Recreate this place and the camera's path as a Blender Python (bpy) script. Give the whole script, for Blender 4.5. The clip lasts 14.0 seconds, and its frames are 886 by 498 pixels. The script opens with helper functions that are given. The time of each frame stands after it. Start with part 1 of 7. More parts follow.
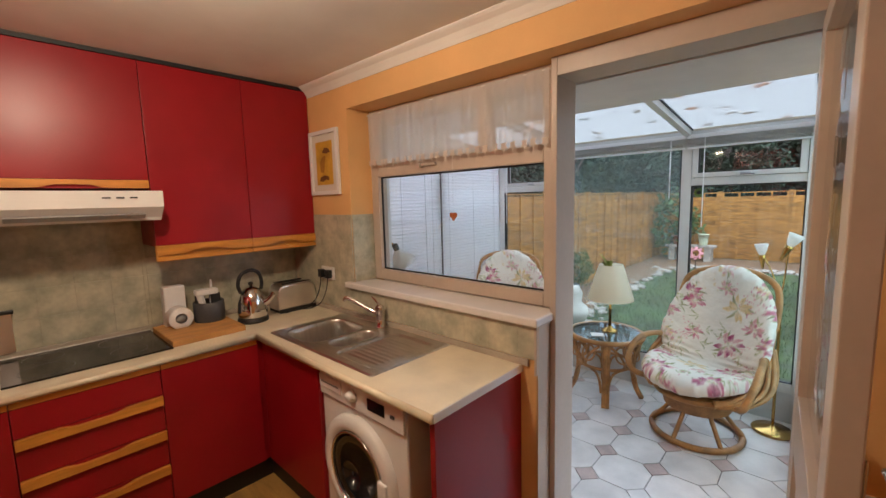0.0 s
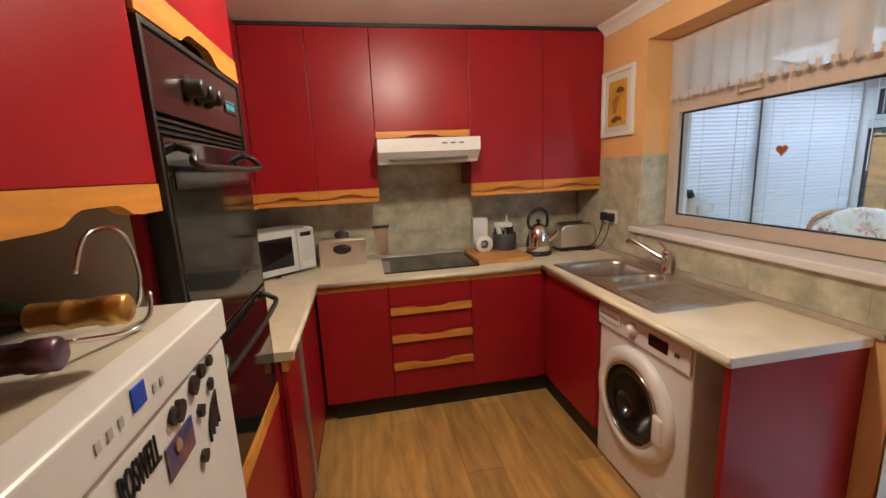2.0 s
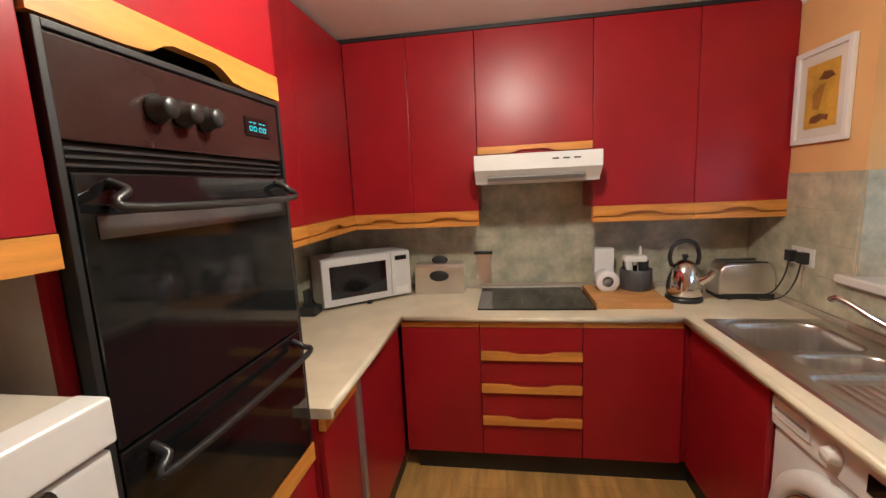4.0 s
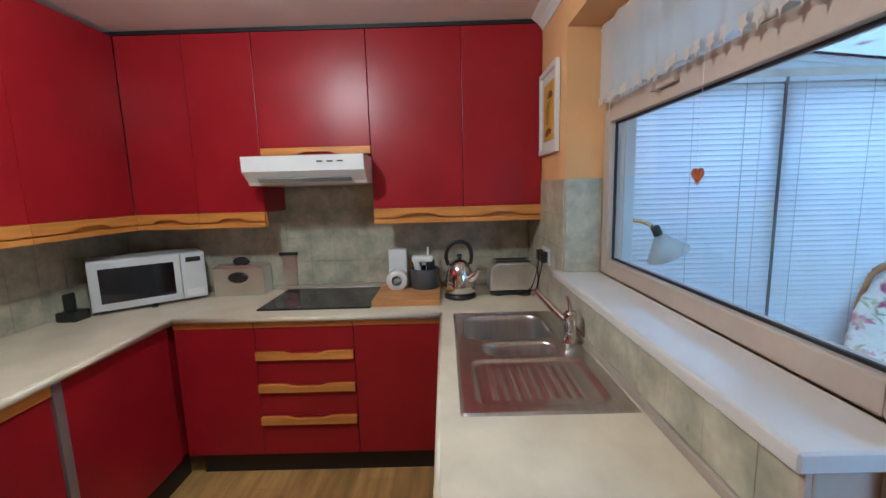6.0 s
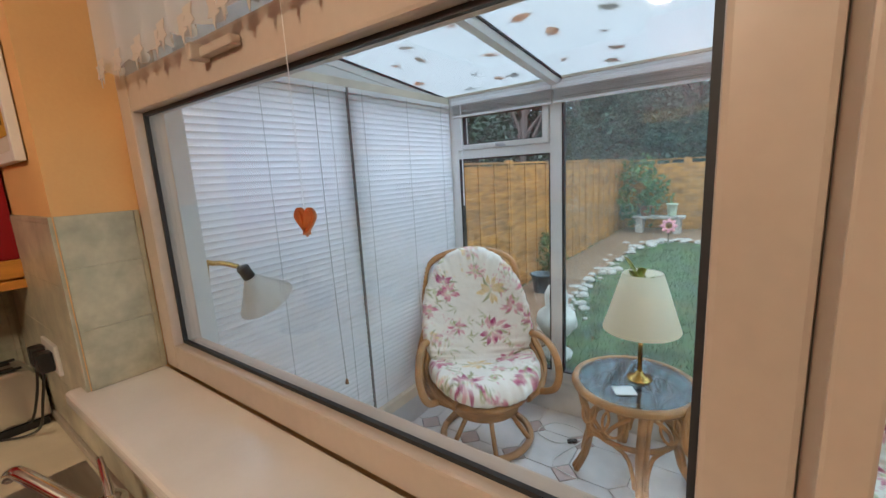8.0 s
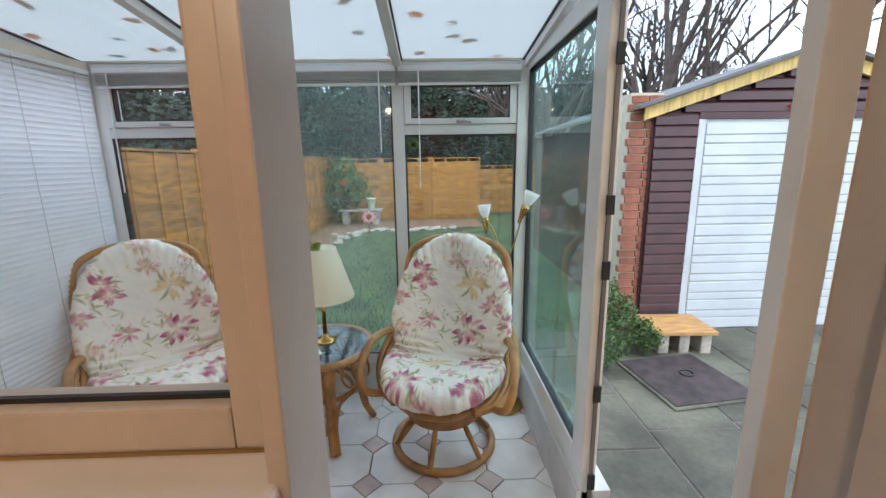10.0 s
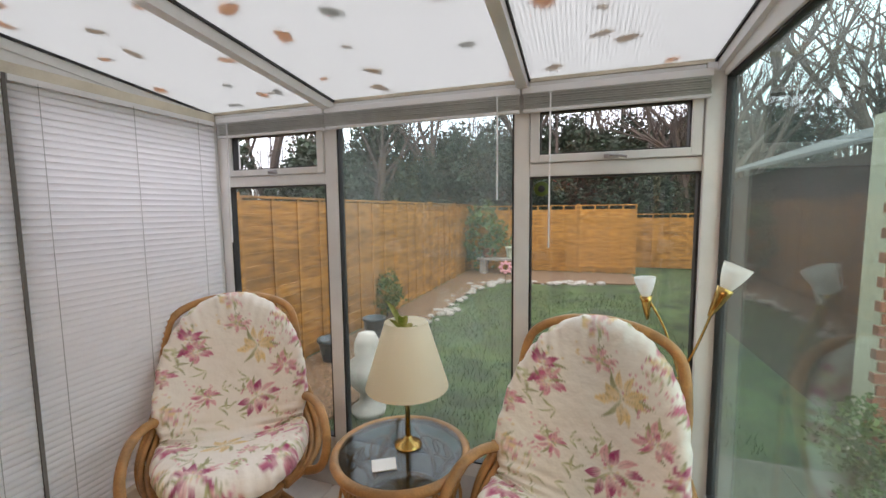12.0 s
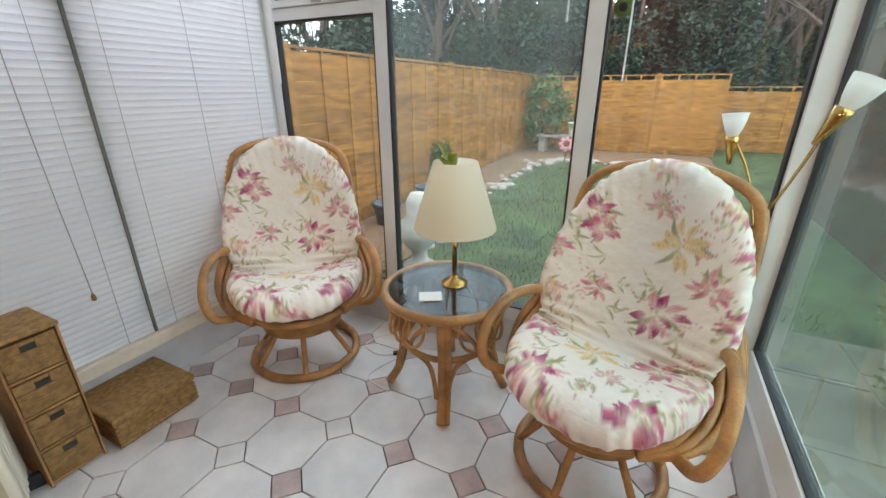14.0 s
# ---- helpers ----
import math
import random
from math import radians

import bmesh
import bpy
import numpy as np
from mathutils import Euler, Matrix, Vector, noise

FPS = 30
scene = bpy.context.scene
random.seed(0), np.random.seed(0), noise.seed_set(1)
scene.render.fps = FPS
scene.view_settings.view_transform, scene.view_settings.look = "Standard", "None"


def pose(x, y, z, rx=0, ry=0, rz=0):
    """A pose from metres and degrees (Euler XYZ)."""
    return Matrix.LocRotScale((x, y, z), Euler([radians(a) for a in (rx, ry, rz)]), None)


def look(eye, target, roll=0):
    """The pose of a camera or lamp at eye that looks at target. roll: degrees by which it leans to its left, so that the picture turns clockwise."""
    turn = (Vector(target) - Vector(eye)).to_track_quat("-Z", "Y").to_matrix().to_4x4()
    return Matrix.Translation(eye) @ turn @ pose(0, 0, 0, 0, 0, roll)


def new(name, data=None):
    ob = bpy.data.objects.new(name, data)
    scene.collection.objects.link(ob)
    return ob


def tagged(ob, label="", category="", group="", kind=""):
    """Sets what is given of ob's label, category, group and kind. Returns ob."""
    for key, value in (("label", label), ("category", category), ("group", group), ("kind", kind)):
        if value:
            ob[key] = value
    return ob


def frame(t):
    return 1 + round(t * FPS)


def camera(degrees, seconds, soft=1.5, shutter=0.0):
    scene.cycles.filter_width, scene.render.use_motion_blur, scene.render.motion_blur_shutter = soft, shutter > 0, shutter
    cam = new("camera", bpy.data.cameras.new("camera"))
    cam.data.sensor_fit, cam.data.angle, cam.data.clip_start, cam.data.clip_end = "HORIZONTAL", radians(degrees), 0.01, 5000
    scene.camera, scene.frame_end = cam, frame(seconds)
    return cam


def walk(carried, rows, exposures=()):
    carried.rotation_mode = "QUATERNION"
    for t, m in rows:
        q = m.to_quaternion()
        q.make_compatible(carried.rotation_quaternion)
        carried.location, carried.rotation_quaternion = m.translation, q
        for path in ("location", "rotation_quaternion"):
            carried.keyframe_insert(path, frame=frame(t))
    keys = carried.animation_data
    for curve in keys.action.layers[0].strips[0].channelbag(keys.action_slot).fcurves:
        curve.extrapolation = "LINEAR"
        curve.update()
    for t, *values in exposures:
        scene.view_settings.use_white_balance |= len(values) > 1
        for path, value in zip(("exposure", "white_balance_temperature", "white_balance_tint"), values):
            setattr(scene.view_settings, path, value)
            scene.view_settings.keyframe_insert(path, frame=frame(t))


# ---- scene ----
cam = camera(94.3, 14.0)
PATH = [
    (0, (2.877, -1.484, 1.617), (1.526, -0.027, 1.384), -1.5),
    (0.5, (2.875, -1.515, 1.583), (1.205, -0.449, 1.306), -1.0),
    (1, (2.916, -1.547, 1.538), (1.087, -0.807, 1.21), -1.2),
    (1.5, (2.958, -1.597, 1.515), (1.06, -1.081, 1.154), -1.8),
    (2, (2.947, -1.635, 1.517), (1.017, -1.274, 1.137), -2.6),
    (2.5, (2.815, -1.648, 1.519), (0.861, -1.432, 1.149), -3.1),
    (3, (2.611, -1.65, 1.541), (0.64, -1.609, 1.206), -3.1),
    (3.2, (2.544, -1.632, 1.555), (0.57, -1.675, 1.234), -3.0),
    (5.3, (2.68, -0.778, 1.524), (0.758, -1.243, 1.227), -2.6),
    (5.5, (2.676, -0.7, 1.511), (0.732, -1.058, 1.206), -2.4),
    (6, (2.588, -0.539, 1.515), (0.609, -0.551, 1.228), -1.6),
    (6.5, (2.437, -0.419, 1.532), (0.471, -0.168, 1.262), -0.9),
    (7, (2.19, -0.332, 1.572), (0.398, 0.498, 1.258), -2.5),
    (7.5, (2.003, -0.222, 1.596), (0.524, 1.082, 1.258), -3.6),
    (8, (1.982, -0.225, 1.594), (0.808, 1.362, 1.231), -3.2),
    (8.5, (2.015, -0.403, 1.577), (1.161, 1.363, 1.187), -3.2),
    (9, (2.082, -0.498, 1.569), (1.612, 1.403, 1.162), -3.0),
    (9.2, (2.114, -0.498, 1.566), (1.812, 1.435, 1.151), -2.9),
    (11.3, (2.358, 0.191, 1.439), (2.521, 2.146, 1.052), -0.2),
    (11.5, (2.351, 0.265, 1.44), (2.283, 2.236, 1.107), -0.4),
    (12, (2.313, 0.337, 1.533), (1.683, 2.226, 1.347), -0.6),
    (12.5, (2.265, 0.317, 1.581), (1.296, 2.06, 1.433), 0.0),
    (13, (2.278, 0.341, 1.494), (1.196, 1.963, 1.048), -0.1),
    (13.5, (2.28, 0.357, 1.353), (1.293, 1.941, 0.634), 0.3),
    (14, (2.316, 0.374, 1.334), (1.495, 2.047, 0.607), 0.0),
]
walk(cam, [(t, look(eye, target, roll)) for t, eye, target, roll in PATH], [(0, -0.2, 6200, 14), (1.2, -0.05, 5800, 8), (3.2, 0.25, 5300, 7), (5.4, 0.28, 4800, 6), (6.0, 0.0, 4250, 0), (7.0, -0.25, 4700, 0), (7.5, -0.12, 5400, 4), (8.5, -0.2, 6000, 7), (9.2, -0.3, 5750, 6), (11.3, -0.28, 7100, 19), (12.5, -0.33, 7400, 21), (14, 0.02, 6800, 14)])
scene.view_settings.exposure = 0.0

# ---- world and lights ----
world = bpy.data.worlds.new("overcast_sky")
scene.world = world
world.use_nodes = True
wn, wl = world.node_tree.nodes, world.node_tree.links
sky = wn.new("ShaderNodeTexSky")
sky.sky_type, sky.sun_disc = "NISHITA", False
sky.sun_elevation, sky.sun_rotation = radians(32), radians(160)
wash = wn.new("ShaderNodeMixRGB")
wash.inputs["Fac"].default_value = 0.8
wash.inputs["Color2"].default_value = (6.2, 7.0, 7.95, 1)
cl_tex = wn.new("ShaderNodeTexCoord")
cl_noise = wn.new("ShaderNodeTexNoise")
cl_noise.inputs["Scale"].default_value, cl_noise.inputs["Detail"].default_value = 4.0, 5
cl_mul = wn.new("ShaderNodeMixRGB")
cl_mul.blend_type = "MULTIPLY"
cl_mul.inputs["Fac"].default_value = 0.45
wl.new(cl_tex.outputs["Generated"], cl_noise.inputs["Vector"])
wl.new(sky.outputs["Color"], wash.inputs["Color1"])
wl.new(wash.outputs["Color"], cl_mul.inputs["Color1"])
wl.new(cl_noise.outputs["Fac"], cl_mul.inputs["Color2"])
wl.new(cl_mul.outputs["Color"], wn["Background"].inputs["Color"])
wn["Background"].inputs["Strength"].default_value = 0.76

sun = new("sun", bpy.data.lights.new("sun", "SUN"))
sun.data.energy, sun.data.angle, sun.data.color = 1.1, radians(30), (1, 0.97, 0.93)
sun.matrix_world = look((0, 0, 10), (-1.2, 4.4, 0))

lamp = new("ceiling_lamp", bpy.data.lights.new("ceiling_lamp", "POINT"))
lamp.data.energy, lamp.data.shadow_soft_size, lamp.data.color = 47, 0.07, (1.0, 0.80, 0.55)
lamp.location = (1.68, -1.3, 2.27)

# ---- materials ----
MATS = {}


def mat(name, col, rough=0.5, metal=0.0, var=0.12, scale=6.0, bump=0.0, bscale=80.0, spec=0.5, coat=0.0, col2=None, stretch=(1, 1, 1), island=0.0, lo=0.35, hi=0.65, shared=False):
    """A surface with two scales of variation in colour, a little in gloss, and a fine relief."""
    m = bpy.data.materials.new(name)
    m.use_nodes = True
    n, l = m.node_tree.nodes, m.node_tree.links
    b = n["Principled BSDF"]
    tc, mp = n.new("ShaderNodeNewGeometry" if shared else "ShaderNodeTexCoord"), n.new("ShaderNodeMapping")
    mp.inputs["Scale"].default_value = stretch
    l.new(tc.outputs["Position" if shared else "Object"], mp.inputs["Vector"])
    n1, n2 = n.new("ShaderNodeTexNoise"), n.new("ShaderNodeTexNoise")
    n1.inputs["Scale"].default_value, n1.inputs["Detail"].default_value = scale, 6
    n2.inputs["Scale"].default_value, n2.inputs["Detail"].default_value = bscale, 3
    l.new(mp.outputs["Vector"], n1.inputs["Vector"])
    l.new(mp.outputs["Vector"], n2.inputs["Vector"])
    r = n.new("ShaderNodeValToRGB")
    c2 = col2 or tuple(min(1, c * (1 + var)) for c in col)
    c1 = col if col2 else tuple(c * (1 - var) for c in col)
    r.color_ramp.elements[0].position, r.color_ramp.elements[1].position = lo, hi
    r.color_ramp.elements[0].color, r.color_ramp.elements[1].color = (*c1, 1), (*c2, 1)
    l.new(n1.outputs["Fac"], r.inputs["Fac"])
    fine = n.new("ShaderNodeMixRGB")
    fine.blend_type = "OVERLAY"
    fine.inputs["Fac"].default_value = min(0.5, var)
    l.new(r.outputs["Color"], fine.inputs["Color1"])
    l.new(n2.outputs["Fac"], fine.inputs["Color2"])
    out = fine.outputs["Color"]
    if island:
        oi, mr, mu = n.new("ShaderNodeObjectInfo"), n.new("ShaderNodeMapRange"), n.new("ShaderNodeMixRGB")
        mr.inputs["To Min"].default_value, mr.inputs["To Max"].default_value = 1 - island, 1
        mu.blend_type, mu.inputs["Fac"].default_value = "MULTIPLY", 1
        l.new(oi.outputs["Random"], mr.inputs["Value"])
        l.new(out, mu.inputs["Color1"])
        l.new(mr.outputs["Result"], mu.inputs["Color2"])
        out = mu.outputs["Color"]
    l.new(out, b.inputs["Base Color"])
    rr = n.new("ShaderNodeMapRange")
    rr.inputs["To Min"].default_value, rr.inputs["To Max"].default_value = max(0.02, rough - 0.06), min(1, rough + 0.06)
    l.new(n1.outputs["Fac"], rr.inputs["Value"])
    l.new(rr.outputs["Result"], b.inputs["Roughness"])
    b.inputs["Metallic"].default_value, b.inputs["Specular IOR Level"].default_value = metal, spec
    b.inputs["Coat Weight"].default_value, b.inputs["Coat Roughness"].default_value = coat, 0.12
    if bump:
        bp = n.new("ShaderNodeBump")
        bp.inputs["Strength"].default_value, bp.inputs["Distance"].default_value = bump, 0.002
        l.new(n2.outputs["Fac"], bp.inputs["Height"])
        l.new(bp.outputs["Normal"], b.inputs["Normal"])
    MATS[name] = m
    return m


def glass_mat(name, tint=(1, 1, 1), fog=0.0, fog_scale=2.0, gloss=1.0):
    """A thin pane: clear, with Fresnel gloss, and where fog is given an uneven film of condensation."""
    m = bpy.data.materials.new(name)
    m.use_nodes = True
    n, l = m.node_tree.nodes, m.node_tree.links
    n.remove(n["Principled BSDF"])
    o = n["Material Output"]
    tr, gl, fr, mx = n.new("ShaderNodeBsdfTransparent"), n.new("ShaderNodeBsdfGlossy"), n.new("ShaderNodeLayerWeight"), n.new("ShaderNodeMixShader")
    tr.inputs["Color"].default_value = (*tint, 1)
    gl.inputs["Roughness"].default_value = 0.03
    gl.inputs["Color"].default_value = (gloss, gloss, gloss, 1)
    fr.inputs["Blend"].default_value = 0.5
    pw, sc = n.new("ShaderNodeMath"), n.new("ShaderNodeMath")
    pw.operation, sc.operation = "POWER", "MULTIPLY_ADD"
    pw.inputs[1].default_value, sc.inputs[1].default_value, sc.inputs[2].default_value = 4.0, 0.55, 0.03
    l.new(fr.outputs["Facing"], pw.inputs[0])
    l.new(pw.outputs["Value"], sc.inputs[0])
    l.new(sc.outputs["Value"], mx.inputs["Fac"])
    l.new(tr.outputs["BSDF"], mx.inputs[1])
    l.new(gl.outputs["BSDF"], mx.inputs[2])
    out = mx.outputs["Shader"]
    if fog:
        tc, nz, mr, tl, df, m1, m2 = (n.new("ShaderNode" + s) for s in ("TexCoord", "TexNoise", "MapRange", "BsdfTranslucent", "BsdfDiffuse", "MixShader", "MixShader"))
        nz.inputs["Scale"].default_value, nz.inputs["Detail"].default_value = fog_scale, 4
        mr.inputs["From Min"].default_value, mr.inputs["From Max"].default_value = 0.3, 0.7
        mr.inputs["To Min"].default_value, mr.inputs["To Max"].default_value = fog * 0.35, fog
        l.new(tc.outputs["Object"], nz.inputs["Vector"])
        l.new(nz.outputs["Fac"], mr.inputs["Value"])
        tl.inputs["Color"].default_value = df.inputs["Color"].default_value = (0.48, 0.56, 0.55, 1)
        m1.inputs["Fac"].default_value = 0.4
        l.new(tl.outputs["BSDF"], m1.inputs[1])
        l.new(df.outputs["BSDF"], m1.inputs[2])
        l.new(mr.outputs["Result"], m2.inputs["Fac"])
        l.new(out, m2.inputs[1])
        l.new(m1.outputs["Shader"], m2.inputs[2])
        out = m2.outputs["Shader"]
    l.new(out, o.inputs["Surface"])
    MATS[name] = m
    return m


def sheer_mat(name, col, through_share, clear_share, scale=0.0):
    """Thin cloth or plastic that lets light through: part diffuse, part translucent, part clear."""
    m = bpy.data.materials.new(name)
    m.use_nodes = True
    n, l = m.node_tree.nodes, m.node_tree.links
    n.remove(n["Principled BSDF"])
    o = n["Material Output"]
    df, tl, tr, m1, m2 = (n.new("ShaderNode" + s) for s in ("BsdfDiffuse", "BsdfTranslucent", "BsdfTransparent", "MixShader", "MixShader"))
    df.inputs["Color"].default_value = tl.inputs["Color"].default_value = (*col, 1)
    m1.inputs["Fac"].default_value, m2.inputs["Fac"].default_value = through_share, clear_share
    l.new(df.outputs["BSDF"], m1.inputs[1])
    l.new(tl.outputs["BSDF"], m1.inputs[2])
    l.new(m1.outputs["Shader"], m2.inputs[1])
    l.new(tr.outputs["BSDF"], m2.inputs[2])
    if scale:
        tc, nz, mr = n.new("ShaderNodeTexCoord"), n.new("ShaderNodeTexNoise"), n.new("ShaderNodeMapRange")
        nz.inputs["Scale"].default_value = scale
        mr.inputs["From Min"].default_value, mr.inputs["From Max"].default_value = 0.35, 0.65
        mr.inputs["To Min"].default_value, mr.inputs["To Max"].default_value = clear_share * 0.4, min(1, clear_share * 1.5)
        l.new(tc.outputs["Object"], nz.inputs["Vector"])
        l.new(nz.outputs["Fac"], mr.inputs["Value"])
        l.new(mr.outputs["Result"], m2.inputs["Fac"])
    l.new(m2.outputs["Shader"], o.inputs["Surface"])
    MATS[name] = m
    return m


RED = mat("red_laminate", (0.28, 0.007, 0.012), 0.33, spec=0.34, var=0.10, scale=3, bump=0.06, bscale=220)
OAK = mat("oak_strip", (0.60, 0.25, 0.035), 0.42, var=0.14, scale=5, bump=0.1, bscale=60, stretch=(1, 1, 9))
WORKTOP = mat("cream_worktop", (0.74, 0.66, 0.49), 0.32, var=0.08, scale=7, bscale=240)
BLACK = mat("black_plinth", (0.012, 0.012, 0.013), 0.5, var=0.2)
GLOSSBLACK = mat("black_glass", (0.008, 0.008, 0.009), 0.07, var=0.1, spec=0.6)
DARKPANEL = mat("dark_brown_enamel", (0.030, 0.014, 0.012), 0.22, var=0.15)
WHITE = mat("white_enamel", (0.78, 0.77, 0.75), 0.3, var=0.04, scale=4)
UPVC = mat("white_plastic_frame", (0.74, 0.74, 0.73), 0.36, var=0.05, scale=5, bump=0.03)
CREAMPAINT = mat("cream_gloss_paint", (0.52, 0.43, 0.35), 0.34, var=0.06, scale=4, bump=0.08, bscale=50)
CEIL = mat("ceiling_paint", (0.78, 0.75, 0.70), 0.8, var=0.05, scale=3, bump=0.15, bscale=140)
ORANGE = mat("apricot_wall_paint", (0.74, 0.43, 0.17), 0.75, var=0.06, scale=3, bump=0.2, bscale=120)
TILE = mat("sage_stone_tile", (0.35, 0.34, 0.25), 0.30, scale=9, var=0.22, bump=0.10, bscale=40, island=0.04, col2=(0.58, 0.54, 0.40), shared=True)
GROUT = mat("grout", (0.40, 0.375, 0.28), 0.8, var=0.1, scale=20)
PLANK = mat("oak_floor_plank", (0.58, 0.34, 0.10), 0.36, var=0.24, scale=3, bump=0.05, bscale=40, stretch=(1.0, 6, 1), island=0.30, shared=True)
STEEL = mat("brushed_steel", (0.60, 0.58, 0.55), 0.32, metal=1.0, var=0.08, scale=6, bump=0.04, bscale=300, stretch=(1, 8, 1))
CHROME = mat("chrome", (0.72, 0.71, 0.70), 0.07, metal=1.0, var=0.04)
ALU = mat("grey_aluminium", (0.42, 0.42, 0.43), 0.4, metal=0.7, var=0.1)
GASKET = mat("black_rubber", (0.02, 0.02, 0.022), 0.6, var=0.1)
PLASTICBLK = mat("black_plastic", (0.02, 0.02, 0.02), 0.35, var=0.1)
GREYPOT = mat("slate_grey_ceramic", (0.07, 0.07, 0.075), 0.4, var=0.15)
BOARD = mat("chopping_board_wood", (0.55, 0.27, 0.08), 0.5, var=0.16, scale=6, bump=0.1, stretch=(4, 1, 1))
PANE = glass_mat("window_glass")
FOGGED = glass_mat("misted_glass", (0.93, 0.98, 0.97), fog=0.13, fog_scale=1.6)
FOGLITE = glass_mat("lightly_misted_glass", (0.95, 0.98, 0.97), fog=0.03, fog_scale=2.5)
LACE = sheer_mat("lace_cloth", (0.90, 0.87, 0.84), 0.5, 0.40)
LACEHEM = sheer_mat("lace_hem", (0.74, 0.66, 0.58), 0.35, 0.12)
POLYC = sheer_mat("twin_wall_polycarbonate", (0.58, 0.59, 0.575), 0.9, 0.12)
SLAT = sheer_mat("blind_slat_white", (0.93, 0.935, 0.95), 0.13, 0.0)
CANE = mat("rattan_cane", (0.40, 0.20, 0.07), 0.42, var=0.3, scale=9, bump=0.25, bscale=120)
WICKER = mat("seagrass_weave", (0.30, 0.165, 0.055), 0.7, var=0.30, scale=40, bump=0.9, bscale=170)
BRASS = mat("aged_brass", (0.55, 0.36, 0.12), 0.22, metal=1.0, var=0.2)
SHADE = sheer_mat("cream_lamp_shade", (0.96, 0.89, 0.73), 0.5, 0.0)
OPAL = sheer_mat("opal_glass", (0.95, 0.945, 0.92), 0.6, 0.0)
FTILE = mat("pale_floor_tile", (0.78, 0.745, 0.73), 0.3, var=0.14, scale=4, bump=0.06, island=0.14)
FTILE2 = mat("rose_insert_tile", (0.60, 0.46, 0.43), 0.3, var=0.15, scale=8, island=0.25)
FGROUT = mat("dark_grout", (0.16, 0.13, 0.12), 0.9, var=0.2, scale=20)
FENCE = mat("orange_fence_wood", (0.42, 0.195, 0.042), 0.75, var=0.35, scale=4, bump=0.3, bscale=40, stretch=(1, 1, 5), island=0.35, shared=True)
GRASS = mat("lawn_grass", (0.042, 0.068, 0.02), 0.9, var=0.5, scale=3, bump=0.6, bscale=60)
CONCRETE = mat("mossy_concrete", (0.105, 0.098, 0.070), 0.7, var=0.35, scale=2.5, bump=0.4, bscale=30, island=0.2, shared=True)
CLAD = mat("oxblood_cladding", (0.055, 0.018, 0.019), 0.5, var=0.2, scale=5)
GDOOR = mat("white_garage_door", (0.48, 0.50, 0.51), 0.4, var=0.08, scale=2)
BARGE = mat("new_pine_board", (0.55, 0.38, 0.12), 0.6, var=0.25, scale=5, stretch=(6, 1, 1))
BARK = mat("bark", (0.075, 0.055, 0.045), 0.9, var=0.35, scale=8, bump=0.6, bscale=40)
BRICK = mat("red_brick", (0.28, 0.10, 0.06), 0.85, var=0.3, scale=12, bump=0.4, island=0.3)
STONE = mat("grey_stone", (0.33, 0.30, 0.26), 0.8, var=0.3, scale=6, bump=0.4, bscale=25)
LEAF = mat("leaf_green", (0.06, 0.11, 0.025), 0.6, var=0.4, scale=12)
PINK = mat("pink_glaze", (0.55, 0.22, 0.24), 0.4, var=0.15)
LINE = mat("dark_line", (0.05, 0.05, 0.05), 0.7)

# ---- helpers for things ----
W = {}


def thing(name, at, label, category, group="", kind="", rz=0.0):
    ob = new(name)
    m = pose(at[0], at[1], at[2], 0, 0, rz)
    ob.matrix_basis = m
    ob.empty_display_size = 0.1
    W[ob] = m
    return tagged(ob, label, category, group, kind)


def part(name, bm, material, parent=None, label="", local=False, smooth=False, kind=""):
    """Links a bmesh, given in world metres (or in the parent's own when local), as one mesh object under its parent."""
    if parent is not None and not local:
        bmesh.ops.transform(bm, matrix=W[parent].inverted(), verts=bm.verts)
    if smooth:
        for f in bm.faces:
            f.smooth = True
    me = bpy.data.meshes.new(name)
    bm.to_mesh(me)
    bm.free()
    me.materials.append(material)
    ob = new(name, me)
    if parent is not None:
        ob.parent = parent
        W[ob] = W[parent]
    else:
        W[ob] = Matrix.Identity(4)
    return tagged(ob, label, "", "", kind)


def structure(name, bm, material, label, category, smooth=False):
    ob = part(name, bm, material, None, "", True, smooth)
    return tagged(ob, label, category, "", "structure")


def box(x0, x1, y0, y1, z0, z1, bev=0.0, bm=None, seg=2):
    own = bmesh.new()
    r = bmesh.ops.create_cube(own, size=1)
    for v in own.verts:
        v.co = Vector(((x0 + x1) / 2 + v.co.x * (x1 - x0), (y0 + y1) / 2 + v.co.y * (y1 - y0), (z0 + z1) / 2 + v.co.z * (z1 - z0)))
    if bev:
        bmesh.ops.bevel(own, geom=own.edges[:], offset=bev, segments=seg, affect="EDGES", profile=0.6)
    if bm is None:
        return own
    me = bpy.data.meshes.new("t")
    own.to_mesh(me)
    own.free()
    bm.from_mesh(me)
    bpy.data.meshes.remove(me)
    return bm


def boxes(rows, bev=0.0):
    bm = bmesh.new()
    for r in rows:
        box(*r, bev=bev, bm=bm)
    return bm


def merge(bm, other):
    me = bpy.data.meshes.new("t")
    other.to_mesh(me)
    other.free()
    bm.from_mesh(me)
    bpy.data.meshes.remove(me)
    return bm


def moved(bm, m):
    bmesh.ops.transform(bm, matrix=m, verts=bm.verts)
    return bm


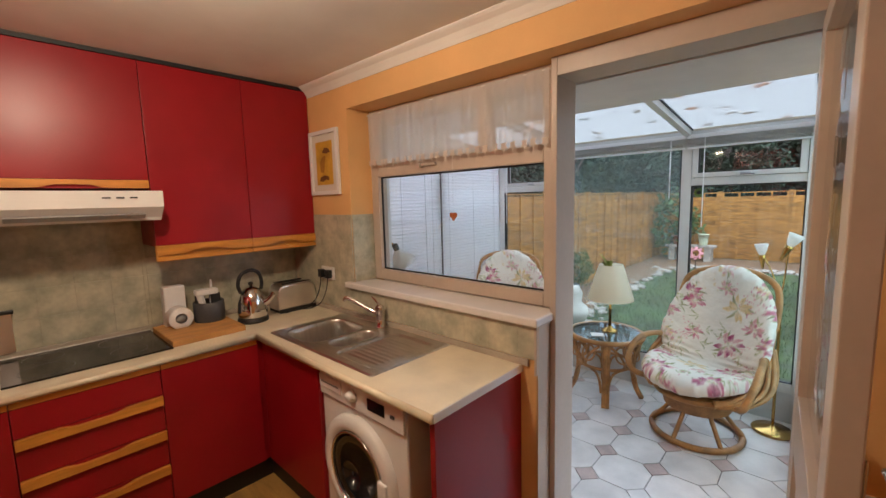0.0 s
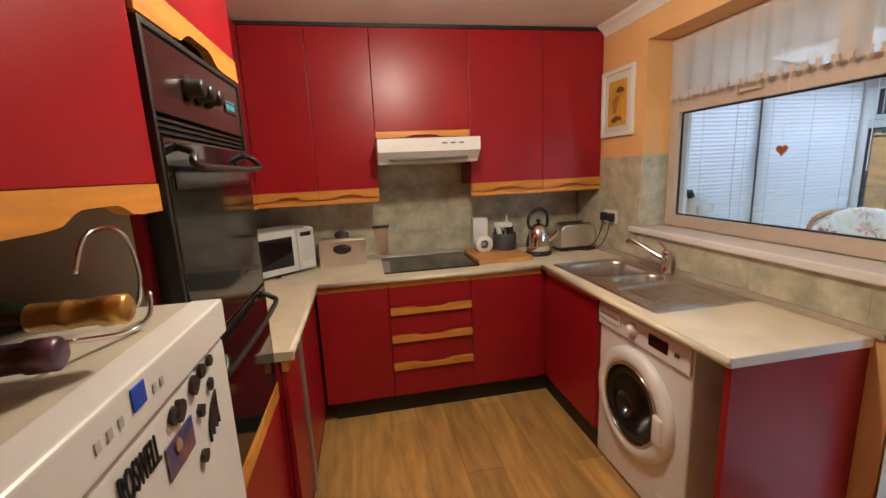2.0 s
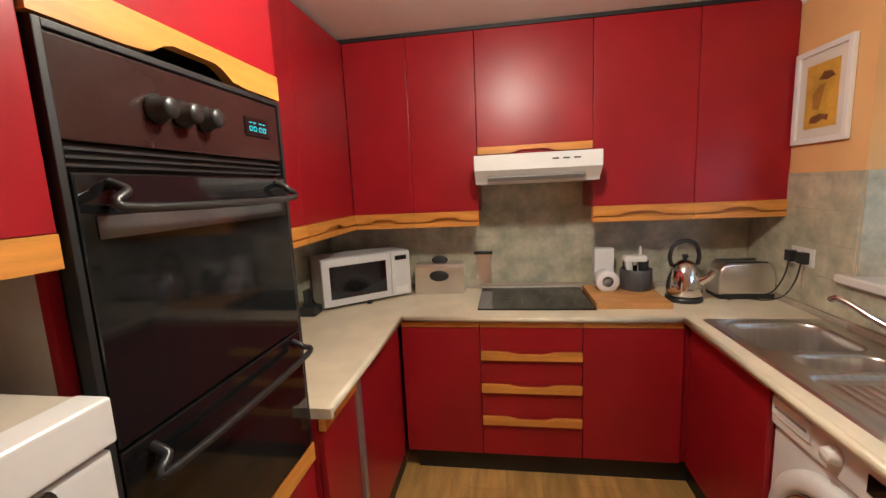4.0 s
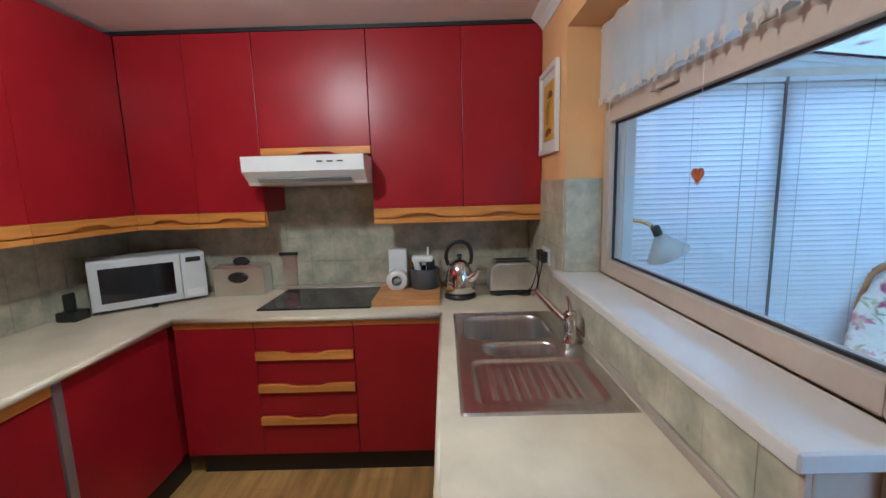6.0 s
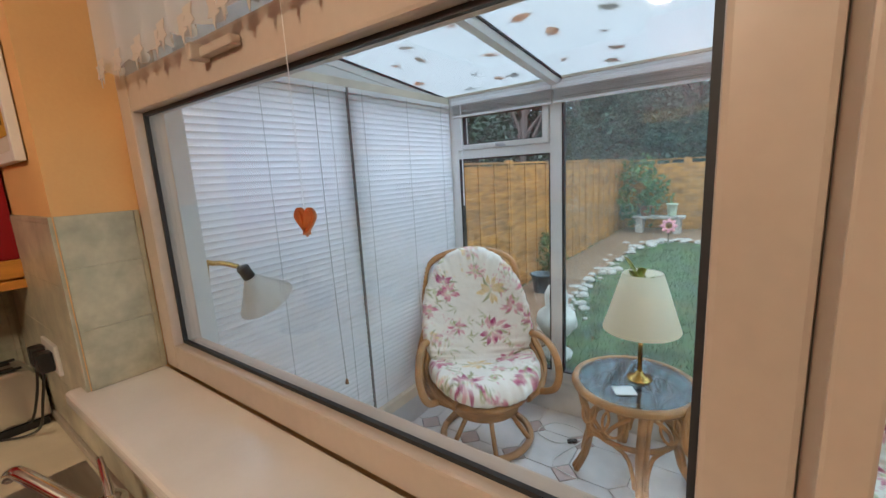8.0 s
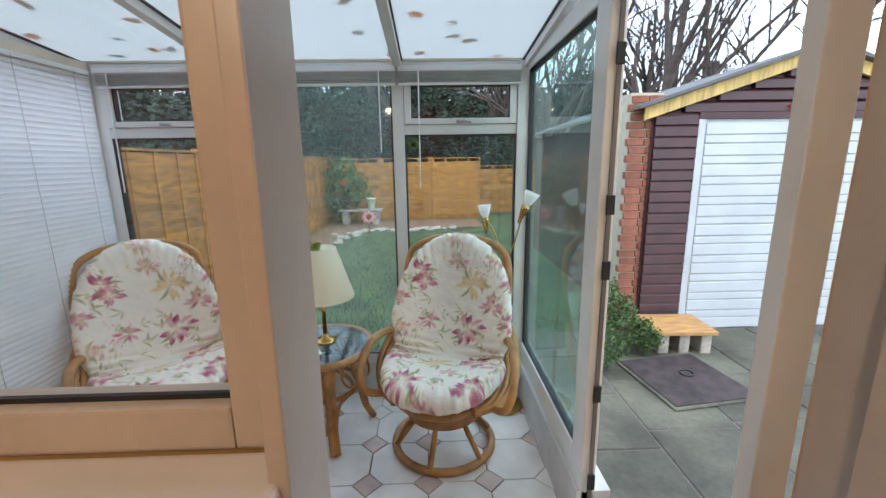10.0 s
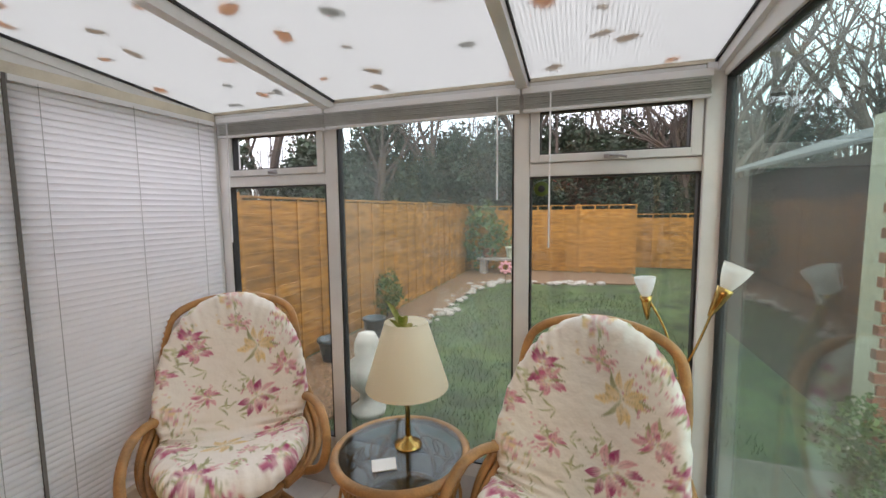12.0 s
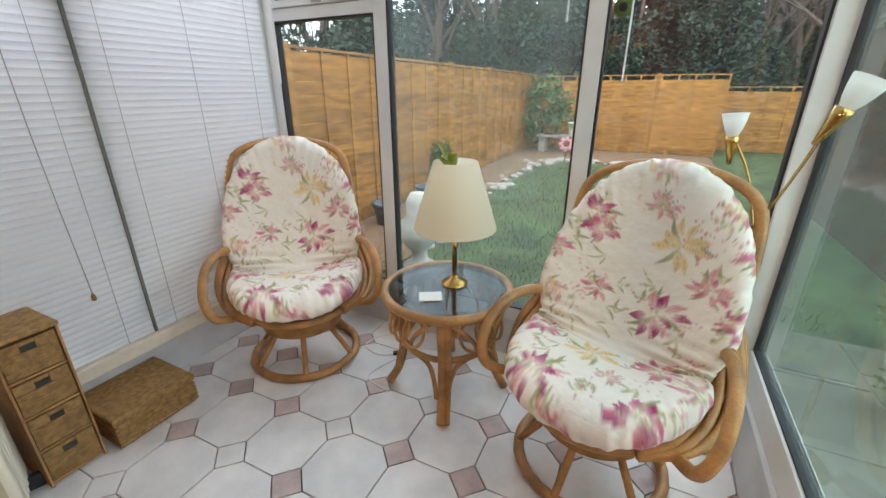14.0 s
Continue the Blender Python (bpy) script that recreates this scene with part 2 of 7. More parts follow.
def lathe(profile, seg=24, cap=True):
    """A body of revolution about z from (radius, height) pairs."""
    bm = bmesh.new()
    rings = []
    for r, z in profile:
        rings.append([bm.verts.new((r * math.cos(2 * math.pi * i / seg), r * math.sin(2 * math.pi * i / seg), z)) for i in range(seg)])
    for a, b in zip(rings, rings[1:]):
        for i in range(seg):
            bm.faces.new((a[i], a[(i + 1) % seg], b[(i + 1) % seg], b[i]))
    if cap:
        bm.faces.new(rings[0][::-1])
        bm.faces.new(rings[-1])
    return bm


def spline(pts, n=8, closed=False):
    p = [Vector(q) for q in pts]
    out, k = [], len(p)
    for i in range(k if closed else k - 1):
        a, b, c, d = (p[(i + j) % k] if closed else p[max(0, min(k - 1, i + j))] for j in (-1, 0, 1, 2))
        for s in range(n):
            t = s / n
            out.append(0.5 * ((2 * b) + (c - a) * t + (2 * a - 5 * b + 4 * c - d) * t * t + (3 * b - a - 3 * c + d) * t ** 3))
    if not closed:
        out.append(p[-1])
    return out


def tube(pts, r, seg=8, n=6, closed=False, bm=None, smooth_path=True):
    """A round bar along a smooth line; r may be a pair (start, end)."""
    bm = bm or bmesh.new()
    line = spline(pts, n, closed) if smooth_path else [Vector(q) for q in pts]
    k = len(line)
    rings, up = [], Vector((0.13, 0.21, 0.97))
    r0, r1 = r if isinstance(r, tuple) else (r, r)
    for i, c in enumerate(line):
        d = (line[(i + 1) % k] - line[i - 1]) if closed else (line[min(k - 1, i + 1)] - line[max(0, i - 1)])
        d.normalize()
        s = d.cross(up)
        if s.length < 0.05:
            s = d.cross(Vector((1, 0, 0)))
        s.normalize()
        u = s.cross(d)
        up = u
        rad = r0 + (r1 - r0) * i / max(1, k - 1)
        rings.append([bm.verts.new(c + rad * (math.cos(2 * math.pi * j / seg) * s + math.sin(2 * math.pi * j / seg) * u)) for j in range(seg)])
    for i in range(k if closed else k - 1):
        a, b = rings[i], rings[(i + 1) % k]
        for j in range(seg):
            bm.faces.new((a[j], a[(j + 1) % seg], b[(j + 1) % seg], b[j]))
    if not closed:
        bm.faces.new(rings[0][::-1])
        bm.faces.new(rings[-1])
    return bm


def ring(cx, cy, z, rad, r, seg=8, n=28, sy=1.0):
    return tube([(cx + rad * math.cos(2 * math.pi * i / n), cy + rad * sy * math.sin(2 * math.pi * i / n), z) for i in range(n)], r, seg, 1, True)


def outline(pts, depth, axis="x"):
    """A flat outline of (u, v) points given thickness. axis x: u is y and v is z, from x = 0 to depth; y: u is x, v is z; z: u is x, v is y."""
    bm = bmesh.new()
    def at(u, v, d):
        return {"x": (d, u, v), "y": (u, d, v), "z": (u, v, d)}[axis]
    a = [bm.verts.new(at(u, v, 0)) for u, v in pts]
    b = [bm.verts.new(at(u, v, depth)) for u, v in pts]
    k = len(pts)
    bm.faces.new(a)
    bm.faces.new(b[::-1])
    for i in range(k):
        bm.faces.new((a[i], b[i], b[(i + 1) % k], a[(i + 1) % k]))
    bmesh.ops.recalc_face_normals(bm, faces=bm.faces[:])
    return bm

# ---- kitchen shell ----
SOUTH, EAST, CEILZ, CF = -2.56, 4.2, 2.38, -0.08
structure("wall_west", box(-0.15, 0, SOUTH, 0, 0, CEILZ), GROUT, "grout-coloured wall behind the tiled splashback", "wall")
structure("wall_south", box(-0.15, EAST, SOUTH - 0.15, SOUTH, 0, CEILZ), ORANGE, "apricot painted plaster wall behind the tall units", "wall")
# pale sheet added over the wall to lighten the recess below the cabinets
structure("recess_back", box(2.11, 3.40, SOUTH + 0.0005, SOUTH + 0.012, 0.0, 1.499), mat("pale_cream_board", (0.72, 0.68, 0.58), 0.6, var=0.06, scale=3), "pale cream sheet added over the wall to brighten the fridge recess", "panel")
structure("wall_east", box(EAST, EAST + 0.15, SOUTH - 0.15, 0.3, 0, CEILZ), ORANGE, "apricot painted plaster wall", "wall")
structure("wall_north", boxes([(-0.15, 0.74, 0, 0.3, 0, 2.55), (0.74, 2.03, 0.0, 0.3, 0, 1.085), (0.74, 2.92, 0, 0.3, 2.18, 2.55), (2.92, EAST, 0, 0.3, 0, 2.55)]), ORANGE,
          "apricot painted wall with window and door recess", "wall")
structure("ceiling", box(-0.15, EAST + 0.15, SOUTH - 0.15, 0.0, CEILZ, CEILZ + 0.12), CEIL, "off-white painted kitchen ceiling", "ceiling")
structure("floor", box(-0.15, EAST, SOUTH, 0.3, -0.12, -0.012), FGROUT, "sub-floor under the oak planks", "floor")
cove = [(0, 2.315), (-0.004, 2.315), (-0.012, 2.33), (-0.03, 2.353), (-0.052, 2.367), (-0.062, 2.376), (-0.062, 2.38), (0, 2.38)]
bmc = moved(outline(cove, 1.0, "x"), Matrix.Translation((0.31, 0, 0)) @ Matrix.Diagonal((EAST - 0.31, 1, 1, 1)))
structure("cornice", bmc, CEIL, "white plaster cove cornice along the window wall", "cornice")
# black strip paints the shadow in the gap between cabinets and ceiling
structure("lintel_strip", box(0.0, 0.30, -2.5, -0.001, 2.36, 2.3795), BLACK, "black strip standing in for the shadowed gap above the wall cabinets", "trim")

# ---- window and door opening ----
WL, WR, WB, WT = 0.808, 1.962, 1.192, 1.774
win = thing("window_1", (1.38, 0.2, 1.14), "white framed fixed window with two top lights, looking into the conservatory", "window", kind="structure")
part("window_frame", boxes([(0.74, WL, 0.165, 0.235, 1.125, 2.18), (WR, 2.03, 0.165, 0.235, 1.125, 2.18), (WL, WR, 0.165, 0.235, 1.125, WB),
                            (WL, WR, 0.165, 0.235, WT, 1.855), (WL, WR, 0.165, 0.235, 2.115, 2.18), (1.60, 1.665, 0.165, 0.235, 1.855, 2.115)], 0.006), CREAMPAINT, win)
def gasket(x0, x1, z0, z1, y0, y1, w=0.008):
    return boxes([(x0, x0 + w, y0, y1, z0, z1), (x1 - w, x1, y0, y1, z0, z1), (x0 + w, x1 - w, y0, y1, z0, z0 + w), (x0 + w, x1 - w, y0, y1, z1 - w, z1)])
part("glazing_gasket", gasket(WL, WR, WB, WT, 0.188, 0.197), GASKET, win, "black rubber gasket")
part("pane", box(WL, WR, 0.1975, 0.203, WB, WT), PANE, win)
part("pane", box(WL, 1.60, 0.197, 0.203, 1.855, 2.115), PANE, win)
part("pane", box(1.665, WR, 0.197, 0.203, 1.855, 2.115), PANE, win)
part("catch", moved(boxes([(1.2, 1.32, 0.145, 0.163, 1.812, 1.828), (1.2, 1.216, 0.13, 0.163, 1.806, 1.834)], 0.004), Matrix.Identity(4)), CREAMPAINT, win)
sill = structure("window_sill", box(0.678, 2.045, -0.038, 0.164, 1.087, 1.125, 0.012, seg=3), mat("glossy_white_sill", (0.74, 0.70, 0.66), 0.16, var=0.05, scale=4), "glossy white painted sill board under the window", "sill")
structure("outer_reveal", boxes([(0.7405, 0.756, 0.236, 0.30, 1.087, 2.178), (0.757, 2.03, 0.236, 0.31, 1.05, 1.124)], 0.002), UPVC, "white outer reveal and ledge of the window", "trim")
structure("door_frame_1", boxes([(2.031, 2.058, 0.10, 0.27, 0.0, 2.18), (2.89, 2.92, 0.10, 0.27, 0.0, 2.18), (2.058, 2.89, 0.10, 0.27, 2.105, 2.18), (2.02, 2.0305, 0.0, 0.16, 0.0, 1.085)], 0.003), CREAMPAINT,
          "cream painted timber frame of the kitchen back door", "door frame")
structure("threshold", boxes([(2.058, 2.89, 0.02, 0.30, -0.012, 0.012), (2.058, 2.89, 0.30, 0.36, CF, -0.02)], 0.003), ALU, "worn aluminium door threshold and step", "threshold")

WAVY = glass_mat("wavy_privacy_glass", (0.97, 0.99, 1.0), fog=0.10, fog_scale=9)
door = thing("door_1", (2.885, 0.15, 0.0), "cream painted half-glazed back door standing open into the kitchen", "door", kind="structure", rz=94)
D = 0.825
part("door_leaf", boxes([(-D, -D + 0.085, 0, 0.04, 0.02, 2.09), (-0.115, 0, 0, 0.04, 0.02, 2.09), (-D + 0.085, -0.115, 0, 0.04, 2.03, 2.09), (-D + 0.085, -0.115, 0, 0.04, 0.86, 1.03),
                         (-D + 0.085, -0.115, 0, 0.04, 0.02, 0.17), (-D + 0.085, -0.115, 0.012, 0.028, 0.17, 0.86)], 0.003), CREAMPAINT, door, local=True)
part("rail_moulding", boxes([(-D + 0.01, -0.01, -0.02, -0.001, 0.865, 0.895), (-D + 0.13, -0.16, 0.004, 0.0115, 0.80, 0.815)], 0.004), CREAMPAINT, door, local=True)
wavy = bmesh.new()
gx, gz = 34, 50
grid = [[wavy.verts.new((-D + 0.086 + (D - 0.202) * i / gx, 0.02 + 0.003 * noise.noise(Vector((i * 0.35, j * 0.9, 3))), 1.031 + 0.998 * j / gz)) for j in range(gz + 1)] for i in range(gx + 1)]
for i in range(gx):
    for j in range(gz):
        wavy.faces.new((grid[i][j], grid[i + 1][j], grid[i + 1][j + 1], grid[i][j + 1]))
part("door_pane", wavy, WAVY, door, "wavy privacy glass", True, True)
hnd = part("door_handle", moved(box(-D + 0.022, -D + 0.062, -0.008, -0.001, 1.05, 1.22, 0.003), Matrix.Identity(4)), CHROME, door, "chrome lever handle on a back plate", True)
part("lever", tube([(-D + 0.042, -0.006, 1.15), (-D + 0.042, -0.045, 1.15), (-D + 0.06, -0.052, 1.15), (-D + 0.15, -0.05, 1.147)], 0.008), CHROME, hnd, "", True, True)
for hx in (-D + 0.03, -D + 0.11, -D + 0.40, -D + 0.50):
    part("coat_hook", merge(box(hx - 0.012, hx + 0.012, -0.026, -0.021, 0.855, 0.885, 0.002), tube([(hx, -0.024, 0.872), (hx, -0.05, 0.85), (hx, -0.055, 0.83), (hx, -0.045, 0.82), (hx, -0.035, 0.828)], 0.005)), BLACK, door, "black metal coat hook", True, True)


def valance(name, x0, x1, z0, z1, y, parent=None, seed=1):
    """A gathered lace strip with a scalloped flower hem."""
    bm = bmesh.new()
    nx, nz = int((x1 - x0) * 90), 8
    rows = []
    for i in range(nx + 1):
        x = x0 + (x1 - x0) * i / nx
        fold = 0.012 * math.sin(x * 58 + 1.5 * math.sin(x * 9 + seed)) + 0.008 * noise.noise(Vector((x * 14, seed, 0)))
        hem = 0.012 * abs(math.sin(x * 45))
        rows.append([bm.verts.new((x, y + fold * (0.4 + 0.6 * (1 - j / nz)), z0 - hem * (1 - j / nz) + (z1 - z0) * j / nz)) for j in range(nz + 1)])
    for a, b in zip(rows, rows[1:]):
        for j in range(nz):
            bm.faces.new((a[j], b[j], b[j + 1], a[j + 1]))
    return bm


def hem_tassels(x0, x1, z, y):
    leaves = []
    x = x0 + 0.02
    k = 0
    while x < x1 - 0.01:
        f = 0.012 * math.sin(x * 58)
        pts = [(x - 0.016, z + 0.022), (x - 0.010, z + 0.008), (x - 0.018, z - 0.004), (x - 0.004, z - 0.006), (x + 0.001, z - 0.026), (x + 0.006, z - 0.006), (x + 0.019, z - 0.002), (x + 0.011, z + 0.009), (x + 0.017, z + 0.024)]
        leaves.append(moved(outline(pts, 0.0015, "y"), Matrix.Translation((0, y - 0.004 + f * 0.5, 0))))
        x += 0.052 + 0.006 * math.sin(k * 2.3)
        k += 1
    return leaves


cur = thing("lace_curtain", (1.38, 0.12, 1.86), "gathered white lace valance with flower hem over the window", "curtain")
part("curtain_wire", tube([(0.76, 0.135, 2.15), (2.01, 0.135, 2.15)], 0.003, smooth_path=False), WHITE, cur)
part("cloth", valance("cloth", 0.775, 2.01, 1.852, 2.155, 0.128), LACE, cur, smooth=True)
for hb_ in hem_tassels(0.775, 2.01, 1.850, 0.122):
    part("hem_leaf", hb_, LACEHEM, cur, "leaf-shaped lace hem")
cur2 = thing("lace_curtain", (2.90, -0.25, 1.75), "gathered white lace valance hung on the open back door", "curtain")
M2 = W[door]
part("cloth", moved(valance("cloth", -D + 0.02, -0.03, 1.80, 2.07, -0.03, seed=4), M2), LACE, cur2, smooth=True)
for hb_ in hem_tassels(-D + 0.02, -0.03, 1.79, -0.036):
    part("hem_leaf", moved(hb_, M2), LACEHEM, cur2, "leaf-shaped lace hem")

# ---- kitchen units ----
TOP, UZ0, UZ1 = 0.905, 1.42, 2.358


def scallop(u0, u1, z0, z1, deep=0.02, side=1):
    """The front of a wooden grip rail with its hand cut-out; side 1 cuts the lower edge, -1 the upper."""
    c, w = (u0 + u1) / 2, min(0.16, (u1 - u0) * 0.32)
    curve = [(c - w, 0.0), (c - w * 0.7, 0.15), (c - w * 0.5, 0.75), (c - w * 0.36, 1), (c + w * 0.36, 1), (c + w * 0.5, 0.75), (c + w * 0.7, 0.15), (c + w, 0.0)]
    if side > 0:
        return [(u0, z1), (u0, z0)] + [(u, z0 + deep * k) for u, k in curve] + [(u1, z0), (u1, z1)]
    return [(u1, z0), (u1, z1)] + [(u, z1 - deep * k) for u, k in curve[::-1]] + [(u0, z1), (u0, z0)]


def wall_unit(u0, u1, front, back, z0, z1, axis, label, rail=True):
    """A wall cabinet with one slab door and a wooden grip rail below. axis x: it faces +x and runs along y; y: it faces +y."""
    def b(d0, d1, a0, a1, c0, c1, bev=0.0):
        return box(d0, d1, a0, a1, c0, c1, bev) if axis == "x" else box(a0, a1, d0, d1, c0, c1, bev)
    at = (front - 0.15, (u0 + u1) / 2, z0) if axis == "x" else ((u0 + u1) / 2, front - 0.15, z0)
    ob = thing("wall_cabinet", at, label, "cabinet", "red wall cabinets")
    part("body", b(back, front - 0.022, u0 + 0.001, u1 - 0.001, z0 - 0.005, z1), RED, ob)
    dr = part("door", b(front - 0.02, front, u0 + 0.0015, u1 - 0.0015, z0, z1 - 0.003, 0.002), RED, ob)
    if rail:
        part("rail_base", b(front - 0.034, front - 0.020, u0 + 0.001, u1 - 0.001, z0 - 0.085, z0 - 0.0005, 0.002), OAK, dr, "oak grip rail")
        g = outline(scallop(u0 + 0.001, u1 - 0.001, z0 - 0.052, z0 - 0.001), 0.012, axis)
        off = Matrix.Translation((front - 0.0035, 0, 0)) if axis == "x" else Matrix.Translation((0, front - 0.0035, 0))
        part("grip", moved(g, off), OAK, dr, "oak grip with a scooped hand hold")
        lowr = b(front - 0.003, front + 0.008, u0 + 0.001, u1 - 0.001, z0 - 0.085, z0 - 0.06, 0.002)
        part("rail_lip", lowr, OAK, dr)
    return ob


FX = 0.305
for a, c in ((-2.255, -1.90), (-1.90, -1.532), (-0.930, -0.432), (-0.432, -0.004)):
    wall_unit(a, c, FX, 0.004, UZ0, UZ1, "x", "deep red slab wall cabinet with oak grip rail")
hoodcab = thing("wall_cabinet", (0.15, -1.231, 1.74), "short deep red wall cabinet above the cooker hood", "cabinet", "red wall cabinets")
part("body", box(0.004, FX - 0.022, -1.531, -0.931, 1.72, UZ1), RED, hoodcab)
part("door", box(FX - 0.02, FX, -1.53, -0.932, 1.762, UZ1 - 0.003, 0.002), RED, hoodcab)
part("grip", moved(outline(scallop(-1.53, -0.932, 1.722, 1.761, 0.016), 0.018, "x"), Matrix.Translation((FX - 0.018, 0, 0))), OAK, hoodcab, "oak grip rail")
SY = -2.255
for a, c in ((0.307, 0.90), (0.90, 1.493)):
    wall_unit(a, c, SY, SOUTH + 0.004, UZ0, UZ1, "y", "deep red slab wall cabinet beside the oven housing")
hood = thing("cooker_hood", (0.27, -1.231, 1.56), "white slim cooker hood under the short red cabinet", "cooker hood")
prof = [(0.01, 1.70), (0.535, 1.70), (0.53, 1.625), (0.47, 1.575), (0.46, 1.560), (0.01, 1.556)]
part("body", moved(outline(prof, 0.605, "y"), Matrix.Translation((0, -1.534, 0))), WHITE, hood)
part("filter_grille", moved(boxes([(-0.028 + 0.0, 0.0, -1.47, -1.0, -0.006, 0.0)] + [(-0.030, 0.0, -1.465 + i * 0.0195, -1.457 + i * 0.0195, 0.0, 0.003) for i in range(24)]), Matrix.Translation((0.502, 0, 1.594)) @ pose(0, 0, 0, 0, -40, 0)), ALU, hood, "grey filter strip")
for i in range(3):
    part("switch", box(0.5325, 0.5365, -1.16 + 0.05 * i, -1.13 + 0.05 * i, 1.665, 1.672), GREYPOT, hood)

# base cabinets, west run
def base_unit(name, label, at, cat="base cabinet"):
    return thing(name, at, label, cat, "red base cabinets")


BX = 0.565
b1 = base_unit("base_cabinet", "deep red base cabinet with a slab door under the worktop", (0.3, -1.74, 0.13))
part("body", box(0.01, BX - 0.022, -1.94, -1.534, 0.13, 0.868), RED, b1)
part("door", box(BX - 0.02, BX, -1.945, -1.534, 0.135, 0.838, 0.002), RED, b1)
part("grip", box(BX - 0.016, BX + 0.006, -1.945, -1.534, 0.841, 0.868, 0.003), OAK, b1, "thin oak grip strip")
b2 = base_unit("drawer_unit", "deep red drawer unit with three oak grip rails under the hob", (0.3, -1.28, 0.13), "drawers")
part("body", box(0.01, BX - 0.022, -1.532, -1.024, 0.13, 0.868), RED, b2)
for k, (z0, z1) in enumerate(((0.135, 0.355), (0.358, 0.535), (0.538, 0.712), (0.715, 0.838))):
    d = part("drawer_front", box(BX - 0.02, BX, -1.531, -1.025, z0, z1, 0.002), RED, b2)
    if k < 3:
        part("grip", moved(outline(scallop(-1.529, -1.027, z1 - 0.042, z1, 0.014, -1), 0.02, "x"), Matrix.Translation((BX + 0.001, 0, 0))), OAK, d, "oak grip rail with a scooped top")
part("grip_strip", box(BX - 0.016, BX + 0.006, -1.531, -1.025, 0.841, 0.868, 0.003), OAK, b2)
b3 = base_unit("base_cabinet", "deep red corner base cabinet under the worktop", (0.3, -0.8, 0.13))
part("body", box(0.01, BX - 0.022, -1.022, -0.01, 0.13, 0.868), RED, b3)
part("door", box(BX - 0.02, BX, -1.022, -0.556, 0.135, 0.838, 0.002), RED, b3)
part("grip", box(BX - 0.016, BX + 0.006, -1.022, -0.562, 0.841, 0.868, 0.003), OAK, b3, "thin oak grip strip")
NY = -0.532
b4 = base_unit("base_cabinet", "deep red sink base cabinet beside the washing machine", (0.87, -0.3, 0.13))
part("body", box(BX + 0.002, 1.165, NY + 0.022, -0.01, 0.13, 0.70), RED, b4)
part("door", box(BX + 0.002, 1.165, NY, NY + 0.02, 0.135, 0.838, 0.002), RED, b4)
part("grip", box(BX + 0.01, 1.165, NY - 0.006, NY + 0.016, 0.841, 0.868, 0.003), OAK, b4, "thin oak grip strip")
endp = thing("end_panel", (1.94, -0.29, 0.0), "deep red end panel closing the worktop run", "panel")
part("panel", box(1.925, 1.95, -0.55, -0.004, 0.0, 0.868, 0.002), RED, endp)
# south run
BY = -1.955
b5 = base_unit("base_cabinet", "deep red corner base cabinet with a folding door, aluminium edge", (0.9, -2.2, 0.13))
part("body", box(0.01, 1.195, SOUTH + 0.01, BY - 0.022, 0.13, 0.868), RED, b5)
part("door", box(0.60, 1.185, BY - 0.02, BY, 0.135, 0.862, 0.002), RED, b5)
part("edge_profile", box(1.187, 1.222, BY - 0.02, BY + 0.012, 0.10, 0.868, 0.003), ALU, b5, "grey aluminium door edge profile")
b6 = base_unit("base_cabinet", "narrow deep red base cabinet beside the oven housing", (1.34, -2.2, 0.13))
part("body", box(1.224, 1.493, SOUTH + 0.01, BY - 0.022, 0.13, 0.868), RED, b6)
part("door", box(1.224, 1.493, BY - 0.02, BY, 0.135, 0.825, 0.002), RED, b6)
part("grip", box(1.224, 1.493, BY - 0.016, BY + 0.008, 0.828, 0.868, 0.003), OAK, b6, "oak grip strip")
structure("plinth", boxes([(0.49, 0.51, -1.90, -0.48, 0.0, 0.122), (0.51, 1.17, -0.50, -0.48, 0.0, 0.122), (0.51, 1.46, -2.0, -1.98, 0.0, 0.122)]), BLACK, "black plinth boards under the base units", "plinth")

# worktop with an opening for the sink
wt = tagged(thing("worktop", (0.3, -1.2, 0.87), "cream laminate worktop running round three walls", "worktop"))
SX0, SX1, SY0, SY1 = 0.66, 1.53, -0.48, -0.045
WX, WY = 0.58, -0.562
wbm = [(0.002, WX, SOUTH + 0.002, -0.002, 0.87, TOP), (WX, SX0, WY, -0.002, 0.87, TOP), (SX0, SX1, WY, SY0, 0.87, TOP), (SX0, SX1, SY1, -0.002, 0.87, TOP),
             (SX1, 1.953, WY, -0.002, 0.87, TOP), (WX, 1.493, SOUTH + 0.002, -1.94, 0.87, TOP)]
for q in wbm:
    part("slab", box(*q), WORKTOP, wt)
zc = TOP - 0.0175
nose = tube([(1.493, -1.941, zc), (WX + 0.005, -1.941, zc), (WX + 0.001, -1.937, zc), (WX + 0.001, WY - 0.005, zc), (WX + 0.005, WY + 0.001, zc), (1.953, WY + 0.001, zc)], 0.0172, 8, smooth_path=False)
part("rounded_edge", nose, WORKTOP, wt, smooth=True)
part("end_block", box(1.478, 1.4934, -1.9585, -1.9225, 0.8705, TOP - 0.0008, 0.002), WORKTOP, wt)
part("end_strip", box(1.9535, 1.957, WY + 0.002, -0.004, 0.871, TOP - 0.001, 0.001), WHITE, wt, "white edging strip")
part("upstand", boxes([(0.003, 0.016, -2.5, -0.02, TOP, TOP + 0.03), (0.02, 1.99, -0.016, -0.003, TOP, TOP + 0.03)], 0.004), mat("upstand_strip", (0.42, 0.36, 0.29), 0.4), wt, "narrow sealing upstand")

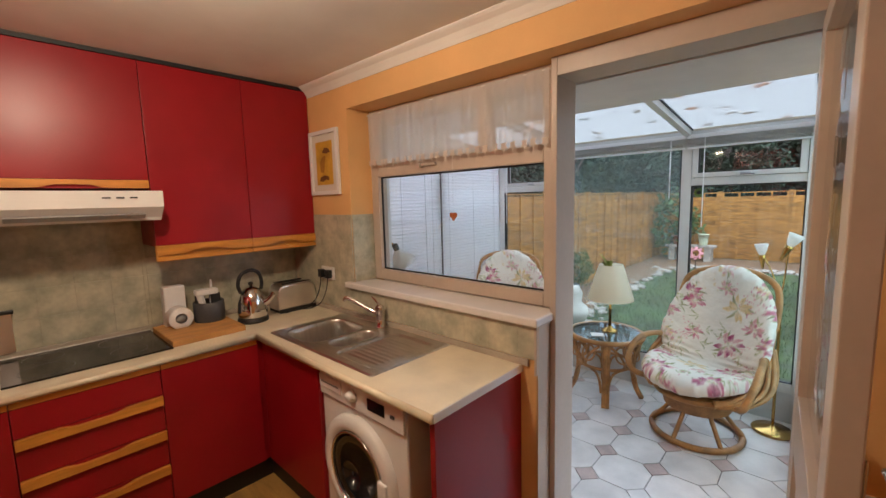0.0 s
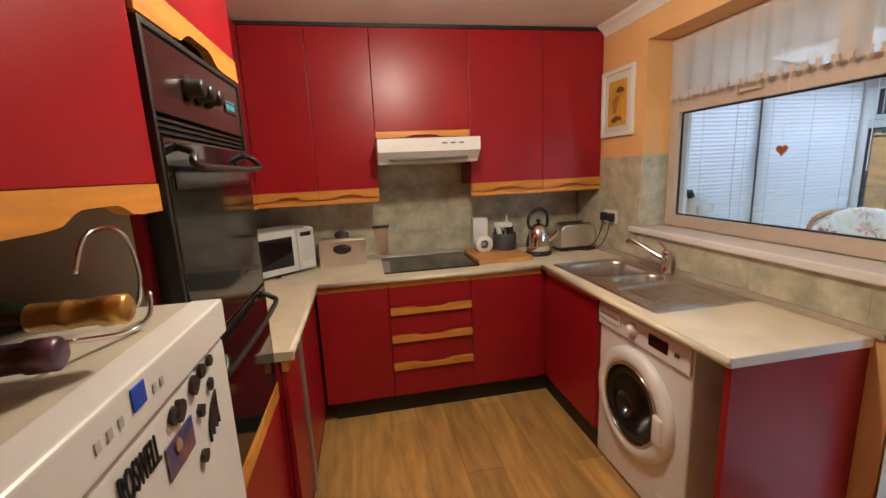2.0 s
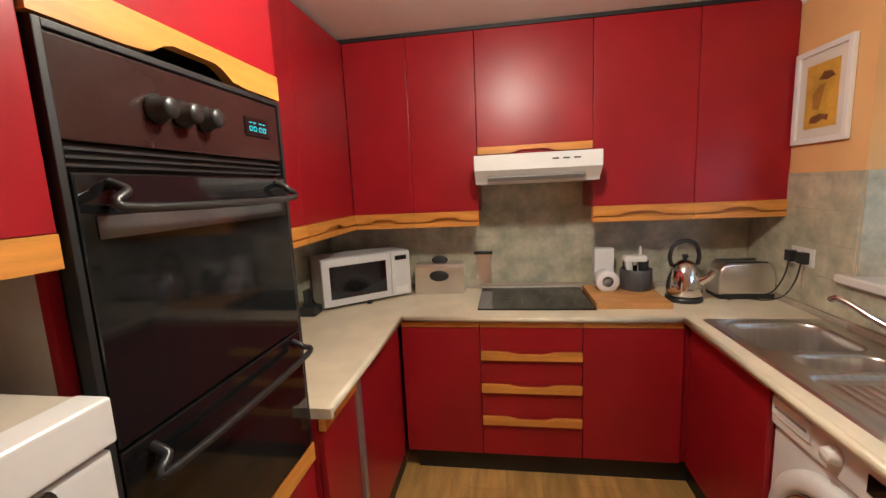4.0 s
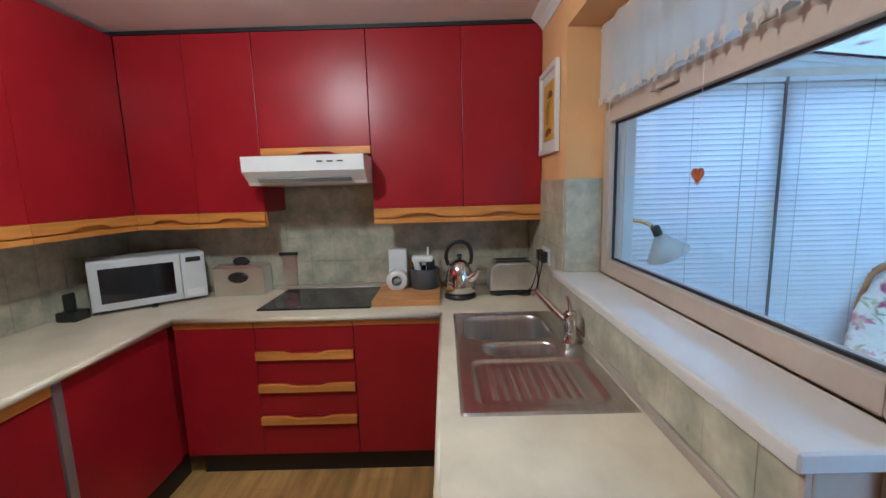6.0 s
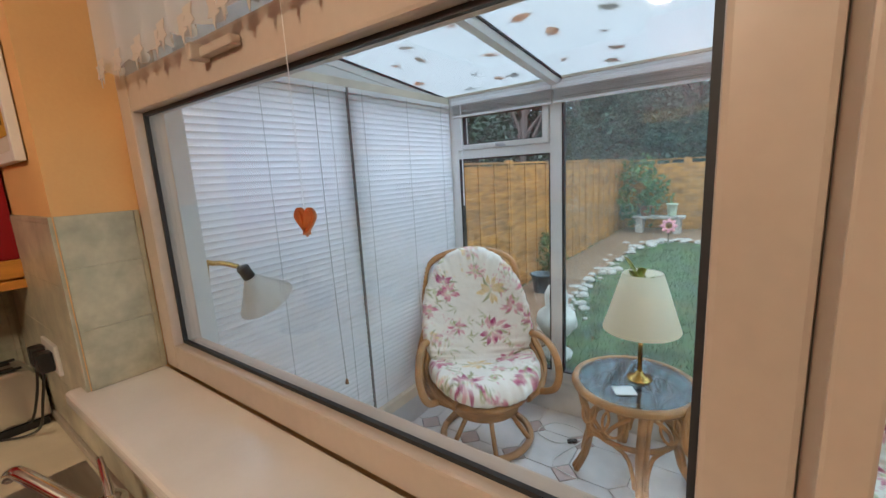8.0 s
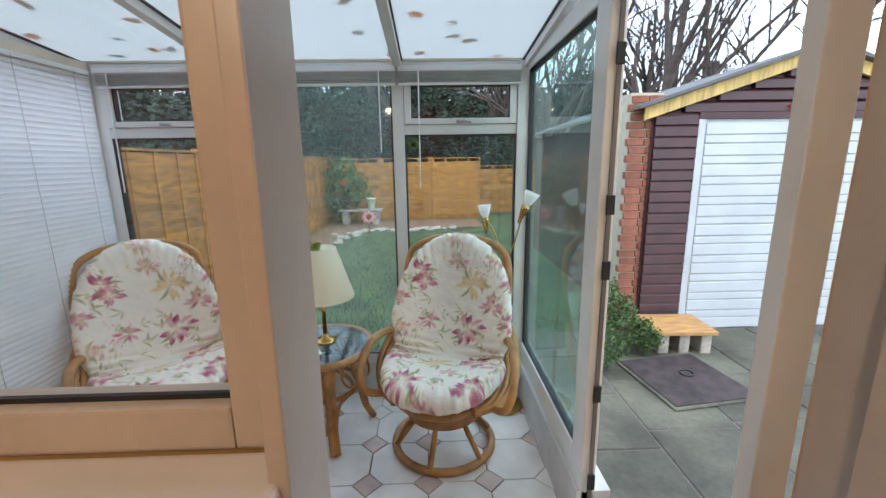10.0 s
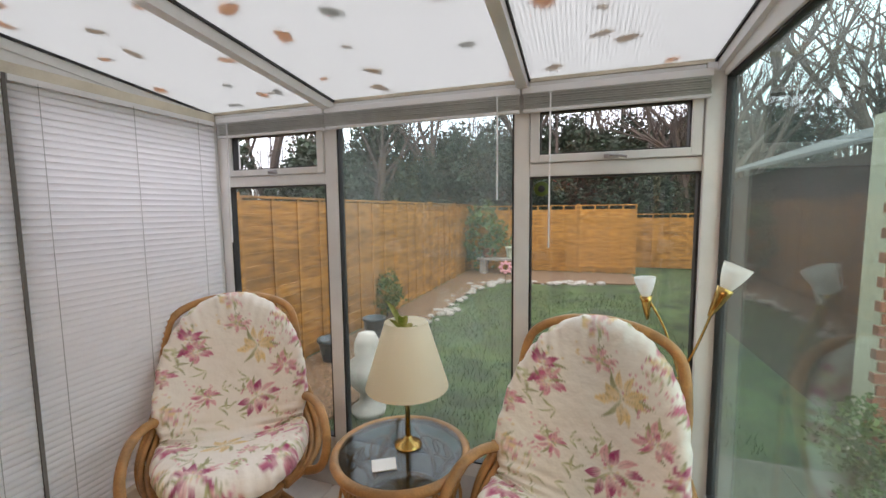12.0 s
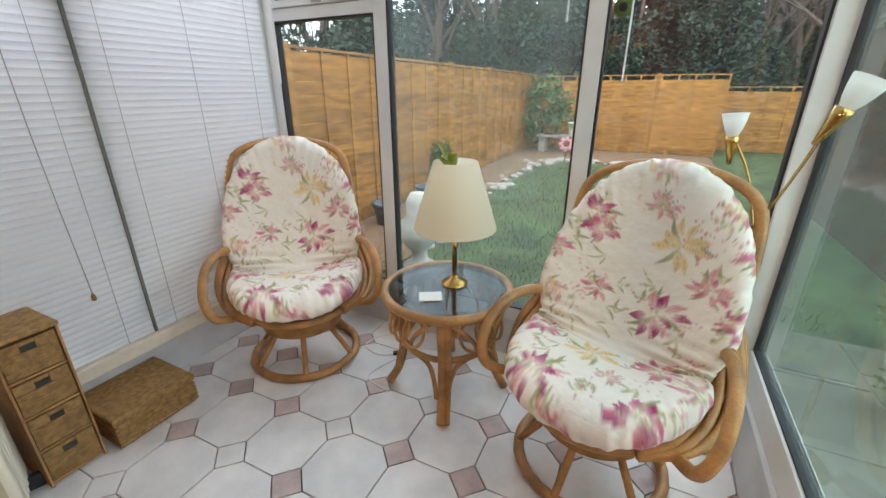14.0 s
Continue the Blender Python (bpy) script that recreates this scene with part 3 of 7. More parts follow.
# ---- oven housing ----
OX0, OX1, OYF = 1.495, 2.104, -2.015
oh = thing("oven_housing", (1.76, -2.26, 0.0), "tall deep red oven housing with oak grip rails", "cabinet")
part("side_panel", box(OX0, OX0 + 0.018, SOUTH + 0.004, OYF, 0.0, UZ1), RED, oh)
part("side_panel", box(OX1 - 0.018, OX1, SOUTH + 0.004, OYF - 0.040, 0.0, UZ1), mat("cream_carcass", (0.55, 0.50, 0.42), 0.5, var=0.06), oh, "cream carcass side")
part("edge_band", box(OX1 - 0.018, OX1 + 0.001, OYF - 0.0395, OYF - 0.022, 0.0, UZ1), RED, oh, "red front edge band")
part("back_body", box(OX0 + 0.018, OX1 - 0.018, SOUTH + 0.004, OYF - 0.10, 0.1, UZ1), BLACK, oh)
tdoor = part("upper_door", box(OX0, OX1, OYF + 0.001, OYF + 0.021, 1.872, UZ1 - 0.002, 0.002), RED, oh)
part("grip", moved(outline(scallop(OX0, OX1, 1.808, 1.870, 0.03), 0.024, "y"), Matrix.Translation((0, OYF + 0.001, 0))), OAK, tdoor, "oak grip rail with a scooped hand hold")
ldoor = part("lower_door", box(OX0, OX1, OYF + 0.001, OYF + 0.021, 0.12, 0.735, 0.002), RED, oh)
part("grip", moved(outline(scallop(OX0, OX1, 0.737, 0.795, 0.02, -1), 0.026, "y"), Matrix.Translation((0, OYF + 0.001, 0))), OAK, ldoor, "oak grip rail")
ov = thing("double_oven", (1.76, -2.0, 0.80), "black glass built-in double oven with round knobs", "oven")
F0 = OYF + 0.022
part("body", box(OX0 + 0.02, OX1 - 0.02, OYF - 0.5, OYF - 0.001, 0.80, 1.803), BLACK, ov)
part("trim_frame", boxes([(OX0 + 0.004, OX0 + 0.016, OYF, F0 + 0.004, 0.80, 1.803), (OX1 - 0.016, OX1 - 0.004, OYF, F0 + 0.004, 0.80, 1.803), (OX0 + 0.016, OX1 - 0.016, OYF, F0 + 0.004, 1.791, 1.803)], 0.002), BLACK, ov)
cp = part("control_panel", box(OX0 + 0.018, OX1 - 0.018, OYF, F0, 1.645, 1.789, 0.003), DARKPANEL, ov, "dark brown control panel")
for kx in (1.795, 1.855, 1.915):
    kb = moved(lathe([(0.026, 0), (0.026, 0.006), (0.021, 0.010), (0.019, 0.032), (0.016, 0.036)], 20), Matrix.Translation((kx, F0, 1.715)) @ pose(0, 0, 0, -90, 0, 0))
    part("knob", kb, PLASTICBLK, cp, "black round knob", smooth=True)
part("clock_display", box(1.56, 1.66, F0 + 0.0005, F0 + 0.003, 1.70, 1.745, 0.002), GLOSSBLACK, cp)
GLOW = bpy.data.materials.new("teal_clock_digits")
GLOW.use_nodes = True
GLOW.node_tree.nodes["Principled BSDF"].inputs["Base Color"].default_value = (0.01, 0.05, 0.05, 1)
GLOW.node_tree.nodes["Principled BSDF"].inputs["Emission Color"].default_value = (0.08, 0.85, 0.75, 1)
GLOW.node_tree.nodes["Principled BSDF"].inputs["Emission Strength"].default_value = 0.7
for dx in (1.583, 1.600, 1.622, 1.639):
    part("clock_digit", boxes([(dx - 0.0055, dx + 0.0055, F0 + 0.0031, F0 + 0.0036, z - 0.0012, z + 0.0012) for z in (1.713, 1.7225, 1.732)] + [(dx + s * 0.0055 - 0.001, dx + s * 0.0055 + 0.001, F0 + 0.0031, F0 + 0.0037, 1.7145, 1.7215) for s in (-1, 1)]), GLOW, cp, "glowing teal digit")
part("vent_grille", boxes([(OX0 + 0.02, OX1 - 0.02, OYF, F0 - 0.016, 1.605, 1.643)] + [(OX0 + 0.022, OX1 - 0.022, F0 - 0.016, F0 - 0.003, 1.608 + i * 0.012, 1.6125 + i * 0.012) for i in range(3)]), BLACK, ov)
ud = part("oven_door", box(OX0 + 0.018, OX1 - 0.018, OYF, F0 + 0.006, 1.17, 1.60, 0.004), GLOSSBLACK, ov, "black glass oven door")
part("bow_handle", tube([(2.03, F0 + 0.006, 1.585), (2.03, F0 + 0.035, 1.572), (2.025, F0 + 0.045, 1.545), (1.565, F0 + 0.045, 1.545), (1.56, F0 + 0.035, 1.572), (1.56, F0 + 0.006, 1.585)], 0.008), PLASTICBLK, ud, smooth=True)
part("steel_band", box(1.53, 2.06, F0 + 0.0065, F0 + 0.008, 1.50, 1.535), mat("smoked_band", (0.16, 0.16, 0.16), 0.15, metal=0.6), ud)
ld = part("oven_door", box(OX0 + 0.018, OX1 - 0.018, OYF, F0 + 0.006, 0.80, 1.165, 0.004), GLOSSBLACK, ov, "black glass oven door")
part("bow_handle", tube([(2.03, F0 + 0.006, 1.145), (2.03, F0 + 0.035, 1.132), (2.025, F0 + 0.045, 1.105), (1.565, F0 + 0.045, 1.105), (1.56, F0 + 0.035, 1.132), (1.56, F0 + 0.006, 1.145)], 0.008), PLASTICBLK, ld, smooth=True)

# unit above the fridge
of = thing("wall_cabinet", (2.5, -2.2, 1.47), "deep red wall cabinets with oak grip rails above the fridge", "cabinet", "red wall cabinets")
part("body", box(2.108, 3.4, SOUTH + 0.004, OYF - 0.012, 1.50, UZ1), RED, of)
for a, c in ((2.108, 2.47), (2.474, 2.94), (2.944, 3.40)):
    d = part("door", box(a, c - 0.002, OYF - 0.006, OYF + 0.016, 1.516, UZ1 - 0.002, 0.002), RED, of)
    part("grip", moved(outline(scallop(a, c - 0.002, 1.466, 1.515, 0.020), 0.024, "y"), Matrix.Translation((0, OYF - 0.006, 0))), OAK, d, "oak grip rail")

# ---- conservatory shell ----
CY, CX0, CX1 = 2.30, 0.235, 2.85


def roof_z(y):
    return 2.118 + (2.36 - y) * 0.105


structure("conservatory_slab", box(0.05, 3.0, 0.30, 2.48, -0.30, CF - 0.012), FGROUT, "dark grout bed under the conservatory tiles", "floor")
structure("wall_conservatory_base", boxes([(0.10, 0.225, 0.30, 2.46, CF - 0.012, 0.14), (0.225, 2.97, CY + 0.01, 2.46, CF - 0.012, 0.15), (2.825, 2.97, 1.10, CY + 0.01, CF - 0.012, 0.165)], 0.004), mat("pale_render", (0.60, 0.60, 0.61), 0.6, var=0.08, bump=0.15), "low pale base wall under the conservatory glazing", "wall")
structure("eave_box", boxes([(0.10, 2.97, 0.301, 0.90, 2.105, 2.36)], 0.004), UPVC, "white boxed eave of the house inside the lean-to", "soffit")
structure("skirting_ledge", box(0.2255, 0.298, 0.31, CY, 0.145, 0.212, 0.006), mat("cream_ledge", (0.70, 0.62, 0.50), 0.5), "cream painted ledge below the blinds", "ledge")

win2 = thing("window_2", (1.5, CY, 0.19), "white framed conservatory window wall with opening top lights", "window", kind="structure")
FY0, FY1 = CY, CY + 0.06
PX = (0.302, 0.984, 1.059, 2.014, 2.086, 2.785)
frame_rows = [(0.19, PX[0], FY0, FY1, 0.15, 2.11), (PX[1], PX[2], FY0, FY1, 0.15, 2.11), (PX[3], PX[4], FY0, FY1, 0.15, 2.11), (PX[5], 2.865, FY0 - 0.02, FY1, 0.15, 2.11)]
for r in frame_rows:
    part("post", box(*r, bev=0.004), UPVC, win2)
for x0, x1 in (PX[0:2], PX[2:4], PX[4:6]):
    part("bottom_rail", box(x0, x1, FY0, FY1, 0.15, 0.223, 0.004), UPVC, win2)
    part("head_rail", box(x0, x1, FY0, FY1, 2.015, 2.11, 0.004), UPVC, win2)
for x0, x1 in (PX[0:2], PX[4:6]):
    part("transom", box(x0, x1, FY0, FY1, 1.685, 1.744, 0.004), UPVC, win2)
    part("pane", box(x0, x1, FY0 + 0.028, FY0 + 0.034, 0.223, 1.685), FOGLITE, win2)
    part("gasket", gasket(x0, x1, 0.223, 1.685, FY0 + 0.004, FY0 + 0.05, 0.009), GASKET, win2, "black rubber gasket")
    tl = part("top_light", boxes([(x0 + 0.004, x0 + 0.045, FY0 - 0.012, FY1, 1.747, 2.012), (x1 - 0.045, x1 - 0.004, FY0 - 0.012, FY1, 1.747, 2.012), (x0 + 0.045, x1 - 0.045, FY0 - 0.012, FY1, 1.747, 1.782), (x0 + 0.045, x1 - 0.045, FY0 - 0.012, FY1, 1.974, 2.012)], 0.004), UPVC, win2, "opening top light")
    part("pane", box(x0 + 0.045, x1 - 0.045, FY0 + 0.02, FY0 + 0.026, 1.782, 1.974), PANE, tl)
    part("gasket", gasket(x0 + 0.045, x1 - 0.045, 1.782, 1.974, FY0 + 0.0, FY0 + 0.04, 0.006), GASKET, tl)
    hx = (x0 + x1) / 2
    part("window_handle", merge(box(hx - 0.03, hx + 0.03, FY0 - 0.022, FY0 - 0.013, 1.752, 1.772, 0.003), tube([(hx, FY0 - 0.02, 1.762), (hx, FY0 - 0.045, 1.762), (hx + 0.03, FY0 - 0.05, 1.759), (hx + 0.06, FY0 - 0.05, 1.752)], 0.006)), ALU, tl, "grey lever handle", smooth=True)
part("pane", box(PX[2], PX[3], FY0 + 0.028, FY0 + 0.034, 0.223, 2.015), FOGGED, win2, "misted pane")
part("gasket", gasket(PX[2], PX[3], 0.223, 2.015, FY0 + 0.004, FY0 + 0.05, 0.009), GASKET, win2, "black rubber gasket")

win3 = thing("window_3", (CX1, 1.7, 0.19), "white framed misted side pane beside the open conservatory doorway", "window", kind="structure")
part("jamb", box(CX1 - 0.01, CX1 + 0.05, 1.10, 1.22, CF, 2.2, 0.006), UPVC, win3)
part("bottom_rail", box(CX1 - 0.01, CX1 + 0.05, 1.22, 2.27, 0.165, 0.30, 0.006), UPVC, win3)
part("head_rail", box(CX1 - 0.01, CX1 + 0.05, 1.22, 2.27, 2.05, 2.13, 0.004), UPVC, win3)
part("pane", box(CX1 + 0.015, CX1 + 0.021, 1.22, 2.27, 0.30, 2.05), glass_mat("green_misted_glass", (0.80, 0.92, 0.89), fog=0.09, fog_scale=1.3), win3, "misted pane")
part("gasket", boxes([(CX1, CX1 + 0.04, 1.22, 1.229, 0.30, 2.05), (CX1, CX1 + 0.04, 2.261, 2.27, 0.30, 2.05), (CX1, CX1 + 0.04, 1.229, 2.261, 0.30, 0.309), (CX1, CX1 + 0.04, 1.229, 2.261, 2.041, 2.05)]), GASKET, win3)
part("weather_seal", box(CX1 + 0.02, CX1 + 0.035, 1.091, 1.0998, CF + 0.02, 2.18), mat("grey_seal", (0.16, 0.15, 0.14), 0.6), win3, "grey door seal strip")
for z in (0.22, 0.62, 1.12, 1.36, 1.86):
    part("lock_keep", box(CX1 + 0.012, CX1 + 0.042, 1.081, 1.0908, z - 0.035, z + 0.035, 0.003), GASKET, win3, "black lock keep")
structure("door_frame_2", boxes([(CX1 - 0.01, CX1 + 0.06, 0.302, 0.345, CF, 2.2), (CX1 - 0.01, CX1 + 0.06, 0.345, 1.099, 2.10, 2.2), (CX1 - 0.01, CX1 + 0.10, 0.345, 1.095, CF - 0.012, CF + 0.02)], 0.004), UPVC, "white frame of the open outside doorway", "door frame")

win4 = thing("window_4", (0.18, 1.3, 0.14), "white framed side glazing behind the venetian blinds", "window", kind="structure")
for y0, y1 in ((0.301, 0.36), (1.27, 1.36), (2.26, 2.299)):
    part("post", box(0.13, 0.238, y0, y1, 0.1405, 2.0645, 0.004), UPVC, win4)
for y0, y1 in ((0.36, 1.275), (1.335, 2.26)):
    part("rail", boxes([(0.13, 0.20, y0, y1, 0.14, 0.21), (0.13, 0.20, y0, y1, 2.03, 2.11)], 0.004), UPVC, win4)
    part("pane", box(0.162, 0.168, y0, y1, 0.21, 2.03), PANE, win4)
# dark grey strip puts the shade of the gap between the blinds into colour
part("mullion_seal", box(0.262, 0.272, 1.3150, 1.3275, 0.215, 2.062, 0.0), mat("dark_seal", (0.15, 0.145, 0.135), 0.6), win4, "dark strip standing for the shaded gap between the blinds")
part("gable_fill", moved(outline([(0.902, 2.112), (2.30, 2.112), (2.30, 2.125), (0.902, roof_z(0.902))], 0.06, "x"), Matrix.Translation((0.14, 0, 0))), UPVC, win4)
structure("blind_rail", box(0.20, 0.25, 0.905, 2.28, 2.066, 2.112, 0.004), mat("cream_rail", (0.70, 0.64, 0.52), 0.5), "cream top rail above the blinds", "rail")

# roof: beams and twin-wall sheets
rf = thing("conservatory_roof", (1.5, 1.4, 2.2), "lean-to roof of ribbed clear polycarbonate on white bars, strewn with fallen leaves", "roof", kind="structure")


def sloped(x0, x1, y0, y1, lo, hi):
    bm = bmesh.new()
    v = [bm.verts.new((x, y, roof_z(y) + d)) for d in (lo, hi) for x, y in ((x0, y0), (x1, y0), (x1, y1), (x0, y1))]
    for f in ((3, 2, 1, 0), (4, 5, 6, 7), (0, 1, 5, 4), (1, 2, 6, 5), (2, 3, 7, 6), (3, 0, 4, 7)):
        bm.faces.new([v[i] for i in f])
    return bm


for x in (0.16, 1.006, 2.034, 2.82):
    part("glazing_bar", sloped(x, x + 0.045 + (0.02 if x > 2.7 else 0), 0.901, 2.40, -0.055, 0.03), UPVC, rf)
for x0, x1 in ((0.205, 1.006), (1.051, 2.034), (2.079, 2.82)):
    part("sheet", sloped(x0, x1, 0.60, 2.44, 0.0, 0.002), POLYC, rf, "clear twin-wall sheet")
    part("bar_gasket", merge(sloped(x0, x0 + 0.008, 0.901, 2.36, -0.012, -0.001), sloped(x1 - 0.008, x1, 0.901, 2.36, -0.012, -0.001)), GASKET, rf)
    n = int((x1 - x0) / 0.016)
    rib = bmesh.new()
    for i in range(1, n):
        xx = x0 + (x1 - x0) * i / n
        merge(rib, sloped(xx - 0.0008, xx + 0.0008, 0.60, 2.44, 0.0025, 0.0105))
    part("ribs", rib, POLYC, rf, kind="stuff")
part("wall_plate", boxes([(0.14, 2.88, CY - 0.005, CY + 0.07, 2.111, 2.136)], 0.003), mat("cream_plate", (0.66, 0.60, 0.48), 0.6), rf, "cream plate along the eave")
rl = random.Random(7)
LEAFY = [sheer_mat("fallen_leaf_" + c, k, 0.8, 0.25) for c, k in (("rust", (0.80, 0.42, 0.18)), ("brown", (0.52, 0.38, 0.24)), ("grey", (0.42, 0.41, 0.36)))]
for i in range(52):
    x, y = rl.uniform(0.25, 2.75), rl.uniform(0.85, 2.3)
    s = rl.uniform(0.025, 0.062)
    k = rl.choice((0, 0, 1, 2))
    pts = [(s * rl.uniform(0.6, 1.1) * math.cos(a * math.pi / 4.5), s * rl.uniform(0.35, 0.7) * math.sin(a * math.pi / 4.5)) for a in range(9)]
    ob = part("fallen_leaf", moved(outline(pts, 0.002, "z"), Matrix.Translation((x, y, roof_z(y) + 0.0115)) @ pose(0, 0, 0, -6, 0, rl.uniform(0, 360))), LEAFY[k], rf)

# ---- venetian blinds ----
CORD = mat("grey_cord", (0.42, 0.42, 0.41), 0.8, var=0.1)


def blind(y0, y1, label):
    ob = thing("venetian_blind", (0.262, (y0 + y1) / 2, 0.16), label, "blind", "closed white venetian blinds")
    part("head_box", box(0.248, 0.275, y0, y1, 2.036, 2.062, 0.002), SLAT, ob)
    part("bottom_bar", box(0.253, 0.273, y0, y1, 0.218, 0.232, 0.003), SLAT, ob)
    me = None
    z = 0.246
    while z < 2.034:
        if me is None:
            bm = bmesh.new()
            w = 0.0187
            line = [(-w, -0.004), (-w * 0.5, 0.001), (0.0, 0.0032), (w * 0.5, 0.0018), (w * 0.82, -0.0022), (w, -0.0065)]
            a = [bm.verts.new((p, 0, q)) for p, q in line]
            b = [bm.verts.new((p, y1 - y0, q)) for p, q in line]
            for i in range(5):
                bm.faces.new((a[i], a[i + 1], b[i + 1], b[i]))
            bmesh.ops.solidify(bm, geom=bm.faces[:], thickness=0.0006)
            bmesh.ops.transform(bm, matrix=pose(0, 0, 0, 0, 57, 0), verts=bm.verts)
            me = bpy.data.meshes.new("slat")
            bm.to_mesh(me)
            bm.free()
            me.materials.append(SLAT)
        s = new("slat", me)
        s.parent = ob
        s.matrix_basis = W[ob].inverted() @ pose(0.262, y0, z)
        z += 0.0287
    for f in (0.10, 0.5, 0.88):
        yy = y0 + (y1 - y0) * f
        part("ladder_cord", boxes([(0.2745, 0.2758, yy - 0.001, yy + 0.001, 0.22, 2.045)]), CORD, ob)
    return ob


bl = blind(0.335, 1.3125, "closed white venetian blind with a pull cord")
part("pull_cord", tube([(0.283, 1.10, 2.04), (0.284, 1.10, 1.2), (0.283, 1.12, 0.52)], 0.002, 5), CORD, bl)
part("cord_tassel", moved(lathe([(0.003, 0.03), (0.008, 0.02), (0.010, 0.0), (0.006, -0.004)], 10), Matrix.Translation((0.283, 1.12, 0.49))), CANE, bl, smooth=True)
blind(1.330, 2.25, "closed white venetian blind beside the outer window wall")


def raised_blind(x0, x1, z0, cord, low):
    ob = thing("raised_blind", ((x0 + x1) / 2, CY - 0.03, z0), "raised venetian blind stacked at the window head", "blind", "raised venetian blinds")
    part("head_box", box(x0, x1, CY - 0.048, CY - 0.014, 2.050, 2.080, 0.002), SLAT, ob)
    z = z0 + 0.016
    k = 0
    while z < 2.045:
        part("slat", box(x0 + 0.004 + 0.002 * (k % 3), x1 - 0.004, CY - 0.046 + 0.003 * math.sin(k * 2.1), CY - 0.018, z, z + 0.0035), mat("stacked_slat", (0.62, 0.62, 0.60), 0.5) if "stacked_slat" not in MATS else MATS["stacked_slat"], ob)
        z += 0.0095
        k += 1
    part("bottom_bar", box(x0 + 0.004, x1 - 0.004, CY - 0.045, CY - 0.018, z0, z0 + 0.013, 0.003), SLAT, ob)
    if cord:
        part("tilt_wand", tube([(cord, CY - 0.055, 2.05), (cord, CY - 0.06, low)], 0.004, 6, smooth_path=False), SLAT, ob)
    return ob


raised_blind(0.285, 1.012, 1.968, 0.37, 1.36)
raised_blind(1.018, 2.045, 1.970, 1.945, 1.58)
raised_blind(2.055, 2.80, 1.970, 2.18, 1.36)

# ---- rattan chairs ----
def floral():
    """Cream cotton that takes its printed pattern from the cover's colour layer."""
    m = bpy.data.materials.new("floral_cotton")
    m.use_nodes = True
    n, l = m.node_tree.nodes, m.node_tree.links
    b = n["Principled BSDF"]
    b.inputs["Roughness"].default_value = 0.8
    b.inputs["Sheen Weight"].default_value = 0.15
    tc, col, weave, fade, mx = (n.new("ShaderNode" + q) for q in ("TexCoord", "VertexColor", "TexNoise", "TexNoise", "MixRGB"))
    col.layer_name = "print"
    weave.inputs["Scale"].default_value, weave.inputs["Detail"].default_value = 420, 2
    fade.inputs["Scale"].default_value, fade.inputs["Detail"].default_value = 26, 4
    l.new(tc.outputs["Object"], weave.inputs["Vector"])
    l.new(tc.outputs["Object"], fade.inputs["Vector"])
    mx.blend_type, mx.inputs["Fac"].default_value = "OVERLAY", 0.16
    l.new(col.outputs["Color"], mx.inputs["Color1"])
    l.new(fade.outputs["Fac"], mx.inputs["Color2"])
    l.new(mx.outputs["Color"], b.inputs["Base Color"])
    b1, b2, cr = n.new("ShaderNodeBump"), n.new("ShaderNodeBump"), n.new("ShaderNodeTexNoise")
    cr.inputs["Scale"].default_value, cr.inputs["Detail"].default_value = 13, 3
    l.new(tc.outputs["Object"], cr.inputs["Vector"])
    b1.inputs["Strength"].default_value, b1.inputs["Distance"].default_value = 0.7, 0.018
    b2.inputs["Strength"].default_value, b2.inputs["Distance"].default_value = 0.15, 0.001
    l.new(cr.outputs["Fac"], b1.inputs["Height"])
    l.new(weave.outputs["Fac"], b2.inputs["Height"])
    l.new(b1.outputs["Normal"], b2.inputs["Normal"])
    l.new(b2.outputs["Normal"], b.inputs["Normal"])
    return m


FLORAL = floral()
CREAM, MAGENTA, ROSE, BLUSH, OCHRE, OLIVE = (np.array(c) for c in ((0.80, 0.745, 0.67), (0.36, 0.015, 0.12), (0.56, 0.11, 0.21), (0.70, 0.34, 0.36), (0.72, 0.53, 0.25), (0.30, 0.30, 0.13)))


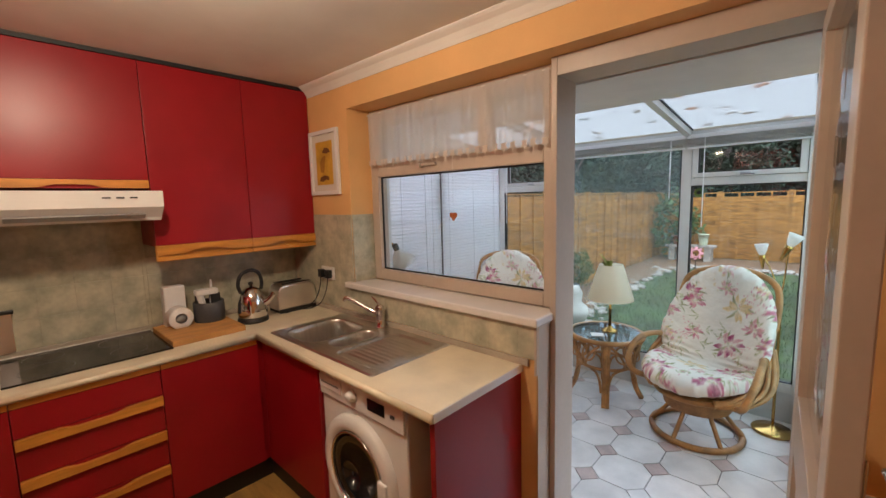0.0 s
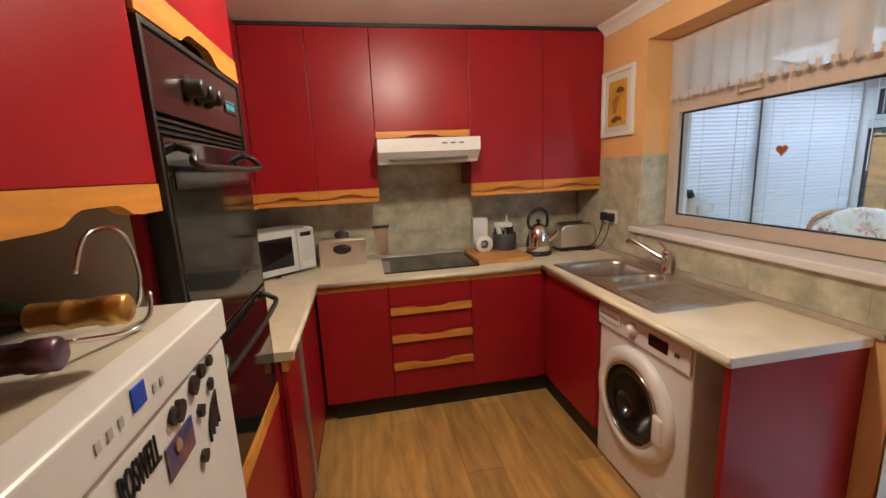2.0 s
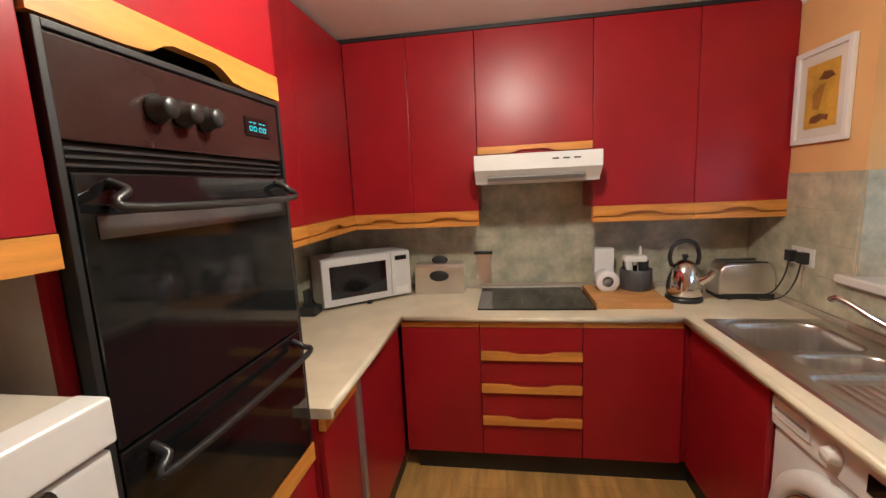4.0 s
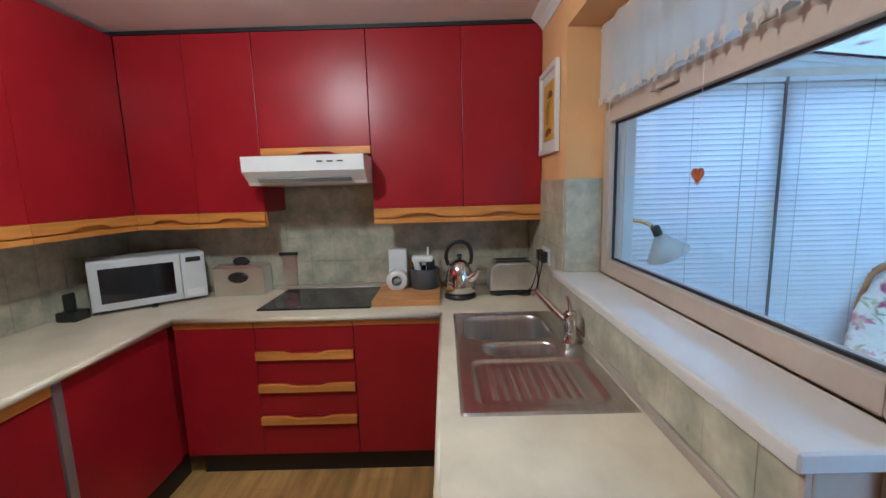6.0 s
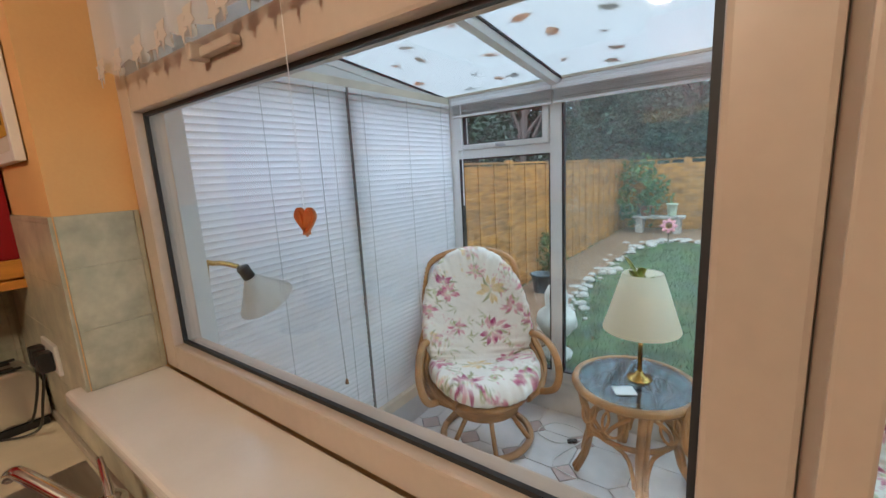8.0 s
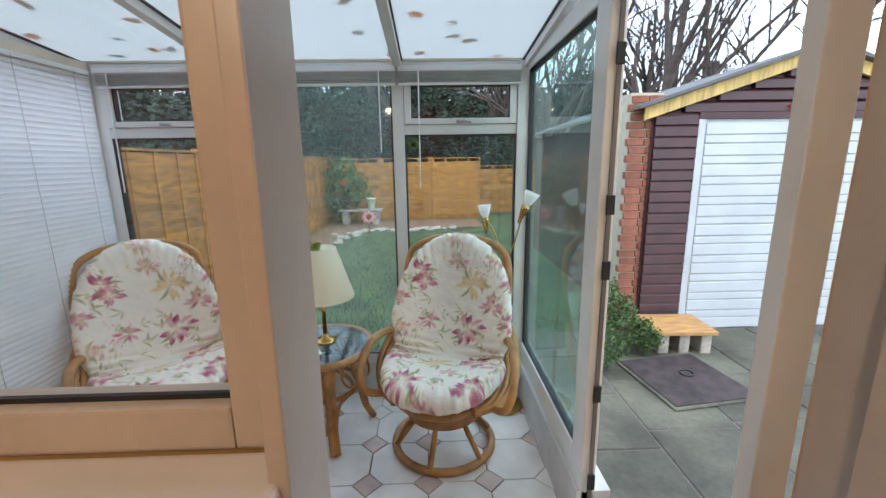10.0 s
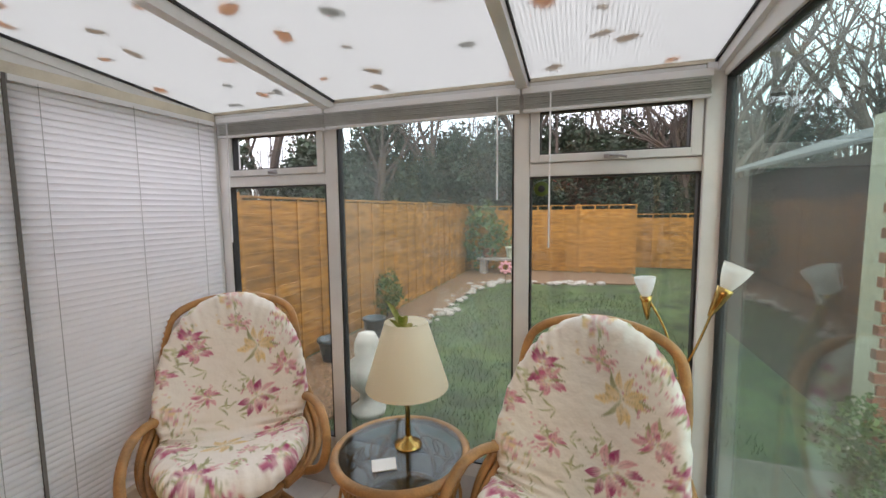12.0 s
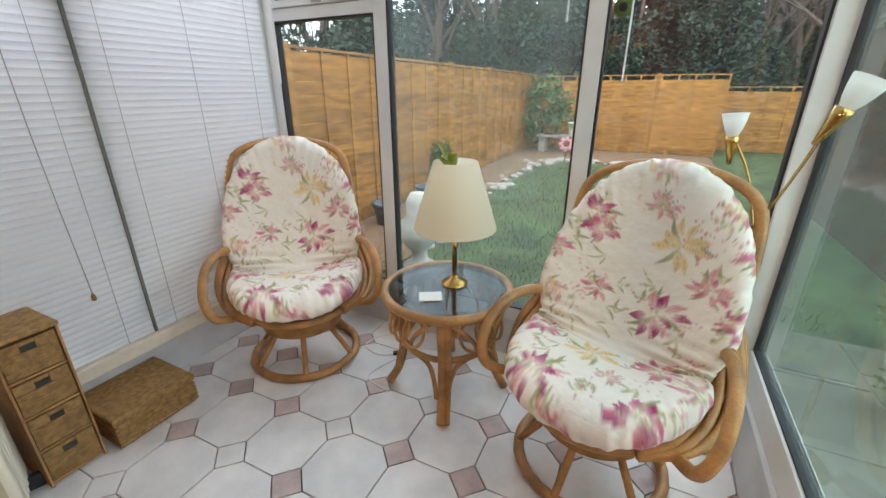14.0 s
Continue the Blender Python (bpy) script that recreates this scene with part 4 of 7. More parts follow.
def printed(u, v):
    """The colour of the cover's print at flat places u, v in metres: lilies, small sprays, stems and leaves on cream."""
    rf_ = random.Random(17)
    out = np.tile(CREAM, (len(u), 1))

    def lay(share, colour):
        out[:] = out + (np.clip(share, 0, 1) * 0.94)[:, None] * (colour - out)

    def petal(cx, cy, ang, length, width, colour, tip):
        a, b = (u - cx) * math.cos(ang) + (v - cy) * math.sin(ang), (v - cy) * math.cos(ang) - (u - cx) * math.sin(ang)
        b = b - 0.10 * length * np.sin(a / length * 3.1)
        t = np.clip(a / length, 0, 1)
        wide = width * np.sin(np.pi * t ** 0.75) ** 0.9 + 1e-5
        inside = np.clip((wide - np.abs(b)) / 0.003 + 0.5, 0, 1) * (a > 0) * (a < length)
        vein = np.clip(1 - np.abs(b) / (0.16 * wide + 0.0008), 0, 1) * 0.35
        pale = 0.45 * CREAM + 0.55 * tip
        deep = np.clip(t * 1.9 - 0.1 + 0.35 * np.sin(b * 900) * t, 0, 1)[:, None]
        mixed = pale[None, :] * (1 - deep) + colour[None, :] * deep
        mixed = mixed * (1 - vein[:, None])
        out[:] = out + (inside * 0.90)[:, None] * (mixed - out)

    for k in range(95):
        cx, cy, a = rf_.uniform(-0.42, 0.42), rf_.uniform(-0.75, 0.75), rf_.uniform(0, 6.28)
        for q in range(rf_.choice((2, 3))):
            petal(cx, cy, a + q * 0.9, rf_.uniform(0.035, 0.085), rf_.uniform(0.003, 0.008), OLIVE * 1.3 if k % 3 else OLIVE, OLIVE * 1.9)
    for k in range(46):
        cx, cy = rf_.uniform(-0.40, 0.40), rf_.uniform(-0.72, 0.72)
        tone = rf_.choice((BLUSH, ROSE, BLUSH, OCHRE))
        for q in range(9):
            x, y = cx + rf_.gauss(0, 0.022), cy + rf_.gauss(0, 0.030)
            lay(np.clip((0.0065 - np.hypot(u - x, v - y)) / 0.003, 0, 1) * 0.8, tone)
    lilies = ((-0.19, 0.40, 0.085, MAGENTA, ROSE), (-0.17, 0.33, 0.07, ROSE, BLUSH), (0.11, 0.33, 0.10, OCHRE, OCHRE * 1.1), (0.02, 0.47, 0.06, BLUSH, BLUSH), (0.23, 0.20, 0.07, BLUSH, ROSE), (0.10, 0.04, 0.105, MAGENTA, BLUSH),
              (-0.12, 0.08, 0.06, BLUSH, ROSE), (0.33, 0.10, 0.07, MAGENTA, ROSE), (-0.31, 0.02, 0.07, OCHRE, BLUSH), (-0.27, -0.27, 0.085, ROSE, ROSE), (-0.04, -0.28, 0.10, OCHRE, OCHRE * 1.1), (0.17, -0.22, 0.09, ROSE, BLUSH),
              (0.30, -0.32, 0.08, BLUSH, ROSE), (-0.13, -0.52, 0.105, MAGENTA, BLUSH), (0.19, -0.52, 0.09, MAGENTA, ROSE), (0.06, -0.40, 0.05, BLUSH, BLUSH), (-0.30, -0.46, 0.06, BLUSH, OCHRE), (0.24, 0.50, 0.07, ROSE, OCHRE), (0.0, 0.62, 0.07, OCHRE, BLUSH), (-0.30, 0.22, 0.06, ROSE, BLUSH), (0.33, 0.36, 0.07, ROSE, ROSE), (0.0, -0.66, 0.08, ROSE, BLUSH))
    for cx, cy, size, colour, tip in lilies:
        turn = rf_.uniform(0, 6.28)
        for q in range(3):
            petal(cx, cy, turn + 2.1 * q + 0.5, size * 1.15, size * 0.10, OLIVE, OLIVE * 1.6)
        for q in range(11):
            a, near = turn + 0.57 * q + rf_.gauss(0, 0.2), size * rf_.uniform(0.0, 0.45)
            petal(cx + near * math.cos(a), cy + near * math.sin(a), a + rf_.gauss(0, 0.35), size * rf_.uniform(0.5, 0.95), size * rf_.uniform(0.09, 0.19), colour if q % 3 else tip, tip)
        for q in range(5):
            a = turn + 1.25 * q
            lay(np.clip((0.006 - np.hypot(u - cx - 0.22 * size * math.cos(a), v - cy - 0.22 * size * math.sin(a))) / 0.003, 0, 1) * 0.7, OCHRE)
    return out


def shell_cover():
    """One cover for seat and back: a long rounded pad, gathered round its edge, bent along the chair's profile and dished across. Returns the mesh data."""
    rx, ry, thick, seg = 0.345, 0.655, 0.11, 400
    prof = [(k / 60 * 0.84, 0.5) for k in range(1, 61)] + [(0.87, 0.485), (0.90, 0.46), (0.925, 0.43), (0.95, 0.37), (0.97, 0.29), (0.985, 0.18), (0.995, 0.05), (1.0, -0.1), (0.985, -0.32), (0.93, -0.48), (0.7, -0.5), (0.3, -0.5)]
    line = spline([(0, a, b) for a, b in ((-0.335, 0.405), (-0.27, 0.450), (-0.12, 0.458), (0.04, 0.44), (0.12, 0.465), (0.18, 0.56), (0.25, 0.72), (0.31, 0.92), (0.35, 1.08), (0.37, 1.17))], 6)
    acc = [0.0]
    for a, b in zip(line, line[1:]):
        acc.append(acc[-1] + (b - a).length)
    total, vs, flat = acc[-1], [], []
    for r_, h in [(0.0, 0.5)] + prof:
        for i in range(seg if r_ else 1):
            a = 2 * math.pi * i / seg
            c, sn = math.cos(a), math.sin(a)
            e = 0.76 + 0.16 * max(0.0, sn)
            c, sn = math.copysign(abs(c) ** e, c), math.copysign(abs(sn) ** e, sn)
            edge = max(0.0, (r_ - 0.60) / 0.40)
            pk = 0.020 * edge ** 1.3 * (math.sin(a * 31 + 3 * math.sin(a * 3)) * 0.5 + math.sin(a * 53 + 4 * math.sin(a * 2)) * 0.35 + 0.8 * noise.noise(Vector((c * 9, sn * 9, 4))))
            x, y = rx * r_ * c * (1 + 0.45 * pk), ry * r_ * sn * (1 + 0.45 * pk)
            hh = thick * h - 0.012 * (1 - r_ * r_) * (h > 0) + 2.2 * pk * thick * (1 if h > 0.2 else 0.3) + 0.007 * noise.noise(Vector((x * 6, y * 6, 9))) * (h > 0.2)
            flat.append((x, y))
            q = y / ry
            # a waist where the seat meets the back, pinched into folds at the sides
            pinch = math.exp(-((q + 0.20) / 0.13) ** 2)
            x *= (1 + 0.03 * q * q) * (1 - 0.10 * pinch * abs(x / rx) ** 2)
            s_ = max(0, min(total, (q * 0.5 + 0.5) * total))
            k = min(max(k for k in range(len(acc)) if acc[k] <= s_ + 1e-9), len(line) - 2)
            t = (s_ - acc[k]) / (acc[k + 1] - acc[k])
            p = line[k].lerp(line[k + 1], t)
            d0 = (line[k + 1] - line[max(0, k - 1)]).normalized()
            d1 = (line[min(k + 2, len(line) - 1)] - line[k]).normalized()
            d = d0.lerp(d1, t).normalized()
            fold = pinch * abs(x / rx) ** 1.5 * (0.026 * math.sin(y * 120 + x * 10) + 0.016 * math.sin(y * 71 - x * 30))
            lift = 0.075 * (x / rx) ** 2 * (0.35 + 0.65 * math.exp(-((q - 0.15) / 0.5) ** 2)) + fold - 0.012 * pinch
            vs.append(Vector((x, p.y, p.z)) + Vector((0, -d.z, d.y)) * (hh + lift))
    fs = [(0, 1 + i, 1 + (i + 1) % seg) for i in range(seg)]
    for k in range(len(prof) - 1):
        o = 1 + k * seg
        fs += [(o + i, o + seg + i, o + seg + (i + 1) % seg, o + (i + 1) % seg) for i in range(seg)]
    o = 1 + (len(prof) - 1) * seg
    fs.append(tuple(o + i for i in reversed(range(seg))))
    me = bpy.data.meshes.new("cushion")
    me.from_pydata([tuple(p) for p in vs], [], fs)
    me.polygons.foreach_set("use_smooth", [True] * len(fs))
    uv = np.array(flat)
    layer = me.color_attributes.new("print", "FLOAT_COLOR", "POINT")
    layer.data.foreach_set("color", np.c_[printed(uv[:, 0], uv[:, 1]), np.ones(len(uv))].ravel())
    me.materials.append(FLORAL)
    return me


COVER = shell_cover()


def rattan_chair(at, rz, label):
    ob = thing("swivel_chair", at, label, "chair", "pair of rattan swivel chairs", rz=rz)
    ob.scale = (1.05, 1.05, 1.0)
    def p(name, bm, m, lab="", smooth=True, parent=None):
        return part(name, bm, m, parent or ob, lab, True, smooth)
    base = p("base_ring", ring(0, 0, 0.022, 0.265, 0.021), CANE, "bent cane floor ring")
    for k in range(6):
        a = 2 * math.pi * (k + 0.5) / 6
        c, s = math.cos(a), math.sin(a)
        p("leg", tube([(0.262 * c, 0.262 * s, 0.035), (0.215 * c, 0.215 * s, 0.10), (0.16 * c, 0.16 * s, 0.18), (0.145 * c, 0.145 * s, 0.235)], 0.014), CANE)
    p("swivel_drum", lathe([(0.185, 0.205), (0.20, 0.215), (0.193, 0.225), (0.203, 0.235), (0.195, 0.247), (0.205, 0.258), (0.197, 0.27), (0.207, 0.282), (0.198, 0.294), (0.195, 0.31), (0.10, 0.315)], 36), CANE, "coiled cane drum")
    p("seat_ring", ring(0, -0.02, 0.335, 0.245, 0.018), CANE)
    p("seat_rod", tube([(-0.23, -0.05, 0.335), (0, -0.05, 0.322), (0.23, -0.05, 0.335)], 0.014), CANE)
    # arms loop from the back shell forwards, down and in under the seat
    for sx in (-1, 1):
        p("arm", tube([(sx * 0.29, 0.17, 0.60), (sx * 0.35, 0.05, 0.625), (sx * 0.385, -0.08, 0.60), (sx * 0.392, -0.18, 0.50), (sx * 0.36, -0.20, 0.395), (sx * 0.29, -0.12, 0.34), (sx * 0.19, -0.04, 0.325)], 0.021), CANE, "bent cane arm")
        p("shell_side", tube([(sx * 0.20, -0.05, 0.335), (sx * 0.29, 0.04, 0.385), (sx * 0.315, 0.14, 0.48), (sx * 0.315, 0.20, 0.60), (sx * 0.31, 0.25, 0.74)], 0.020), CANE, "cane side rail")
        # twisted bundle of canes from the back hoop down round the seat
        path = spline([Vector(q) for q in ((sx * 0.315, 0.23, 0.66), (sx * 0.345, 0.15, 0.52), (sx * 0.345, 0.04, 0.42), (sx * 0.29, -0.10, 0.365), (sx * 0.20, -0.19, 0.345))], 8)
        for j in range(8):
            strand = []
            for i, c in enumerate(path):
                u = i / (len(path) - 1)
                rr = 0.016 + 0.026 * math.sin(math.pi * min(1, u * 1.1)) ** 1.2
                an = 2 * math.pi * j / 8 + sx * 3.2 * u
                d = (path[min(len(path) - 1, i + 1)] - path[max(0, i - 1)]).normalized()
                e1 = d.cross(Vector((0, 0, 1))).normalized()
                strand.append(c + rr * (math.cos(an) * e1 + math.sin(an) * e1.cross(d)))
            p("split_cane", tube(strand, 0.0135, 6, smooth_path=False), CANE)
        p("arm_binding", tube([(sx * 0.335, 0.10, 0.617), (sx * 0.318, 0.13, 0.61)], 0.026, smooth_path=False), CANE)
    back = [(-0.31, 0.25, 0.74), (-0.31, 0.31, 0.90), (-0.28, 0.355, 1.05), (-0.17, 0.390, 1.12), (0.0, 0.40, 1.145), (0.17, 0.390, 1.12), (0.28, 0.355, 1.05), (0.31, 0.31, 0.90), (0.31, 0.25, 0.74)]
    p("back_hoop", tube(back, 0.020), CANE, "bent cane back hoop")
    for u in (-0.14, 0.0, 0.14):
        p("back_rod", tube([(u, 0.12, 0.36), (u, 0.24, 0.55), (u, 0.335, 0.85), (u * 0.9, 0.38, 1.14)], 0.010), CANE)
    cover = new("cushion", COVER)
    cover.parent = ob
    tagged(cover, "gathered floral cotton cover over seat and back")
    return ob


rattan_chair((0.73, 1.83, CF), 42, "cane swivel chair with pink floral cover beside the blinds")
rattan_chair((2.29, 1.77, CF), -17, "cane swivel chair with pink floral cover beside the misted side pane")

# ---- round cane table ----
tb = thing("side_table", (1.578, 1.925, CF), "round cane side table with a smoked glass top", "table")
tb.scale = (1.05, 1.05, 1.0)
TZ = 0.565
part("rim", ring(0, 0, TZ - 0.02, 0.275, 0.021, n=36), CANE, tb, "bent cane rim", True, True)
part("glass_top", lathe([(0.262, TZ - 0.012), (0.262, TZ - 0.004)], 40), glass_mat("smoked_table_glass", (0.50, 0.54, 0.56), fog=0.05, gloss=0.9), tb, "smoked glass", True)
part("lower_ring", ring(0, 0, 0.30, 0.20, 0.014, n=32), CANE, tb, "", True, True)
for k in range(4):
    a = math.pi / 2 * k + 0.35
    c, s = math.cos(a), math.sin(a)
    part("leg", tube([(0.262 * c, 0.262 * s, TZ - 0.02), (0.235 * c, 0.235 * s, 0.42), (0.205 * c, 0.205 * s, 0.28), (0.225 * c, 0.225 * s, 0.12), (0.275 * c, 0.275 * s, 0.012)], 0.020), CANE, tb, "", True, True)
    part("leg_cane", tube([(0.262 * c - 0.03 * s, 0.262 * s + 0.03 * c, TZ - 0.03), (0.232 * c - 0.024 * s, 0.232 * s + 0.024 * c, 0.42), (0.207 * c - 0.026 * s, 0.207 * s + 0.026 * c, 0.28), (0.228 * c - 0.024 * s, 0.228 * s + 0.024 * c, 0.12), (0.272 * c - 0.024 * s, 0.272 * s + 0.024 * c, 0.012)], 0.015), CANE, tb, "", True, True)
    for sgn in (-1, 1):
        b1, b2 = a + sgn * 0.55, a + sgn * 0.16
        part("brace", tube([(0.20 * math.cos(b1), 0.20 * math.sin(b1), 0.292), (0.202 * math.cos(a + sgn * 0.3), 0.202 * math.sin(a + sgn * 0.3), 0.265), (0.222 * math.cos(b2), 0.222 * math.sin(b2), 0.205), (0.238 * math.cos(a + sgn * 0.1), 0.238 * math.sin(a + sgn * 0.1), 0.12)], 0.010), CANE, tb, "", True, True)
    a2 = a + math.pi / 4
    for sgn in (-1, 1):
        pts = []
        for j in range(5):
            t = j / 4
            aa = a2 + sgn * (0.62 * (1 - t) ** 1.4)
            rr = 0.265 - 0.065 * t
            pts.append((rr * math.cos(aa), rr * math.sin(aa), TZ - 0.05 - 0.22 * t))
        part("scroll", tube(pts, 0.010), CANE, tb, "", True, True)
    for q in (-0.28, 0.0, 0.28):
        aa = a2 + q
        cc, ss = math.cos(aa), math.sin(aa)
        loop = [((0.245 - 0.02 * math.cos(t)) * cc - 0.05 * math.sin(t) * ss, (0.245 - 0.02 * math.cos(t)) * ss + 0.05 * math.sin(t) * cc, 0.44 + 0.06 * math.cos(t)) for t in [2 * math.pi * i / 10 for i in range(10)]]
        part("loop", tube(loop, 0.007, 6, 2, True), CANE, tb, "", True, True)

LZ = CF + TZ
tl_ = thing("table_lamp", (1.597, 1.96, LZ - 0.004), "brass table lamp with a cream shade on the cane table", "lamp")
part("base", lathe([(0.062, 0), (0.062, 0.008), (0.045, 0.014), (0.04, 0.02), (0.025, 0.026), (0.018, 0.04), (0.012, 0.045)], 24), BRASS, tl_, "", True, True)
part("stem", lathe([(0.012, 0.045), (0.011, 0.18), (0.013, 0.185), (0.013, 0.20), (0.009, 0.205), (0.009, 0.36)], 14), BRASS, tl_, "", True, True)
shd = lathe([(0.183, 0.275), (0.185, 0.279), (0.096, 0.566), (0.094, 0.570)], 40, cap=False)
part("shade", shd, SHADE, tl_, "cream cone shade", True, True)
part("shade_fitting", merge(boxes([(-0.094, 0.094, -0.002, 0.002, 0.535, 0.539)]), lathe([(0.018, 0.36), (0.018, 0.42), (0.012, 0.425)], 12)), BRASS, tl_, "", True)

sprig = thing("artificial_flower", (1.582, 1.96, LZ + 0.50), "green lily sprig standing in the lamp shade", "flower")


def leaf_blade(length, width, bend):
    bm = bmesh.new()
    n = 7
    rows = []
    for i in range(n + 1):
        t = i / n
        w = width * math.sin(math.pi * min(1, t * 0.93 + 0.07)) ** 0.8
        y, z = length * (t - 0.25 * bend * t * t), length * (0.75 * t - bend * t * t)
        rows.append([bm.verts.new((-w, y, z + 0.25 * w)), bm.verts.new((0, y, z)), bm.verts.new((w, y, z + 0.25 * w))])
    for a, b in zip(rows, rows[1:]):
        for j in range(2):
            bm.faces.new((a[j], a[j + 1], b[j + 1], b[j]))
    bmesh.ops.solidify(bm, geom=bm.faces[:], thickness=0.0015)
    return bm


SPRIG = mat("lily_leaf", (0.24, 0.30, 0.05), 0.5, var=0.5, scale=14, col2=(0.60, 0.55, 0.20))
for k in range(7):
    part("leaf", moved(leaf_blade(0.105 + 0.035 * (k % 3), 0.022, 0.35 + 0.3 * (k % 2)), pose(0, 0, -0.01 + 0.004 * k, 18 * (k % 3), 0, k * 41)), SPRIG, sprig, "", True, True)
card = thing("note_card", (1.56, 1.79, LZ), "white note card lying on the glass table top", "card")
part("sheet", moved(box(-0.05, 0.05, -0.04, 0.04, -0.003, 0.002, 0.0006), pose(0, 0, 0, 0, 0, 30)), WHITE, card, "", True)

# ---- floor lamp with two tulip heads ----
fl = thing("floor_lamp", (2.70, 2.115, CF), "brass floor lamp with two white tulip glass shades", "lamp")
part("base", lathe([(0.12, 0), (0.125, 0.012), (0.115, 0.022), (0.05, 0.032), (0.015, 0.05)], 32), BRASS, fl, "", True, True)
part("pole", tube([(0, 0, 0.03), (0, 0, 0.7), (-0.005, -0.005, 0.95)], 0.010), BRASS, fl, "", True, True)
tulip = [(0.011, 0.0), (0.018, 0.012), (0.027, 0.032), (0.035, 0.058), (0.041, 0.085), (0.037, 0.083), (0.026, 0.045)]
for bx, by, bz, lean, az in ((-0.125, 0.05, 1.25, 12, 100), (0.035, -0.335, 1.36, 24, 220)):
    part("stem", tube([(-0.005, -0.005, 0.95), (bx * 0.45, by * 0.45, 1.13), (bx * 0.95, by * 0.95, bz)], 0.0045), BRASS, fl, "", True, True)
    m = Matrix.Translation((bx, by, bz)) @ pose(0, 0, 0, 0, lean * (1 if bx > 0 else -0.4), 0)
    part("cup", moved(lathe([(0.006, -0.09), (0.012, -0.06), (0.02, -0.015), (0.024, 0.008)], 16), m), BRASS, fl, "brass cup", True, True)
    part("shade", moved(lathe(tulip, 24), m), OPAL, fl, "white tulip glass", True, True)

# ---- reading lamp, heater, basket, drawer tower ----
rd = thing("reading_lamp", (0.50, 0.40, CF), "brass floor reading lamp with a white glass cone shade", "lamp")
part("base", lathe([(0.12, 0), (0.12, 0.01), (0.03, 0.025), (0.012, 0.04)], 28), BRASS, rd, "", True, True)
part("pole", tube([(0, 0, 0.03), (0, 0, 0.8), (0.0, 0.0, 1.355), (0.01, 0.03, 1.41), (0.03, 0.10, 1.385)], 0.009), BRASS, rd, "", True, True)
mrd = Matrix.Translation((0.035, 0.11, 1.38)) @ pose(0, 0, 0, 28, 0, 0)
part("socket", moved(lathe([(0.014, -0.05), (0.022, -0.045), (0.022, 0.0), (0.014, 0.004)], 14), mrd), PLASTICBLK, rd, "", True, True)
cone = lathe([(0.02, -0.045), (0.052, -0.09), (0.105, -0.16)], 28, cap=False)
bmesh.ops.solidify(cone, geom=cone.faces[:], thickness=0.004)
part("shade", moved(cone, mrd), OPAL, rd, "white opal cone shade", True, True)

ht = thing("electric_heater", (0.54, 0.585, CF), "cream oil-filled electric radiator standing on the tiles", "heater", rz=-18)
IVORY = mat("ivory_enamel", (0.68, 0.63, 0.50), 0.35, var=0.06)
for k in range(6):
    part("fin", box(-0.19 + k * 0.042, -0.166 + k * 0.042, -0.075, 0.075, 0.06, 0.41, 0.011, seg=3), IVORY, ht, "", True, True)
part("spine", tube([(-0.19, 0, 0.36), (0.07, 0, 0.36)], 0.016, 8, smooth_path=False), IVORY, ht, "", True, True)
part("control_box", box(0.075, 0.155, -0.085, 0.085, 0.035, 0.425, 0.024, seg=3), IVORY, ht, "", True, True)
BEIGE = mat("beige_plastic", (0.50, 0.44, 0.29), 0.45, var=0.08)
part("control_plate", box(0.1555, 0.158, -0.062, 0.062, 0.16, 0.385, 0.0012), BEIGE, ht, "beige control plate", True)
part("vent_slots", boxes([(0.118, 0.150, -0.064 + 0.0125 * i, -0.058 + 0.0125 * i, 0.4225, 0.4262) for i in range(11)]), PLASTICBLK, ht, "", True)
part("printed_line", boxes([(0.1582, 0.1588, -0.05, 0.05 - 0.01 * i, 0.36 - 0.014 * i, 0.363 - 0.014 * i) for i in range(3)]), mat("brown_print", (0.20, 0.15, 0.08), 0.6), ht, "", True)
part("dial", moved(lathe([(0.036, 0), (0.036, 0.010), (0.030, 0.016), (0.026, 0.017)], 28), Matrix.Translation((0.158, 0.0, 0.255)) @ pose(0, 0, 0, 0, 90, 0)), IVORY, ht, "ivory round dial", True, True)
part("dial_ring", moved(ring(0, 0, 0, 0.041, 0.002, 6, 32), Matrix.Translation((0.1585, 0.0, 0.255)) @ pose(0, 0, 0, 0, 90, 0)), CHROME, ht, "silver dial ring", True, True)
part("switch", box(0.158, 0.163, -0.018, 0.018, 0.178, 0.202, 0.002), GREYPOT, ht, "grey rocker switch", True)
part("foot", boxes([(-0.16, -0.13, -0.11, 0.11, 0.0, 0.059), (0.10, 0.13, -0.11, 0.11, 0.0, 0.034)], 0.008), PLASTICBLK, ht, "", True)

